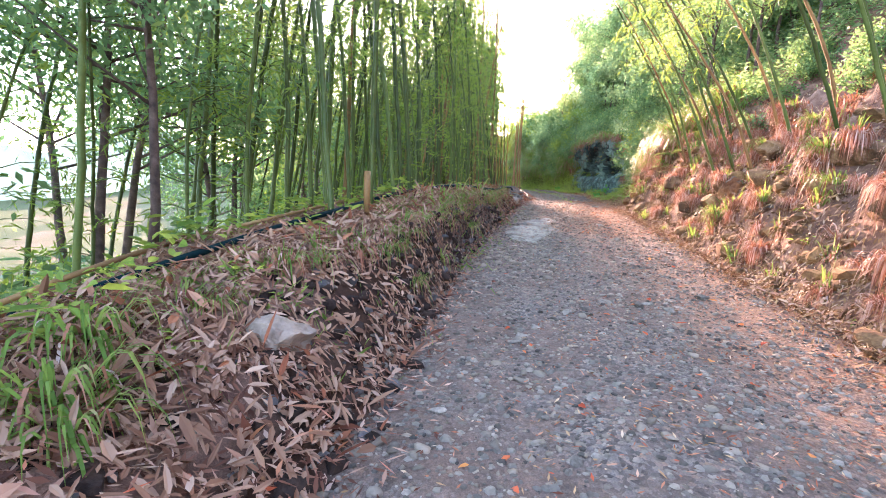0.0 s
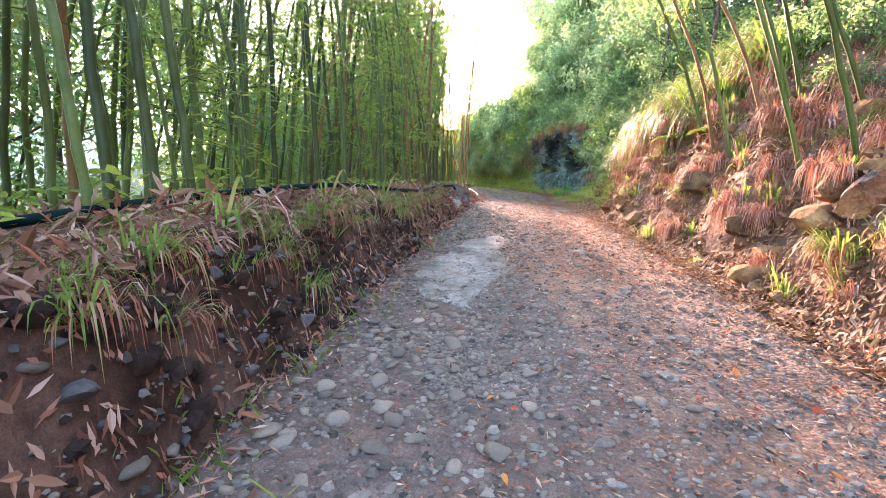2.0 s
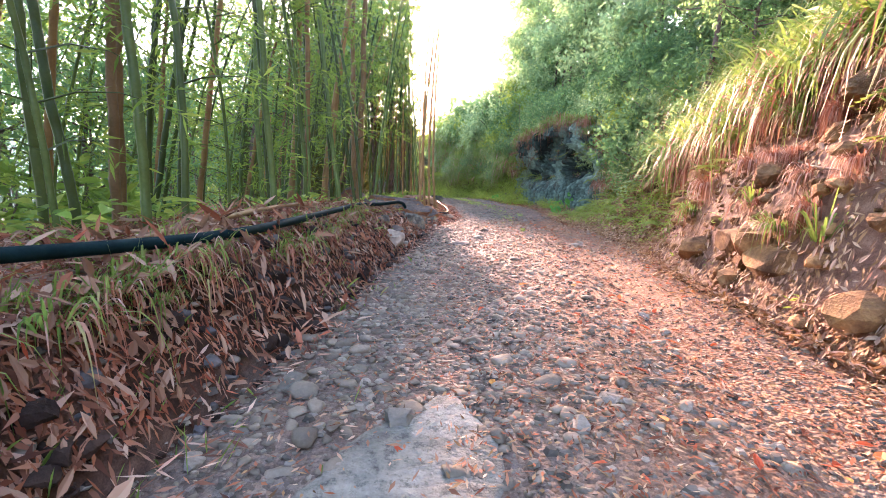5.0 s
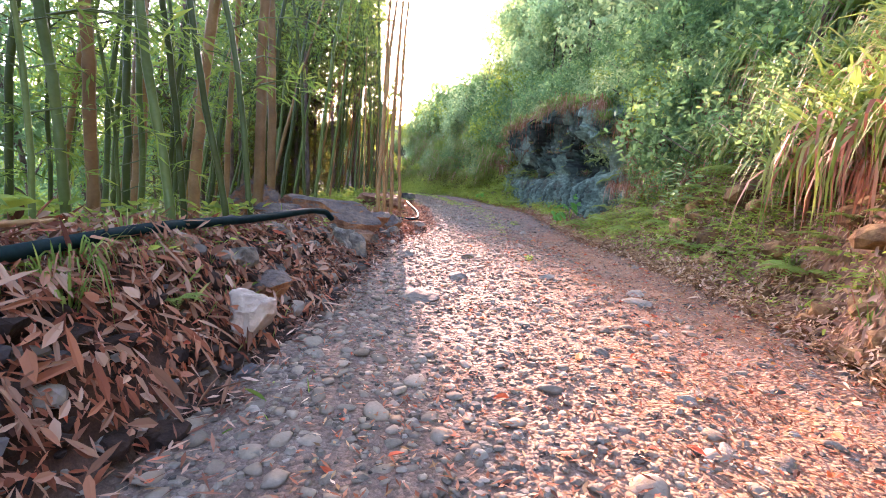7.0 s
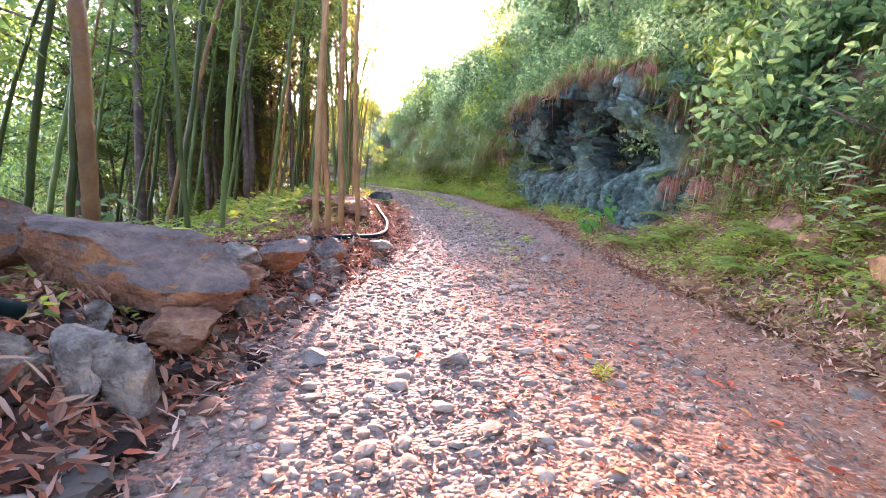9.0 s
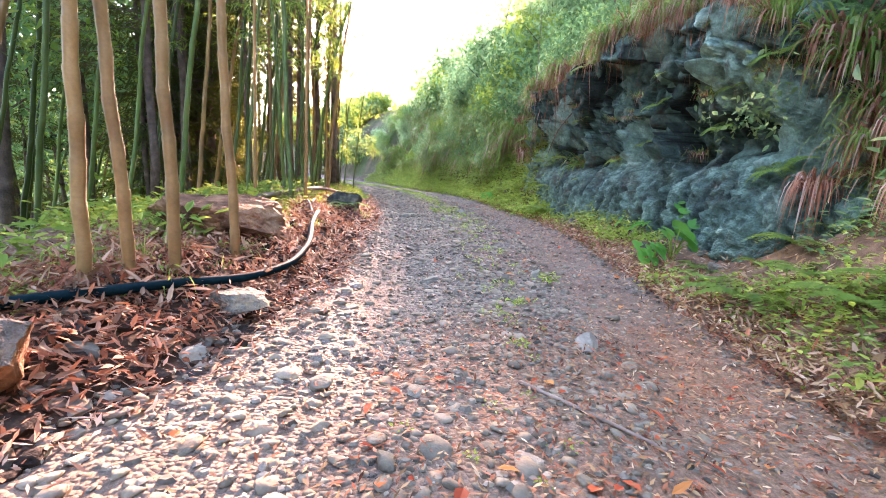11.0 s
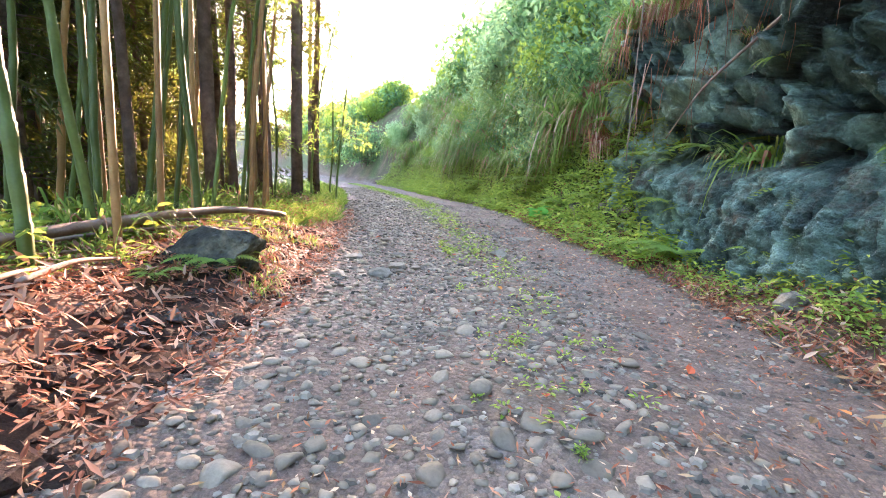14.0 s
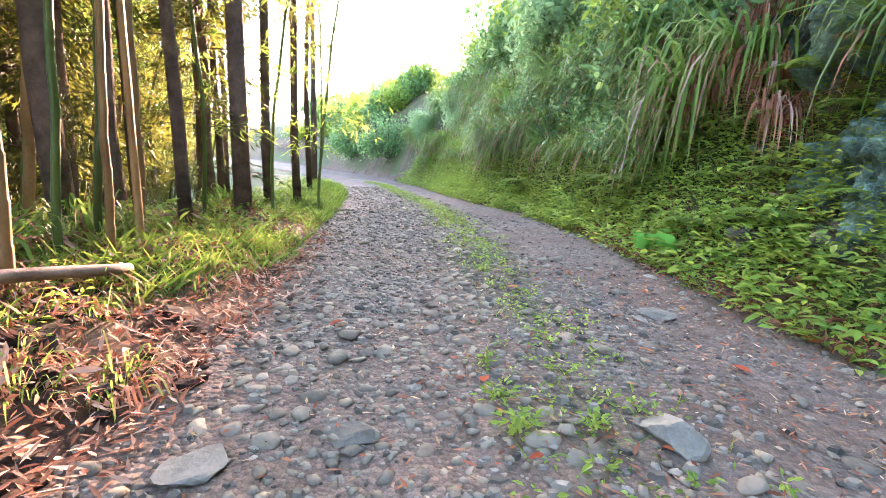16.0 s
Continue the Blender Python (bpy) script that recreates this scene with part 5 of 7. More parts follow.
rope("stick", [(6.7, 22.9, 0.01), (6.95, 22.6, 0.02), (7.2, 22.35, 0.01)], 0.012, M_WOOD, "short pale stick lying on the track", "stick", 6, 0.01, 0.3)

rng = np.random.default_rng(15)
b = Builder()
for k in range(70):
    y = rng.uniform(25.6, 33)
    x = float(np.interp(y, [26, 28, 30, 33], [9.75, 9.5, 9.25, 9.05])) + rng.uniform(-0.15, 0.25)
    z = float(np.interp(y, [26, 28.5, 30, 33], [3.2, 3.7, 3.2, 1.9]))
    ln, s = rng.uniform(0.4, 1.5), np.linspace(0, 1, 6)
    b.tube(np.stack([x + 0.1 * rng.normal() * s, y + 0.15 * rng.normal() * s + 0.03 * np.sin(9 * s + k), z - ln * s], 1), 0.007 * (1.1 - s), 3, False)
tagged(new("hanging_roots", b.mesh("hanging_roots", M_BLADE_DRY)), "dry roots and straw hanging over the cliff", "roots", kind="stuff")

# ---- worn concrete patch in the track ----


def build_patch():
    ys, us = np.linspace(8.05, 12.0, 120), np.linspace(0, 1, 48)
    lo = at(LEFT_EDGE, ys) + 0.22 + 0.10 * lattice(ys, ys * 0, 1.7, 31) + 0.05 * lattice(ys, ys * 0, 6.0, 35) + np.interp(ys, [8.05, 8.5, 9.0, 11.2, 12.0], [0.75, 0.25, 0.05, 0.3, 0.95])
    hi = np.interp(ys, [8.05, 8.5, 9.6, 11, 12.3], [3.55, 3.75, 3.95, 4.2, 4.35]) + 0.16 * lattice(ys, ys * 0, 1.5, 32) + 0.08 * lattice(ys, ys * 0, 5.0, 36)
    x = lo[:, None] + (np.maximum(hi, lo + 0.1) - lo)[:, None] * us[None]
    yy = np.repeat(ys[:, None], 48, 1) + 0.06 * lattice(x, ys[:, None], 2.5, 33)
    edge = np.minimum(np.minimum(us, 1 - us)[None] * 9, np.minimum(np.arange(120), np.arange(119, -1, -1))[:, None] / 6.0)
    top = ground_z(x, yy) * 0.4 + 0.6 * (at(ROAD_Z, yy) + 0.02) + 0.020 * np.clip(edge, 0, 1) + 0.016 * lattice(x, yy, 2.8, 34) + 0.012 * lattice(x, yy, 7.0, 37) + 0.006 * lattice(x, yy, 15.0, 38)
    top = np.where(edge <= 0.01, ground_z(x, yy) - 0.03, np.maximum(top, ground_z(x, yy) + 0.006))
    i = (np.arange(119)[:, None] * 48 + np.arange(47)[None]).ravel()
    b = Builder()
    b.add(np.stack([x, yy, top], -1).reshape(-1, 3), [tuple(f) for f in np.stack([i, i + 1, i + 49, i + 48], 1).tolist()])
    return tagged(new("concrete_patch", b.mesh("concrete_patch", M_CONCRETE, True)), "worn pale concrete patch cracked into the gravel track", "concrete", kind="structure")


patch = build_patch()

# ---- fuller growth on the right slope and along the left crest ----
rng = np.random.default_rng(81)
for _ in range(16):
    y = rng.uniform(21, 37)
    trees(int(rng.integers(0, 5)), float(at(RIGHT_EDGE, y)) + rng.uniform(3.6, 6.5), y, rng.uniform(0, 6.28), rng.uniform(0.75, 1.05))
for _ in range(44):
    y = rng.uniform(24.2, 36)
    big_shrubs(int(rng.choice([0, 0, 1, 0, 2])), float(at(RIGHT_EDGE, y)) + rng.uniform(1.9, 3.6), y, rng.uniform(0, 6.28), rng.uniform(0.4, 0.8))
for _ in range(26):
    y = rng.uniform(18.5, 25)
    shrubs(int(rng.choice([0, 3])), float(at(RIGHT_EDGE, y)) + rng.uniform(1.3, 3.4), y, rng.uniform(0, 6.28), rng.uniform(0.4, 0.9))
for _ in range(26):
    y = rng.uniform(17, 25)
    pampas(int(rng.choice([0, 1, 2, 3, 4])), float(at(RIGHT_EDGE, y)) + rng.uniform(1.5, 3.4), y, rng.uniform(-0.7, 0.7), rng.uniform(0.6, 1.0))
for _ in range(60):
    y = rng.uniform(16, 26) if rng.uniform() < 0.6 else rng.uniform(33, 42)
    ferns(int(rng.integers(0, 3)), float(at(RIGHT_EDGE, y)) + rng.uniform(0.6, 2.6), y, rng.uniform(0, 6.28), rng.uniform(0.6, 1.2))
for _ in range(80):
    y = rng.uniform(2.5, 17)
    x = float(at(LEFT_EDGE, y) - at(BANK_FACE, y)) - abs(rng.normal(0.05, 0.3)) + 0.1
    tufts(int(rng.integers(0, 3)), x, y, rng.uniform(0, 6.28), rng.uniform(0.6, 1.25))

far_trees = Kinds([make_tree(330 + k, h, s, 5600, 0.30, M_LEAF_PALE, "tall broadleaf tree on the slope, leaf colour paled to stand for haze", 0.09, 0.08) for k, (h, s) in enumerate([(10, 2.8), (11, 3.0), (9, 2.6)])])
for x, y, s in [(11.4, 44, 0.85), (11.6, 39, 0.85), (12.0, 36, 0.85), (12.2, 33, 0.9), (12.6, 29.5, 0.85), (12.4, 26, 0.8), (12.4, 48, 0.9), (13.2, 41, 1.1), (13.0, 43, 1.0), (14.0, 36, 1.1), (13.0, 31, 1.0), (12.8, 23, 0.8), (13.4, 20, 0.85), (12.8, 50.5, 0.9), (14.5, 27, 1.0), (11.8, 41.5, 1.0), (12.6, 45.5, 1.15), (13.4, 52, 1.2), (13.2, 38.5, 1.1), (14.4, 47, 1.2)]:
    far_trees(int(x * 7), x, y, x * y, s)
for _ in range(14):
    y = rng.uniform(28, 60)
    trees(int(rng.integers(0, 5)), float(at(LEFT_EDGE, y)) - rng.uniform(5.5, 14), y, rng.uniform(0, 6.28), rng.uniform(0.9, 1.25))
for _ in range(40):
    y = rng.uniform(3, 16.5)
    x = float(at(LEFT_EDGE, y) - at(BANK_FACE, y)) - abs(rng.normal(0.0, 0.2)) + 0.08
    bigtuft(1, x, y, rng.uniform(0, 6.28), rng.uniform(0.4, 0.8))
for _ in range(60):
    y = rng.uniform(30, 41)
    ferns(int(rng.integers(0, 3)), float(at(RIGHT_EDGE, y)) + rng.uniform(0.35, 1.9), y, rng.uniform(0, 6.28), rng.uniform(0.8, 1.5), dz=0.1)
for x, y, s in [(10.4, 24.6, 0.8), (10.2, 25.2, 0.9), (9.9, 24.0, 0.7), (10.3, 23.2, 0.8)]:
    pampas(5, x, y, 0.4, s, dz=0.5)

fringe = Kinds([make_grass(645 + k, 70, 0.42, 0.011, 1.0, (0.3, -0.1, 0), M_BLADE, "dry and green grass drooping over the cut bank", 0.8, 0.16, "drooping grass along the cut bank", 0.6, "hanging_grass") for k in range(3)])
for k in range(46):
    y = rng.uniform(2.0, 14.5)
    x = float(at(LEFT_EDGE, y) - at(BANK_FACE, y)) + rng.uniform(-0.1, 0.12)
    fringe(k, x, y, rng.uniform(-0.6, 0.6), rng.uniform(0.6, 1.2), dz=0.04)
for k in range(44):
    y = rng.uniform(22.5, 37)
    fringe(k, float(at(LEFT_EDGE, y)) - rng.uniform(0.3, 2.0), y, rng.uniform(0, 6.28), rng.uniform(0.6, 1.2))
for k in range(24):
    y = rng.uniform(32, 56)
    cedars(k, float(at(LEFT_EDGE, y)) - rng.uniform(4.5, 11), y, k * 1.9, rng.uniform(0.85, 1.15))

for _ in range(22):
    y = rng.uniform(11.8, 17.5)
    pampas(int(rng.integers(0, 4)), float(at(RIGHT_EDGE, y)) + rng.uniform(1.1, 2.6), y, rng.uniform(-0.7, 0.7), rng.uniform(0.9, 1.3), dz=0.15)
for x, y, s in [(7.5, 9.4, 0.9), (7.6, 10.3, 0.8), (7.75, 11.4, 0.9), (7.3, 8.3, 0.7), (7.9, 12.2, 0.9), (7.5, 12.8, 0.8), (7.2, 6.9, 0.6), (8.2, 9.9, 1.0), (8.3, 11.3, 1.1), (8.1, 8.6, 1.0), (7.9, 7.0, 0.9), (7.7, 13.6, 0.7), (7.85, 14.6, 0.7)]:
    pampas(4 + int(10 * y) % 2, x, y, 0.2, s, dz=0.1)
for k in range(26):
    y = rng.uniform(2, 14)
    small_reeds(4 + k % 2, float(at(RIGHT_EDGE, y)) + rng.uniform(0.35, 1.4), y, rng.uniform(-0.8, 0.8), rng.uniform(0.25, 0.5))

for k in range(46):
    y = rng.uniform(25.6, 34)
    z = rng.uniform(0.9, float(at(CLIFF_TOP, y)))
    x = float(cliff_x(y, z)) - 0.05
    if k % 3:
        fringe(k, x, y, 3.4 + rng.uniform(-0.5, 0.5), rng.uniform(0.4, 0.8), dz=z - float(ground_z(x, y)))
    else:
        ferns(k, x, y, k, rng.uniform(0.4, 0.8), (0, -0.5), dz=z - float(ground_z(x, y)))
for _ in range(48):
    y = rng.uniform(34.5, 50)
    far_reeds(int(rng.choice([0, 1, 2, 3, 4, 5])), float(at(RIGHT_EDGE, y)) + rng.uniform(0.7, 3.0), y, rng.uniform(-0.7, 0.7), rng.uniform(0.8, 1.25), dz=0.1)

for k in range(16):
    y = rng.uniform(12.5, 18.5)
    pampas(k % 4, float(at(RIGHT_EDGE, y)) + rng.uniform(1.2, 2.4), y, rng.uniform(-0.6, 0.6), rng.uniform(1.1, 1.4), dz=0.15)
for k, (x, y, s) in enumerate([(9.6, 17.5, 1.2), (9.75, 18.1, 1.3), (9.8, 18.8, 1.2), (9.9, 19.4, 1.1), (9.5, 17.0, 1.1)]):
    pampas(4 + k % 2, x, y, 0.2 * k - 0.3, s, dz=0.3)
for k in range(20):
    y = rng.uniform(25.2, 34)
    x = float(cliff_x(y, 0.0)) - rng.uniform(-0.05, 0.3)
    w = rng.uniform(0.14, 0.42)
    boulder("rock", 120 + k, x, y, float(ground_z(x, y)) + 0.1 * w, (w, w * rng.uniform(0.7, 1.0), w * rng.uniform(0.5, 0.8)), rng.uniform(0, 180), (rng.uniform(-15, 15), rng.uniform(-15, 15)), "grey rock fallen at the foot of the cliff", M_GREYROCK)

for k in range(60):
    y = rng.uniform(29, 46)
    fringe(k, float(at(LEFT_EDGE, y)) - rng.uniform(0.05, 1.0), y, rng.uniform(0, 6.28), rng.uniform(0.6, 1.1))
for k, (x, y, dz) in enumerate([(9.2, 34.7, 0.5), (9.3, 35.2, 0.5), (9.0, 35.6, 0.4), (9.25, 36.1, 0.4), (8.9, 36.4, 0.3), (9.5, 34.9, 0.6), (9.45, 35.7, 0.5), (9.1, 34.3, 0.5)]):
    pampas(4 + k % 2, x, y, 0.3 * k, 1.05, dz=dz)

for k, (x, y, s) in enumerate([(-3.2, 8.5, 0.75), (-4.8, 11.0, 0.8), (-6.2, 8.0, 0.85), (-5.4, 14.0, 0.85)]):
    trees(2 * k, x, y, k, s)

# ---- the sunny bank: earth ledges, dry grass hanging from them, roots ----
rng = np.random.default_rng(91)
for k, (y, d, w) in enumerate([(4.2, 0.75, 0.8), (5.6, 1.1, 0.9), (6.6, 0.55, 0.7), (7.6, 1.2, 1.0), (8.4, 0.7, 0.8), (9.3, 0.45, 0.7), (9.9, 1.15, 1.0), (10.9, 0.6, 0.9), (11.6, 1.2, 1.1), (12.3, 0.7, 0.8), (13.2, 1.05, 1.1), (14.0, 0.6, 0.7), (3.0, 1.3, 0.9), (6.0, 1.9, 1.0), (8.8, 1.9, 1.1), (14.9, 1.1, 1.0)]):
    x = float(at(RIGHT_EDGE, y)) + d
    z = float(ground_z(x, y))
    boulder("earth_ledge", 240 + k, x, y, z - 0.02, (0.7 * w, w * rng.uniform(0.6, 0.9), w * 0.5), rng.uniform(0, 180), (rng.uniform(-8, 8), rng.uniform(-4, 12)), "crumbling ledge of ochre earth jutting from the bank", M_LEDGE, 12)["category"] = "earth"
    for q in range(3):
        xx, yy = x + rng.uniform(-0.28, 0.1) * w, y + rng.uniform(-0.4, 0.3) * w
        small_reeds(4 + q % 2, xx, yy, rng.uniform(-0.5, 0.5), rng.uniform(0.3, 0.55), dz=z + 0.2 * w - float(ground_z(xx, yy)))
    if k % 2 == 0:
        tufts(k % 3, x - 0.1, y - 0.2, k, 1.3, dz=z + 0.2 * w - float(ground_z(x - 0.1, y - 0.2)))
for k in range(70):
    y = rng.uniform(2, 16)
    small_reeds(4 + k % 2 if k % 3 else k % 4, float(at(RIGHT_EDGE, y)) + rng.uniform(0.2, 1.7), y, rng.uniform(-0.6, 0.6), rng.uniform(0.3, 0.6), dz=0.12)
for k in range(90):
    y = rng.uniform(2, 15)
    bank_tufts(int(rng.choice([0, 1, 3, 4])), float(at(RIGHT_EDGE, y)) + abs(rng.normal(0.7, 0.5)), y, rng.uniform(0, 6.28), rng.uniform(1.0, 2.0), dz=0.04)
for k in range(12):
    y = rng.uniform(3, 15)
    d = rng.uniform(0.5, 2.0)
    x = float(at(RIGHT_EDGE, y)) + d
    rope("root", [(x, y, 0.04), (x - 0.15, y - 0.35, 0.05), (x - 0.3 * d, y - rng.uniform(0.6, 1.1), 0.03)], 0.012, M_WOOD, "bare root lying down the sunny bank", "root", 5, 0.02, 0.5)

# ---- the big clumps that hang out over the bend of the bank ----
for k, (x, y, size) in enumerate([(8.3, 14.6, 1.3), (8.45, 15.5, 1.45), (8.7, 16.3, 1.5), (8.95, 17.2, 1.6), (9.2, 18.0, 1.55), (8.9, 16.8, 1.3), (8.5, 15.0, 1.2), (8.2, 13.7, 1.2), (9.1, 17.6, 1.3), (8.1, 13.0, 1.1)]):
    pampas((0, 1, 4, 2, 3, 5, 4, 0, 5, 1)[k], x, y, 0.5 * math.sin(3.1 * k), size, (0.0, -0.25), dz=0.2)

# ---- tall sunlit grass and dark cedars behind the log ----
for k in range(30):
    y = rng.uniform(25.5, 38)
    pampas(k % 4, float(at(LEFT_EDGE, y)) - rng.uniform(1.5, 3.6), y, rng.uniform(0, 6.28), rng.uniform(0.45, 0.85))
for k in range(16):
    y = rng.uniform(28.3, 33.2)
    pampas(k % 4, float(at(LEFT_EDGE, y)) - rng.uniform(1.4, 2.8), y, rng.uniform(0, 6.28), rng.uniform(0.7, 1.0))
# low-leaved bamboos added at the grove's edge to shade the left bank
for k, (x, y) in enumerate([(3.5, 35.6), (3.8, 36.6), (3.2, 38.2), (3.0, 34.8)]):
    bamboos(3, x, y, k, 0.8, (0.0, 0.04))
low_cedars = Kinds([make_cedar(210 + k, h, r, 0.06, 74) for k, (h, r) in enumerate([(11, 0.08), (9, 0.07)])])
for k, (x, y) in enumerate([(1.6, 34.5), (0.8, 33.5), (2.1, 36.4), (0.2, 35.2), (1.3, 37.6), (0.3, 32.4), (-0.6, 33.6)]):
    low_cedars(k, x, y, k * 1.1, 0.9 + 0.05 * k)
for k in range(26):
    y = rng.uniform(31, 50)
    low_cedars(k, float(at(LEFT_EDGE, y)) - rng.uniform(4.2, 10), y, k * 1.7, rng.uniform(0.8, 1.15))
for k in range(70):
    y = rng.uniform(34, 54)
    far_reeds(k % 4, float(at(RIGHT_EDGE, y)) + rng.uniform(0.9, 4.5), y, rng.uniform(-0.7, 0.7), rng.uniform(1.2, 1.8), dz=0.3)

for k in range(7):
    y = 11 + 2.4 * k + rng.uniform(-0.6, 0.6)
    trees((0, 2, 4)[k % 3], float(at(LEFT_EDGE, y)) - rng.uniform(6.5, 12), y, rng.uniform(0, 6.28), rng.uniform(0.85, 1.2))
for k in range(46):
    y = rng.uniform(13.0, 21.5)
    far_reeds(k % 6, float(at(RIGHT_EDGE, y)) + rng.uniform(1.5, 3.2), y, rng.uniform(-0.6, 0.6), rng.uniform(0.9, 1.4), dz=0.1)
# trees added as sun blockers, to darken the upper right slope
for k, (x, y, size) in enumerate([(9.4, 12.4, 0.55), (9.9, 13.8, 0.6), (9.6, 15.4, 0.55), (10.4, 16.6, 0.6), (10.2, 18.4, 0.55), (10.6, 20.2, 0.6), (10.9, 11.6, 0.7), (9.6, 10.6, 0.5)]):
    trees((0, 2, 4)[k % 3], x, y, 1.7 * k, size)
for k in range(44):
    y = rng.uniform(14.5, 24.5)
    ferns(k, float(at(RIGHT_EDGE, y)) + rng.uniform(0.4, 2.2), y, rng.uniform(0, 6.28), rng.uniform(0.8, 1.4), dz=0.05)
far_reeds.finish()
small_reeds.finish()
bank_tufts.finish()

# ---- ground cover that nobody could count ----


def litter(name, seed, n, where, length, width, label, material=None, lift=0.012, tilt=0.35, oval=False):
    rng = np.random.default_rng(seed)
    x, y = where(rng, n)
    z = ground_z(x, y) + lift + rng.uniform(0, 0.02, len(x))
    a = rng.uniform(0, 2 * np.pi, len(x))
    gx, gy = (ground_z(x + 0.05, y) - ground_z(x - 0.05, y)) * 10, (ground_z(x, y + 0.05) - ground_z(x, y - 0.05)) * 10
    gx, gy = np.clip(gx, -2.5, 2.5), np.clip(gy, -2.5, 2.5)
    way = np.stack([np.cos(a), np.sin(a), gx * np.cos(a) + gy * np.sin(a) + rng.normal(0, tilt, len(x))], 1)
    side = np.stack([-np.sin(a), np.cos(a), -gx * np.sin(a) + gy * np.cos(a) + rng.normal(0, tilt, len(x))], 1)
    up = np.stack([-gx, -gy, np.ones(len(x))], 1)
    up *= lift / np.linalg.norm(up, axis=1)[:, None]
    b = Builder()
    b.leaves(np.stack([x, y, z], 1) + up, way, side, length * rng.uniform(0.3, 1.4, len(x)), width * rng.uniform(0.5, 1.4, len(x)), 0.03, oval)
    return tagged(new(name, b.mesh(name, material or M_LITTER)), label, "leaves", kind="stuff")


def on_left(rng, n):
    y = rng.uniform(-3, 36, n)
    keep = rng.uniform(0, 1, n) < np.interp(y, [-3, 24, 30, 36], [1, 1, 0.5, 0.15])
    y = y[keep]
    d = np.abs(rng.normal(0, 1.1, len(y))) * (rng.uniform(0, 1, len(y)) < 0.8) + at(BANK_FACE, y) * rng.uniform(0.1, 1, len(y))
    bare = (y > 2.0) & (y < 10.8) & (d < 0.92 * at(BANK_FACE, y)) & (rng.uniform(0, 1, len(y)) < 0.93)
    return (at(LEFT_EDGE, y) - d)[~bare], y[~bare]


def on_left_foot(rng, n):
    y = rng.uniform(-1, 34, n)
    return at(LEFT_EDGE, y) + rng.normal(0, 0.16, n), y


def on_right(rng, n):
    y = rng.uniform(0, 30, n)
    y = y[rng.uniform(0, 1, n) < np.interp(y, [0, 20.5, 25, 30], [1, 1, 0.4, 0.15])]
    return at(RIGHT_EDGE, y) + np.abs(rng.normal(0, 1.0, len(y))) * rng.uniform(0.2, 1.6, len(y)) - 0.12 - 0.25 * np.abs(rng.normal(0, 1, len(y))) * (rng.uniform(0, 1, len(y)) < 0.3), y


def on_track(rng, n):
    y = np.where(rng.uniform(0, 1, n) < 0.55, rng.uniform(9, 24, n), rng.uniform(0, 34, n))
    u = np.clip(rng.beta(2.2, 1.2, n), 0, 1)
    return at(LEFT_EDGE, y) + u * (at(RIGHT_EDGE, y) - at(LEFT_EDGE, y)), y


def on_left_near(rng, n):
    x, y = on_left(rng, n)
    return x[y < 11.5], y[y < 11.5]


def on_left_far(rng, n):
    x, y = on_left(rng, n)
    rubble = (y > 17) & (y < 22.3) & (x > at(LEFT_EDGE, y) - 0.9) & (rng.uniform(0, 1, len(y)) < 0.75)
    keep = (y > 10.5) & ~rubble
    return x[keep], y[keep]


litter("leaf_litter", 41, 66000, on_left_near, 0.10, 0.021, "dry tan bamboo leaves carpeting the bank", None, 0.016, 0.32)
litter("leaf_litter", 57, 80000, on_left_far, 0.075, 0.016, "red-brown dry leaves carpeting the bank", M_LITTER_RED, 0.018, 0.4)
litter("leaf_litter", 51, 13000, on_left, 0.12, 0.028, "pale curled bamboo leaves on top of the bank", M_LITTER_TAN, 0.035, 0.6, True)
litter("leaf_litter", 42, 9000, on_left_foot, 0.10, 0.018, "dry leaves gathered at the foot of the bank")
litter("leaf_litter", 43, 42000, on_right, 0.075, 0.018, "golden-brown dry leaves on the sunny earth bank", M_LITTER_GOLD, 0.035, 0.45)
litter("leaf_litter", 44, 36000, on_track, 0.05, 0.012, "scattered dry leaf shreds on the gravel", M_LITTER_RED, 0.006, 0.2)
litter("leaf_litter", 52, 20000, on_track, 0.045, 0.012, "golden dry leaf shreds on the gravel", M_LITTER_GOLD, 0.007, 0.2)
litter("leaf_litter", 53, 7000, on_right, 0.09, 0.024, "pale tan leaves heaped over the sunny bank", M_LITTER_TAN, 0.045, 0.5, True)


def on_patch(rng, n):
    y = rng.uniform(8, 12, n)
    return at(LEFT_EDGE, y) + rng.uniform(0.25, 1.7, n), y


litter("leaf_litter", 58, 700, on_patch, 0.055, 0.014, "dry leaf shreds lying on the concrete", M_LITTER_TAN, 0.05, 0.15)


def boulder_foot(rng, n):
    y = rng.uniform(14, 24, n)
    return at(LEFT_EDGE, y) - rng.uniform(0, 1.5, n), y


litter("leaf_litter", 46, 5000, boulder_foot, 0.085, 0.026, "red-brown dry leaves heaped among the bank stones", M_LITTER_RED, 0.03, 0.5, True)
def far_left(rng, n):
    y = rng.uniform(24, 35, n)
    return at(LEFT_EDGE, y) - rng.uniform(-0.25, 1.9, n), y


litter("leaf_litter", 50, 9000, far_left, 0.06, 0.016, "red-brown dry leaves on the sunlit bank", M_LITTER_RED, 0.02, 0.4, True)
litter("leaf_litter", 47, 5000, on_right, 0.085, 0.028, "large dry leaves heaped on the sunny bank", M_LITTER_GOLD, 0.04, 0.4, True)
def verge_twigs(rng, n):
    y = rng.uniform(22, 37, n)
    return at(RIGHT_EDGE, y) + np.abs(rng.normal(0.2, 0.5, n)) - 0.15, y


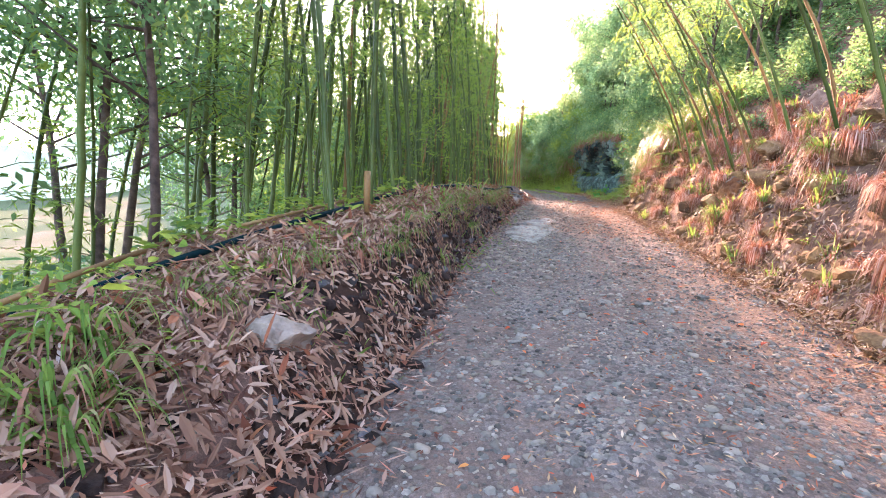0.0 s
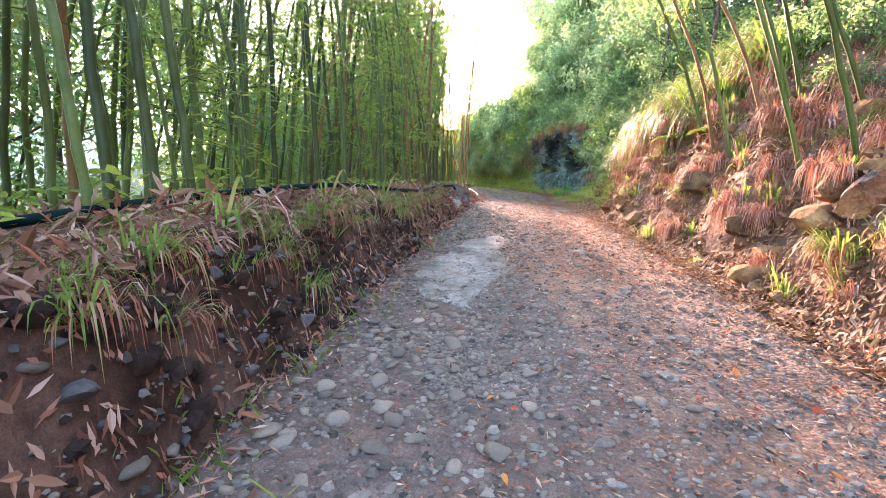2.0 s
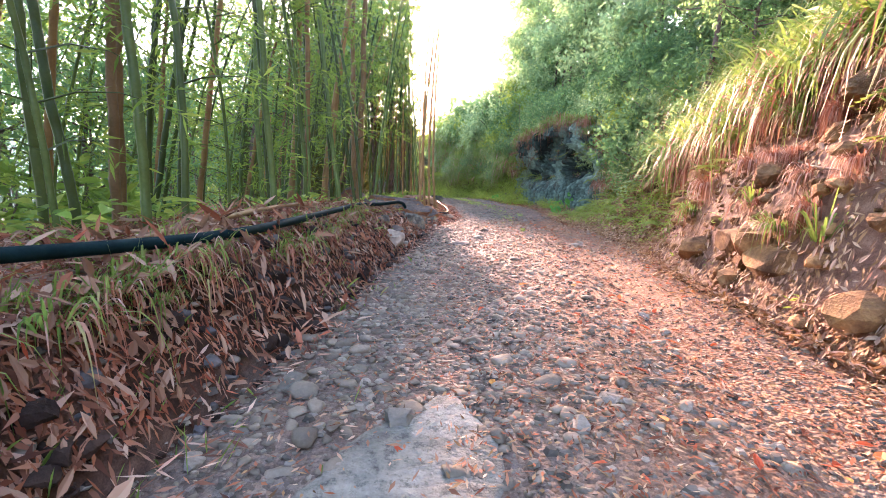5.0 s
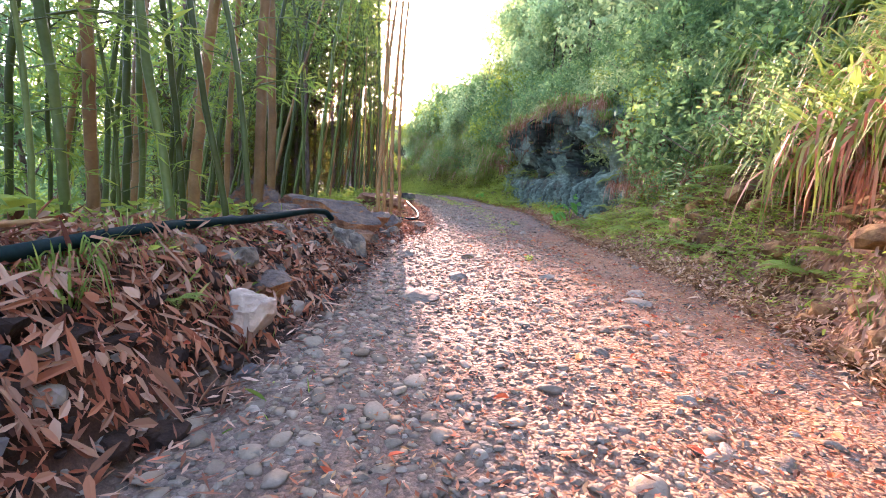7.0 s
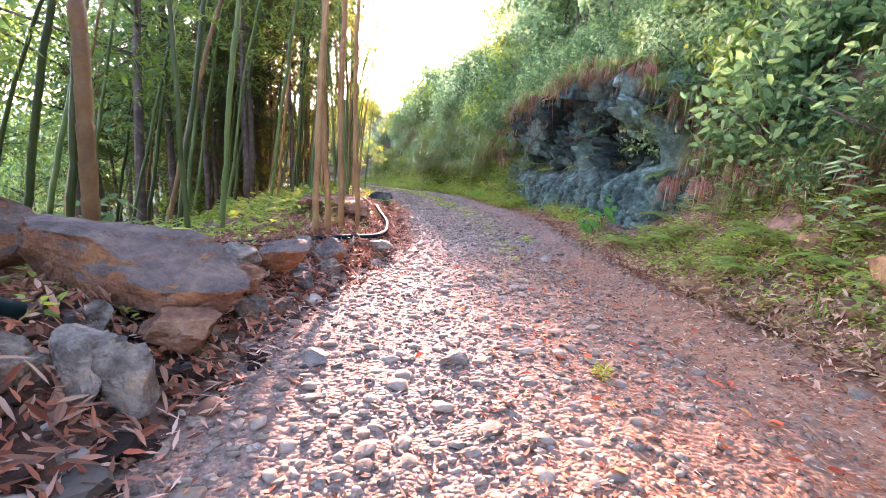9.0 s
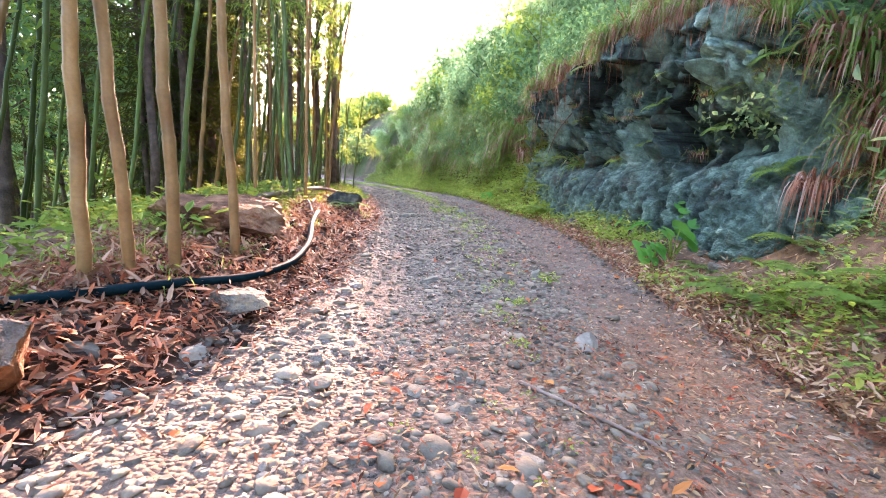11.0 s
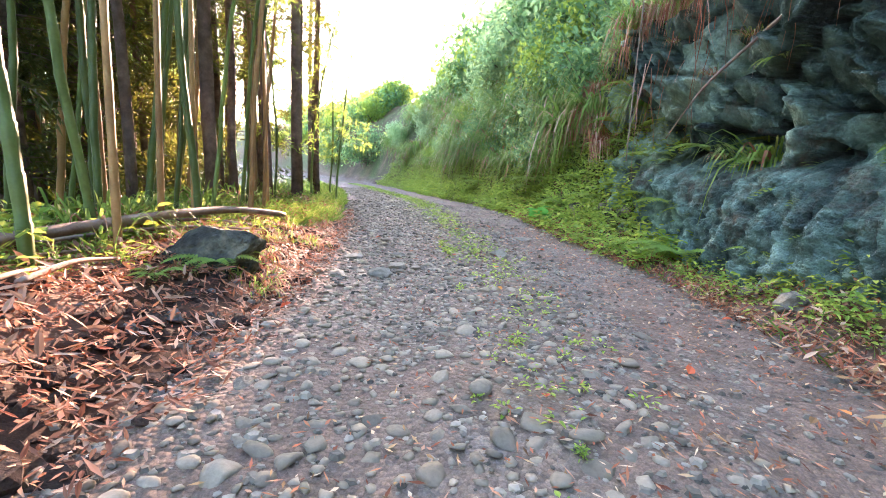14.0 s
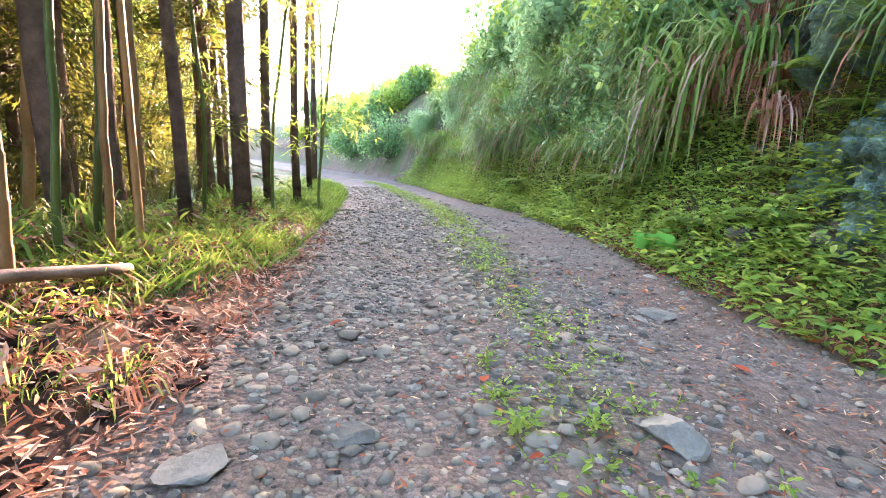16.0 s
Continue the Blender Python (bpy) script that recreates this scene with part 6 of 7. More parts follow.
litter("leaf_litter", 48, 9000, verge_twigs, 0.11, 0.016, "brown twigs and dead leaves at the foot of the cliff", M_LITTER_RED, 0.02, 0.5)
def first_bank(rng, n):
    y = rng.uniform(-3, 5.5, n)
    return at(LEFT_EDGE, y) - rng.uniform(0, 2.6, n), y


litter("leaf_litter", 49, 9000, first_bank, 0.11, 0.028, "pale broad dry leaves lying thick on the bank", M_LITTER_TAN, 0.025, 0.4, True)
litter("red_leaves", 45, 420, on_track, 0.075, 0.045, "scattered red fallen leaves on the gravel", M_RED, 0.008, 0.2, True)


def sheath_left(rng, n):
    y = rng.uniform(-2, 18, n)
    d = rng.uniform(-0.1, 1, n) * (at(BANK_FACE, y) + 1.1)
    bare = (y > 2.0) & (y < 12.5) & (d < 0.95 * at(BANK_FACE, y)) & (d > 0)
    return (at(LEFT_EDGE, y) - d)[~bare], y[~bare]


def sheath_right(rng, n):
    y = rng.uniform(0.5, 20, n)
    return at(RIGHT_EDGE, y) + np.abs(rng.normal(0.3, 0.9, n)) - 0.1, y


litter("dry_sheaths", 54, 900, sheath_left, 0.19, 0.042, "large curled dry bamboo sheaths on the bank", M_LITTER_TAN, 0.05, 0.55, True)
litter("dry_sheaths", 55, 900, sheath_left, 0.18, 0.040, "large red-brown dry bamboo sheaths on the bank", M_LITTER_RED, 0.05, 0.6, True)
litter("dry_sheaths", 56, 600, sheath_right, 0.13, 0.034, "large pale dry leaves on the sunny bank", M_LITTER_TAN, 0.06, 0.6, True)


def herbs(name, seed, n, where, leaf, height, label, material):
    """Low leafy plants: small rosettes of leaves on a common patch."""
    rng = np.random.default_rng(seed)
    x, y, s = where(rng, n)
    k = 11
    cx, cy, cs = np.repeat(x, k), np.repeat(y, k), np.repeat(s, k)
    a, r, h = rng.uniform(0, 6.28, len(cx)), np.abs(rng.normal(0, 0.07, len(cx))) * cs, rng.uniform(0.02, 1, len(cx)) * height * cs
    px, py = cx + np.cos(a) * r, cy + np.sin(a) * r
    base = np.stack([px, py, ground_z(cx, cy) + h], 1)
    way = np.stack([np.cos(a), np.sin(a), rng.normal(0.25, 0.35, len(cx))], 1)
    b = Builder()
    b.leaves(base, way, rng.normal(0, 0.3, (len(cx), 3)) + np.stack([-np.sin(a), np.cos(a), 0 * a], 1), leaf * cs * rng.uniform(0.6, 1.3, len(cx)), leaf * 0.5 * cs * rng.uniform(0.7, 1.2, len(cx)), 0.2, True)
    return tagged(new(name, b.mesh(name, material)), label, "plants", kind="stuff")


def verge_right(rng, n):
    y = rng.uniform(18, 50, n)
    d = np.abs(rng.normal(0.85, 0.6, n)) * np.where(y > 29, 1.5, 1.0) + 0.12 * lattice(y, y * 0, 0.9, 51)
    keep = (lattice(y, d * 2, 0.8, 52) + 0.4 * lattice(y, d, 3.0, 53)) > np.interp(y, [18, 24, 30, 34], [0.5, 0.25, -0.15, -0.5])
    return (at(RIGHT_EDGE, y) + d)[keep], y[keep], rng.uniform(0.6, 1.5, n)[keep]


def verge_left(rng, n):
    y = rng.uniform(27, 50, n)
    d = np.abs(rng.normal(0.2, 1.2, n)) + np.interp(y, [27, 31, 33.5], [0.9, 0.7, 0.1])
    return at(LEFT_EDGE, y) - d, y, rng.uniform(0.5, 1.2, n)


def under_grove(rng, n):
    y = rng.uniform(0, 34, n)
    return at(LEFT_EDGE, y) - rng.uniform(1.2, 5.5, n), y, rng.uniform(0.6, 1.8, n)


def bank_sprouts(rng, n):
    y = rng.uniform(-1, 26, n)
    left = rng.uniform(0, 1, n) < 0.6
    x = np.where(left, at(LEFT_EDGE, y) - at(BANK_FACE, y) * 0.7 - np.abs(rng.normal(0, 0.6, n)), at(RIGHT_EDGE, y) + np.abs(rng.normal(0, 1.0, n)))
    return x, y, rng.uniform(0.5, 1.1, n)


def mid_track(rng, n):
    y = rng.uniform(22, 50, n)
    y = y[rng.uniform(0, 1, n) < np.interp(y, [22, 29, 36, 50], [0.12, 0.3, 0.9, 1])]
    return at(LEFT_EDGE, y) + (at(RIGHT_EDGE, y) - at(LEFT_EDGE, y)) * (0.52 + rng.normal(0, 0.05, len(y))), y, rng.uniform(0.3, 0.7, len(y))


def slope_cover(rng, n):
    y = rng.uniform(1, 46, n)
    d = rng.uniform(0.9, 6.5, n) ** 1.0
    low = np.interp(y, [1, 9, 12, 17, 24.5, 25, 36, 37, 46], [5.0, 4.0, 2.0, 1.1, 1.1, 2.1, 1.9, 0.8, 0.7])
    keep = d > low + 0.35 * lattice(y, d, 1.1, 54)
    return (at(RIGHT_EDGE, y) + d)[keep], y[keep], rng.uniform(0.7, 1.9, n)[keep]


def slope_edge(rng, n):
    y = rng.uniform(16.5, 46, n)
    d = np.abs(rng.normal(0.9, 0.75, n))
    keep = ((y < 25.2) | (y > 34) | (d < 0.75)) & (lattice(y, d * 2, 1.2, 55) > np.where((y > 22) & (y < 31), 0.1, -0.25))
    return (at(RIGHT_EDGE, y) + d)[keep], y[keep], rng.uniform(0.5, 1.3, n)[keep]


def far_verge(rng, n):
    y = rng.uniform(31, 52, n)
    return at(RIGHT_EDGE, y) + rng.uniform(-0.15, 1.1, n) ** 1.0, y, rng.uniform(0.6, 1.4, n)


herbs("verge_plants", 69, 2200, far_verge, 0.085, 0.22, "green herbs and grass along the bend", M_HERB)
def bend_foot(rng, n):
    y = rng.uniform(32.5, 50, n)
    return at(RIGHT_EDGE, y) + rng.uniform(0.15, 2.4, n), y, rng.uniform(0.7, 1.6, n)


def foot_near(rng, n):
    y = rng.uniform(15.5, 25, n)
    d = rng.uniform(0.25, 1.7, n)
    keep = lattice(y, d * 2, 1.6, 58) > -0.1
    return (at(RIGHT_EDGE, y) + d)[keep], y[keep], rng.uniform(0.6, 1.4, n)[keep]


herbs("slope_plants", 81, 5000, bend_foot, 0.05, 0.36, "leafy growth at the foot of the far slope", M_HERB)
herbs("slope_plants", 82, 800, foot_near, 0.07, 0.2, "small green plants among dead leaves on the slope", M_FROND)
herbs("slope_plants", 66, 7000, slope_cover, 0.075, 0.4, "dense dark green leafy growth covering the slope", M_LEAF_DARK)
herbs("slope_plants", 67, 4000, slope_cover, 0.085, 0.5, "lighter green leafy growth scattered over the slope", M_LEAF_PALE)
herbs("verge_plants", 68, 2600, slope_edge, 0.06, 0.18, "bright green low herbs spilling down to the track", M_HERB)
herbs("verge_plants", 61, 6500, verge_right, 0.05, 0.16, "low bright green herbs along the foot of the slope", M_HERB)
herbs("verge_plants", 62, 1300, verge_left, 0.055, 0.13, "low sunlit grass and herbs at the edge of the track", M_HERB)
def beyond_grove(rng, n):
    y = rng.uniform(0, 26, n)
    return at(LEFT_EDGE, y) - rng.uniform(4.5, 14, n), y, rng.uniform(0.7, 1.8, n)


herbs("undergrowth", 71, 1500, beyond_grove, 0.17, 0.6, "leafy green thicket on the slope below the bamboo", M_LEAF_DARK)
herbs("undergrowth", 63, 900, under_grove, 0.10, 0.2, "low green undergrowth beneath the bamboo", M_HERB)
def behind_log(rng, n):
    y = rng.uniform(26, 34, n)
    return at(LEFT_EDGE, y) - rng.uniform(1.9, 3.8, n), y, rng.uniform(0.5, 1.3, n)


herbs("undergrowth", 70, 700, behind_log, 0.06, 0.24, "yellow-green leafy undergrowth behind the fallen log", M_HERB)
herbs("bank_sprouts", 64, 260, bank_sprouts, 0.07, 0.1, "small green sprouts among dry leaves on the banks", M_HERB)
herbs("track_weeds", 65, 1300, mid_track, 0.06, 0.08, "small weeds along the crown of the track", M_HERB)

def grass_field(name, seed, n, where, length, label, material=None):
    """Thin blades, each bent by its own weight."""
    rng = np.random.default_rng(seed)
    x, y, s = where(rng, n)
    n, b = len(x), Builder()
    base = np.stack([x, y, ground_z(x, y) - 0.01], 1)
    a = rng.uniform(0, 6.28, n)
    way = np.stack([np.cos(a) * 0.5, np.sin(a) * 0.5, rng.uniform(0.5, 1.2, n)], 1)
    b.leaves(base, way, np.stack([-np.sin(a), np.cos(a), 0 * a], 1), length * s * rng.uniform(0.5, 1.3, n), 0.0065 * rng.uniform(0.7, 1.4, n), rng.uniform(0.1, 0.5, n), True)
    return tagged(new(name, b.mesh(name, material or M_BLADE)), label, "grass", kind="stuff")


def clumped(rng, x, y, s, seed, floor=0.0):
    keep = lattice(x, y, 1.7, seed) + 0.5 * lattice(x, y, 5.0, seed + 1) > floor
    return x[keep], y[keep], s[keep]


def grass_left(rng, n):
    y = rng.uniform(25.5, 46, n)
    d = np.abs(rng.normal(0.35, 0.75, n)) + np.interp(y, [25.5, 31, 33.5], [0.9, 0.8, 0.0])
    keep = rng.uniform(0, 1, n) < np.interp(y, [25.5, 30, 33, 46], [0.1, 0.22, 1, 1])
    return clumped(rng, (at(LEFT_EDGE, y) - d)[keep], y[keep], rng.uniform(0.5, 1.3, n)[keep], 61, -0.25)


def grass_right(rng, n):
    y = rng.uniform(27, 48, n)
    keep = rng.uniform(0, 1, n) < np.interp(y, [27, 33, 37, 48], [0.15, 0.4, 1, 1])
    return clumped(rng, (at(RIGHT_EDGE, y) + np.abs(rng.normal(0.1, 0.5, n)) - 0.1)[keep], y[keep], rng.uniform(0.5, 1.2, n)[keep], 63, -0.1)


def grass_middle(rng, n):
    y = rng.uniform(30, 50, n)
    keep = rng.uniform(0, 1, n) < np.interp(y, [30, 33, 36, 50], [0.1, 0.5, 1, 1])
    x = at(LEFT_EDGE, y) + (at(RIGHT_EDGE, y) - at(LEFT_EDGE, y)) * (0.52 + rng.normal(0, 0.045, n))
    return clumped(rng, x[keep], y[keep], rng.uniform(0.3, 0.7, n)[keep], 65, -0.2)


def grass_crest(rng, n):
    y = rng.uniform(0, 17, n)
    d = at(BANK_FACE, y) + rng.normal(0.25, 0.4, n)
    return clumped(rng, at(LEFT_EDGE, y) - d, y, rng.uniform(0.5, 1.2, n), 67, 0.15)


grass_field("verge_grass", 91, 26000, grass_left, 0.24, "sunlit yellow-green grass along the edge of the track")
grass_field("verge_grass", 92, 9000, grass_right, 0.20, "yellow-green grass at the foot of the slope")
grass_field("track_grass", 93, 5000, grass_middle, 0.16, "short grass along the crown of the track")
grass_field("bank_grass", 94, 9000, grass_crest, 0.20, "thin green grass on the crest of the cut bank")

# ---- stones of the track ----
rng = np.random.default_rng(71)
stone_meshes = [rock_mesh("stone", 700 + k, (1.0, rng.uniform(0.6, 0.9), rng.uniform(0.22, 0.36)), M_STONE, 2, 6, 0.03) for k in range(14)]


def stone_spot(rng):
    y = rng.uniform(0.6, 38) if rng.uniform() < 0.85 else rng.uniform(0.6, 8)
    if y > 13:
        u = rng.uniform(-0.02, 1.0)
    else:
        u = rng.uniform(-0.04, 0.97)
    return float(at(LEFT_EDGE, y) + u * (at(RIGHT_EDGE, y) - at(LEFT_EDGE, y))), y


def gravel(seed, n, small, large, name, label, spot=stone_spot):
    """Stones too many to pick apart, in one mesh."""
    rng = np.random.default_rng(seed)
    shapes = []
    for k in range(8):
        bm = bmesh.new()
        bmesh.ops.create_icosphere(bm, subdivisions=1, radius=1.0)
        v = np.array([q.co[:] for q in bm.verts])
        for _ in range(6):
            nn = rng.normal(size=3)
            nn /= np.linalg.norm(nn)
            over = v @ nn - rng.uniform(0.5, 0.8)
            v -= np.where(over > 0, over, 0)[:, None] * nn
        shapes.append((v * np.array([1, rng.uniform(0.6, 0.95), rng.uniform(0.28, 0.5)]), [tuple(q.index for q in f.verts) for f in bm.faces]))
        bm.free()
    b = Builder()
    for _ in range(n):
        v, f = shapes[int(rng.integers(0, 8))]
        x, y = spot(rng)
        a, s = rng.uniform(0, 6.28), small * (large / small) ** (rng.uniform() ** 2.2) / 2
        r = np.array([[np.cos(a), -np.sin(a), 0], [np.sin(a), np.cos(a), 0], [0, 0, 1]])
        b.add(v @ r.T * s + (x, y, float(ground_z(x, y)) + 0.10 * s), f)
    return tagged(new(name, b.mesh(name, M_STONES)), label, "gravel", kind="stuff")


def fine_gravel(seed, n):
    """Small chips over the whole width of the track, in one mesh."""
    rng = np.random.default_rng(seed)
    y = rng.uniform(0.5, 38, n)
    u = rng.uniform(-0.03, 1.03, n)
    x = at(LEFT_EDGE, y) + u * (at(RIGHT_EDGE, y) - at(LEFT_EDGE, y))
    keep = (0.35 + 0.9 * lattice(x, y, 0.9, 56) + 0.3 * lattice(x, y, 3.1, 57) > -0.15) & ~((y > 12) & (abs(u - 0.82) < 0.11) & (rng.uniform(0, 1, n) < 0.75))
    x, y, n = x[keep], y[keep], int(keep.sum())
    s = 0.011 * (0.045 / 0.011) ** (rng.uniform(0, 1, n) ** 1.8)
    a = rng.uniform(0, 6.28, n)
    ang = np.linspace(0, 2 * np.pi, 6)[:5]
    r = rng.uniform(0.65, 1.1, (n, 5)) * s[:, None]
    z = ground_z(x, y)
    low = np.stack([x[:, None] + r * np.cos(ang + a[:, None]), y[:, None] + 0.75 * r * np.sin(ang + a[:, None]), np.repeat((z - 0.004)[:, None], 5, 1)], -1)
    k = rng.uniform(0.45, 0.75, (n, 5, 1))
    mid = np.stack([x, y, z], 1)[:, None, :]
    top = (low - mid) * k + mid
    top[:, :, 2] = z[:, None] + s[:, None] * rng.uniform(0.2, 0.55, (n, 1)) + s[:, None] * rng.uniform(-0.08, 0.08, (n, 5))
    v = np.concatenate([low, top], 1).reshape(-1, 3)
    base = [(i, (i + 1) % 5, 5 + (i + 1) % 5, 5 + i) for i in range(5)]
    f = [tuple(q + 10 * i for q in g) for i in range(n) for g in base + [(5, 6, 7, 8, 9)]]
    b = Builder()
    b.add(v, f)
    return tagged(new("gravel_chips", b.mesh("gravel_chips", M_STONES)), "fine stone chips spread over the track", "gravel", kind="stuff")


def lumps(name, seed, n, where, small, large, material, label):
    """Clods and stones of a bank, in one mesh."""
    rng = np.random.default_rng(seed)
    x, y = where(rng, n)
    z = ground_z(x, y)
    b = Builder()
    for k in range(len(x)):
        a, s = rng.uniform(0, 6.28), small * (large / small) ** (rng.uniform() ** 2.5) / 2
        bm_v, bm_f = (CLOD_FINE if s > 0.06 else CLOD)[k % 8]
        r = np.array([[np.cos(a), -np.sin(a), 0], [np.sin(a), np.cos(a), 0], [0, 0, 1]])
        b.add(bm_v @ r.T * s + (x[k], y[k], z[k]), bm_f)
    return tagged(new(name, b.mesh(name, material)), label, "earth", kind="stuff")


def clod_shapes(level):
    rng, out = np.random.default_rng(77), []
    for k in range(8):
        me = rock_mesh("clod", 800 + k, (2.0, rng.uniform(1.2, 1.9), rng.uniform(1.0, 1.6)), M_EARTH, level, 7, 0.1)
        v = np.zeros(len(me.vertices) * 3)
        me.vertices.foreach_get("co", v)
        out.append((v.reshape(-1, 3), [tuple(p.vertices) for p in me.polygons]))
        bpy.data.meshes.remove(me)
    return out


CLOD, CLOD_FINE = clod_shapes(1), clod_shapes(2)
M_STONES_DARK = surface("bank_stone", [(0.3, (0.05, 0.048, 0.045)), (0.6, (0.12, 0.11, 0.10)), (0.8, (0.20, 0.165, 0.13))], 9, 60, 0.85, 0.4, 0.006, 0.4, True)


def right_face(rng, n):
    y = rng.uniform(1, 22, n)
    return at(RIGHT_EDGE, y) + np.abs(rng.normal(0.1, 0.75, n)), y


def left_face(rng, n):
    y = rng.uniform(0, 32, n)
    return at(LEFT_EDGE, y) - rng.uniform(-0.15, 1, n) * at(BANK_FACE, y), y


lumps("earth_clods", 73, 2600, right_face, 0.05, 0.32, M_EARTH, "crumbling red-brown clods on the sunny bank")
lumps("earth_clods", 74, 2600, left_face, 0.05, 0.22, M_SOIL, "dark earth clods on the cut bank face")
lumps("bank_stones", 75, 800, left_face, 0.04, 0.17, M_STONES_DARK, "grey stones in the foot of the bank")
lumps("bank_stones", 78, 420, boulder_foot, 0.06, 0.24, M_STONES, "grey and rusty stones tumbled below the boulder")
lumps("earth_clods", 79, 170, right_face, 0.2, 0.7, M_EARTH, "large crumbling clods of the sunny bank")
gravel(72, 21000, 0.02, 0.065, "gravel", "loose grey gravel covering the track")


fine_gravel(77, 34000)


def cobbles(seed, tries, small, large, spot, label, material=None):
    """Rounded stones bedded side by side, none into another, in one mesh."""
    rng = np.random.default_rng(seed)
    shapes = []
    for k in range(24):
        me = rock_mesh("cobble", 900 + seed + k, (2.0, rng.uniform(1.2, 1.9), rng.uniform(0.7, 1.05)), M_COBBLE, 1 if k < 12 else 2, 11, 0.09)
        v = np.zeros(len(me.vertices) * 3)
        me.vertices.foreach_get("co", v)
        shapes.append((v.reshape(-1, 3), [tuple(p.vertices) for p in me.polygons]))
        bpy.data.meshes.remove(me)
    b, cells = Builder(), {}
    for _ in range(tries):
        x, y = spot(rng)
        r = small * (large / small) ** (rng.uniform() ** 1.8) / 2
        i, j = int(x // 0.25), int(y // 0.25)
        if any((x - a) ** 2 + (y - c) ** 2 < (0.86 * (r + q)) ** 2 for m in (-1, 0, 1) for n in (-1, 0, 1) for a, c, q in cells.get((i + m, j + n), ())):
            continue
        cells.setdefault((i, j), []).append((x, y, r))
        v, f = shapes[int(rng.integers(0, 12)) + (12 if r > 0.042 else 0)]
        turn = Euler((rng.normal(0, 0.12), rng.normal(0, 0.12), rng.uniform(0, 6.28))).to_matrix()
        b.add(v @ np.array(turn).T * r + (x, y, float(ground_z(x, y)) + rng.uniform(-0.2, 0.16) * r), f)
    ob = tagged(new("cobbles", b.mesh("cobbles", material or M_COBBLE, True)), label, "cobbles", kind="stuff")
    return ob


def wheel_spot(rng):
    y = rng.uniform(11.5, 37) if rng.uniform() < 0.86 else rng.uniform(37, 47)
    u = np.clip(rng.normal(np.interp(y, [11.5, 20, 24, 37], [0.30, 0.36, 0.34, 0.30]), 0.15), 0.02, 0.8)
    return float(at(LEFT_EDGE, y) + u * (at(RIGHT_EDGE, y) - at(LEFT_EDGE, y))), y


def early_spot(rng):
    y = rng.uniform(0.5, 13)
    u = rng.uniform(0.0, 0.97)
    return float(at(LEFT_EDGE, y) + u * (at(RIGHT_EDGE, y) - at(LEFT_EDGE, y))), y


def heap_spot(rng):
    near = rng.uniform() < 0.55
    y = rng.normal(7.3, 0.5) if near else rng.normal(12.9, 0.7)
    return float(at(LEFT_EDGE, y)) + rng.uniform(0.1, 1.8), y


cobbles(21, 30000, 0.05, 0.165, wheel_spot, "half-buried pale cobbles worn into the wheel track")
cobbles(22, 3200, 0.03, 0.11, early_spot, "grey stones bedded in the brown dirt of the track")
def foot_spot(rng):
    y = rng.uniform(-0.5, 14)
    return float(at(LEFT_EDGE, y)) + rng.normal(-0.08, 0.22), y


def patch_spot(rng):
    y = rng.uniform(8, 12.2)
    return float(np.interp(y, [8.05, 9.6, 11, 12.3], [3.6, 3.95, 4.2, 4.35])) + rng.normal(0.12, 0.12), y


def rubble_spot(rng):
    y = rng.uniform(16.6, 22.6)
    return float(at(LEFT_EDGE, y)) - rng.uniform(-0.12, 0.85), y


M_RUBBLE = surface("rusty_rubble", [(0.3, (0.05, 0.03, 0.02)), (0.45, (0.16, 0.085, 0.048)), (0.58, (0.22, 0.165, 0.125)), (0.75, (0.30, 0.18, 0.10))], 3.5, 50, 0.9, 0.6, 0.01, 0.4, True)
cobbles(26, 2600, 0.04, 0.20, rubble_spot, "rusty rubble packed into the bank below the boulder", M_RUBBLE)
cobbles(24, 900, 0.03, 0.14, foot_spot, "dark grey stones fallen to the foot of the bank")
cobbles(25, 400, 0.03, 0.12, patch_spot, "stones along the broken edge of the concrete")
cobbles(23, 1200, 0.05, 0.18, heap_spot, "pale cobbles bedded round the ends of the concrete")
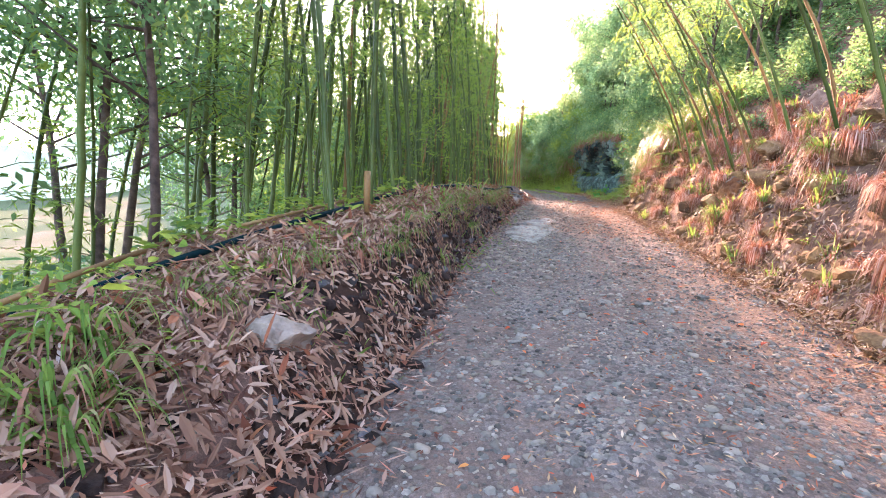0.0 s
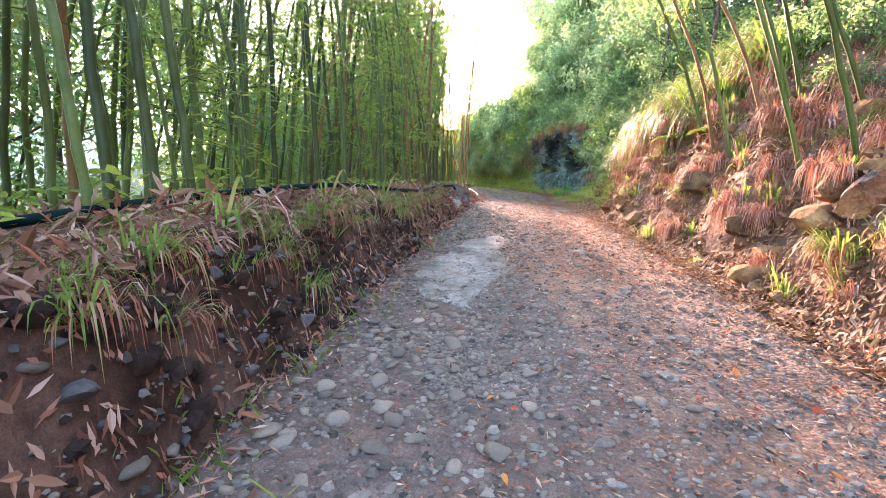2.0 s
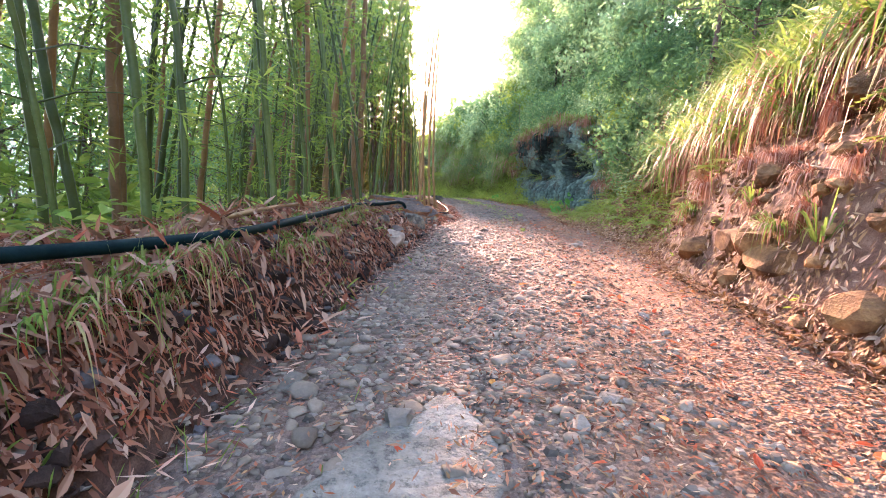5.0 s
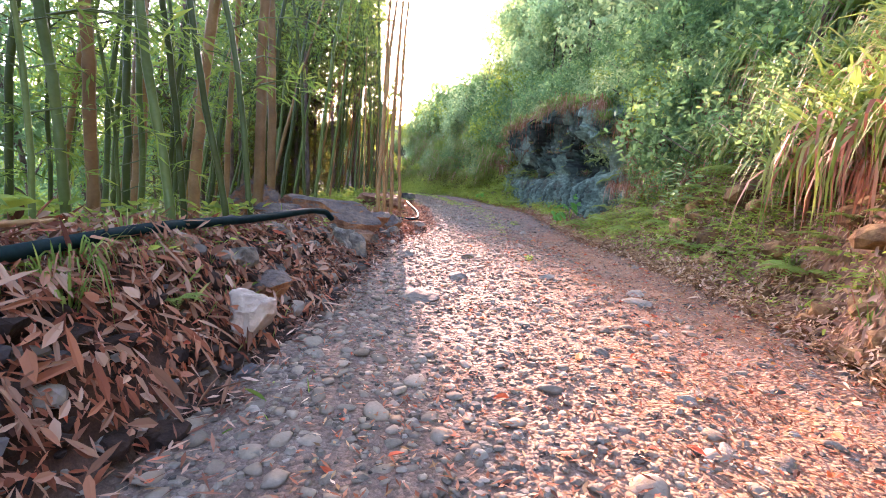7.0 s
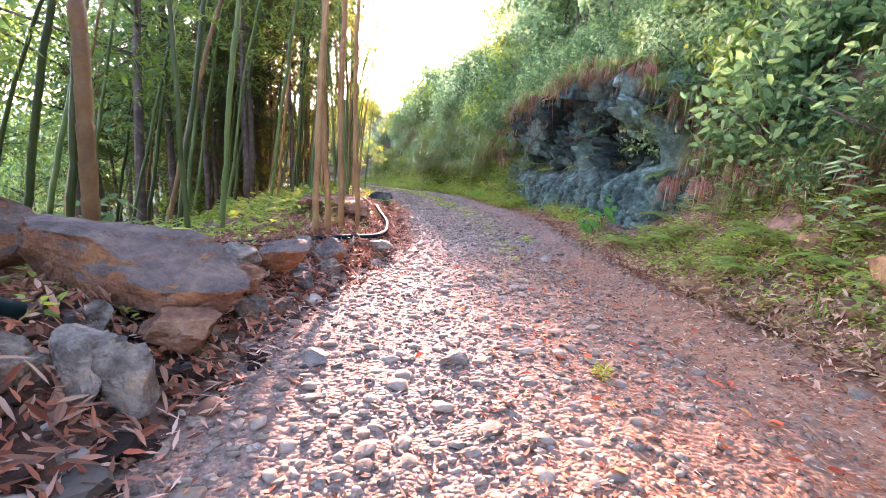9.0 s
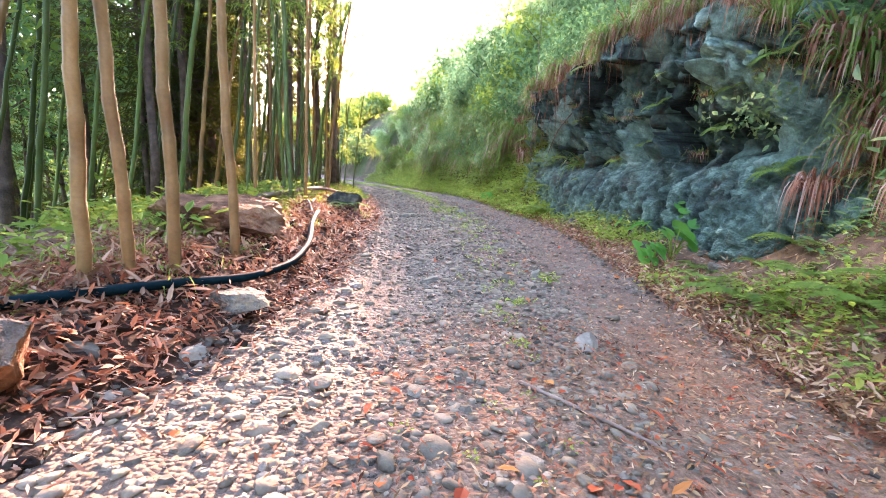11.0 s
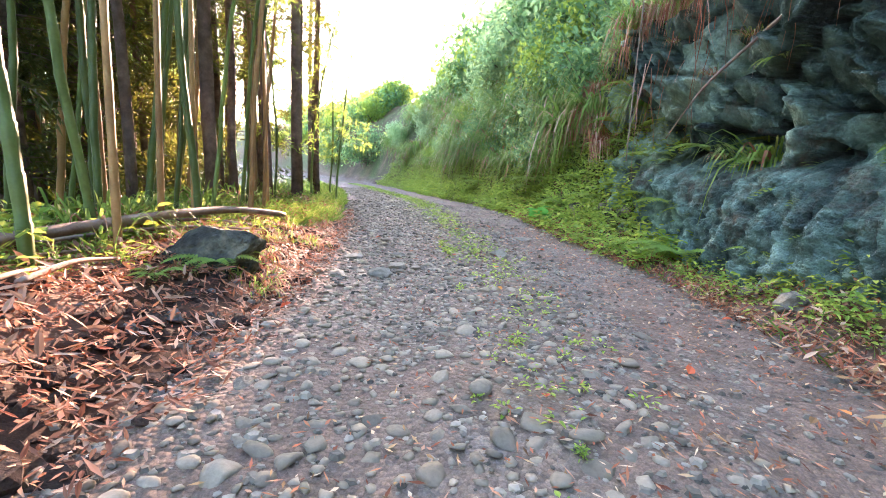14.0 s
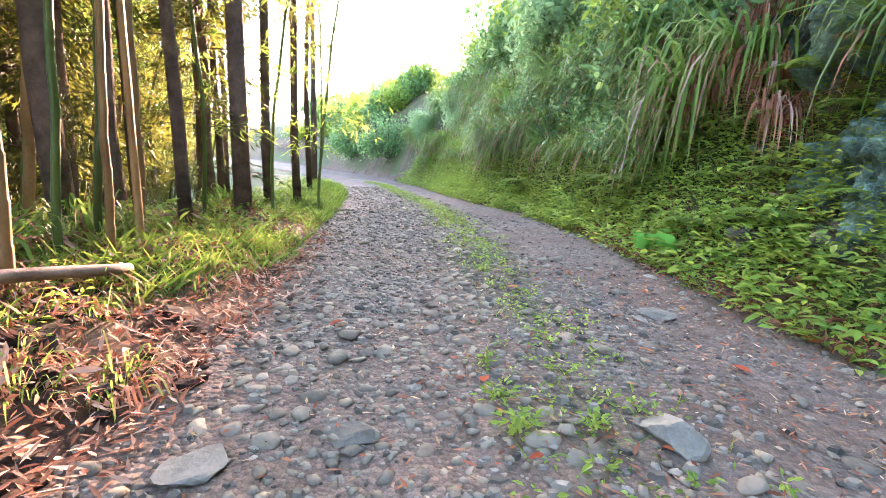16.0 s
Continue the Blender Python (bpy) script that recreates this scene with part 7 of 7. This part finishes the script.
# larger stones that stand out singly in the track
for k, (x, y, w, h) in enumerate([(5.9, 31.1, 0.24, 0.10), (5.45, 30.85, 0.26, 0.10), (7.1, 31.2, 0.26, 0.15), (7.65, 32.8, 0.30, 0.08), (6.26, 25.05, 0.20, 0.12), (7.3, 23.5, 0.24, 0.14), (4.72, 17.75, 0.46, 0.12), (5.22, 18.6, 0.22, 0.14), (6.2, 18.45, 0.22, 0.10), (7.1, 18.15, 0.30, 0.08), (6.84, 17.65, 0.36, 0.10), (3.95, 11.7, 0.20, 0.12), (3.36, 12.1, 0.18, 0.13), (4.75, 11.6, 0.14, 0.08), (5.28, 10.48, 0.26, 0.10), (5.1, 8.56, 0.15, 0.09), (3.3, 3.95, 0.15, 0.08), (4.08, 4.2, 0.16, 0.09), (4.36, 4.15, 0.14, 0.08), (5.0, 4.85, 0.15, 0.10), (7.42, 25.38, 0.17, 0.14), (7.02, 25.08, 0.15, 0.11), (4.65, 19.9, 0.32, 0.12), (5.5, 19.9, 0.2, 0.1), (5.85, 30.05, 0.28, 0.12), (5.48, 29.95, 0.24, 0.10), (5.95, 30.45, 0.22, 0.10)]):
    boulder("stone", 200 + k, x, y, float(ground_z(x, y)) + 0.12 * h, (w, w * (0.62 + 0.1 * (k % 4)), h), 47 * k, (0, 0), "large pale grey stone bedded in the track", M_STONE, 9)
for k in range(300):
    x, y = stone_spot(rng)
    s = 0.06 + 0.11 * rng.uniform() ** 2.4
    ob = part("stone", stone_meshes[k % 14], ground)
    ob.matrix_basis = pose(x, y, float(ground_z(x, y)) + 0.04 * s, rng.normal(0, 8), rng.normal(0, 8), rng.uniform(0, 360)) @ Matrix.Scale(s, 4)

# ---- far valley side behind the trees: its haze is a glow of its own ----
m, n, l, p = nodes_of("haze_glow")
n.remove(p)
# emission stands in for the bright haze over the valley
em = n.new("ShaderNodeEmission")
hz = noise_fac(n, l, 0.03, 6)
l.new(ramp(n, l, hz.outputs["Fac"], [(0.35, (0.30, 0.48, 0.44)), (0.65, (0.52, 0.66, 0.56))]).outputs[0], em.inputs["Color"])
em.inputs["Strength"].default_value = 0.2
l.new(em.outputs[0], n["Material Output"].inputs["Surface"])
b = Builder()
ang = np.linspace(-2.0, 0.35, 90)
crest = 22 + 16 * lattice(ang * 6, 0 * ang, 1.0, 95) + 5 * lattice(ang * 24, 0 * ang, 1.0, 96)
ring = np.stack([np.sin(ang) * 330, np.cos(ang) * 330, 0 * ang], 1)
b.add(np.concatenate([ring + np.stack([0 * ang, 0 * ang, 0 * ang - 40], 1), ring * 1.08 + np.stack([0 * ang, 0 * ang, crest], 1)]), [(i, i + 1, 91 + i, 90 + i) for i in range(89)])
tagged(new("backdrop", b.mesh("backdrop", m)), "glowing blue-green backdrop for the hazy valley side beyond the trees", "hills", kind="structure")
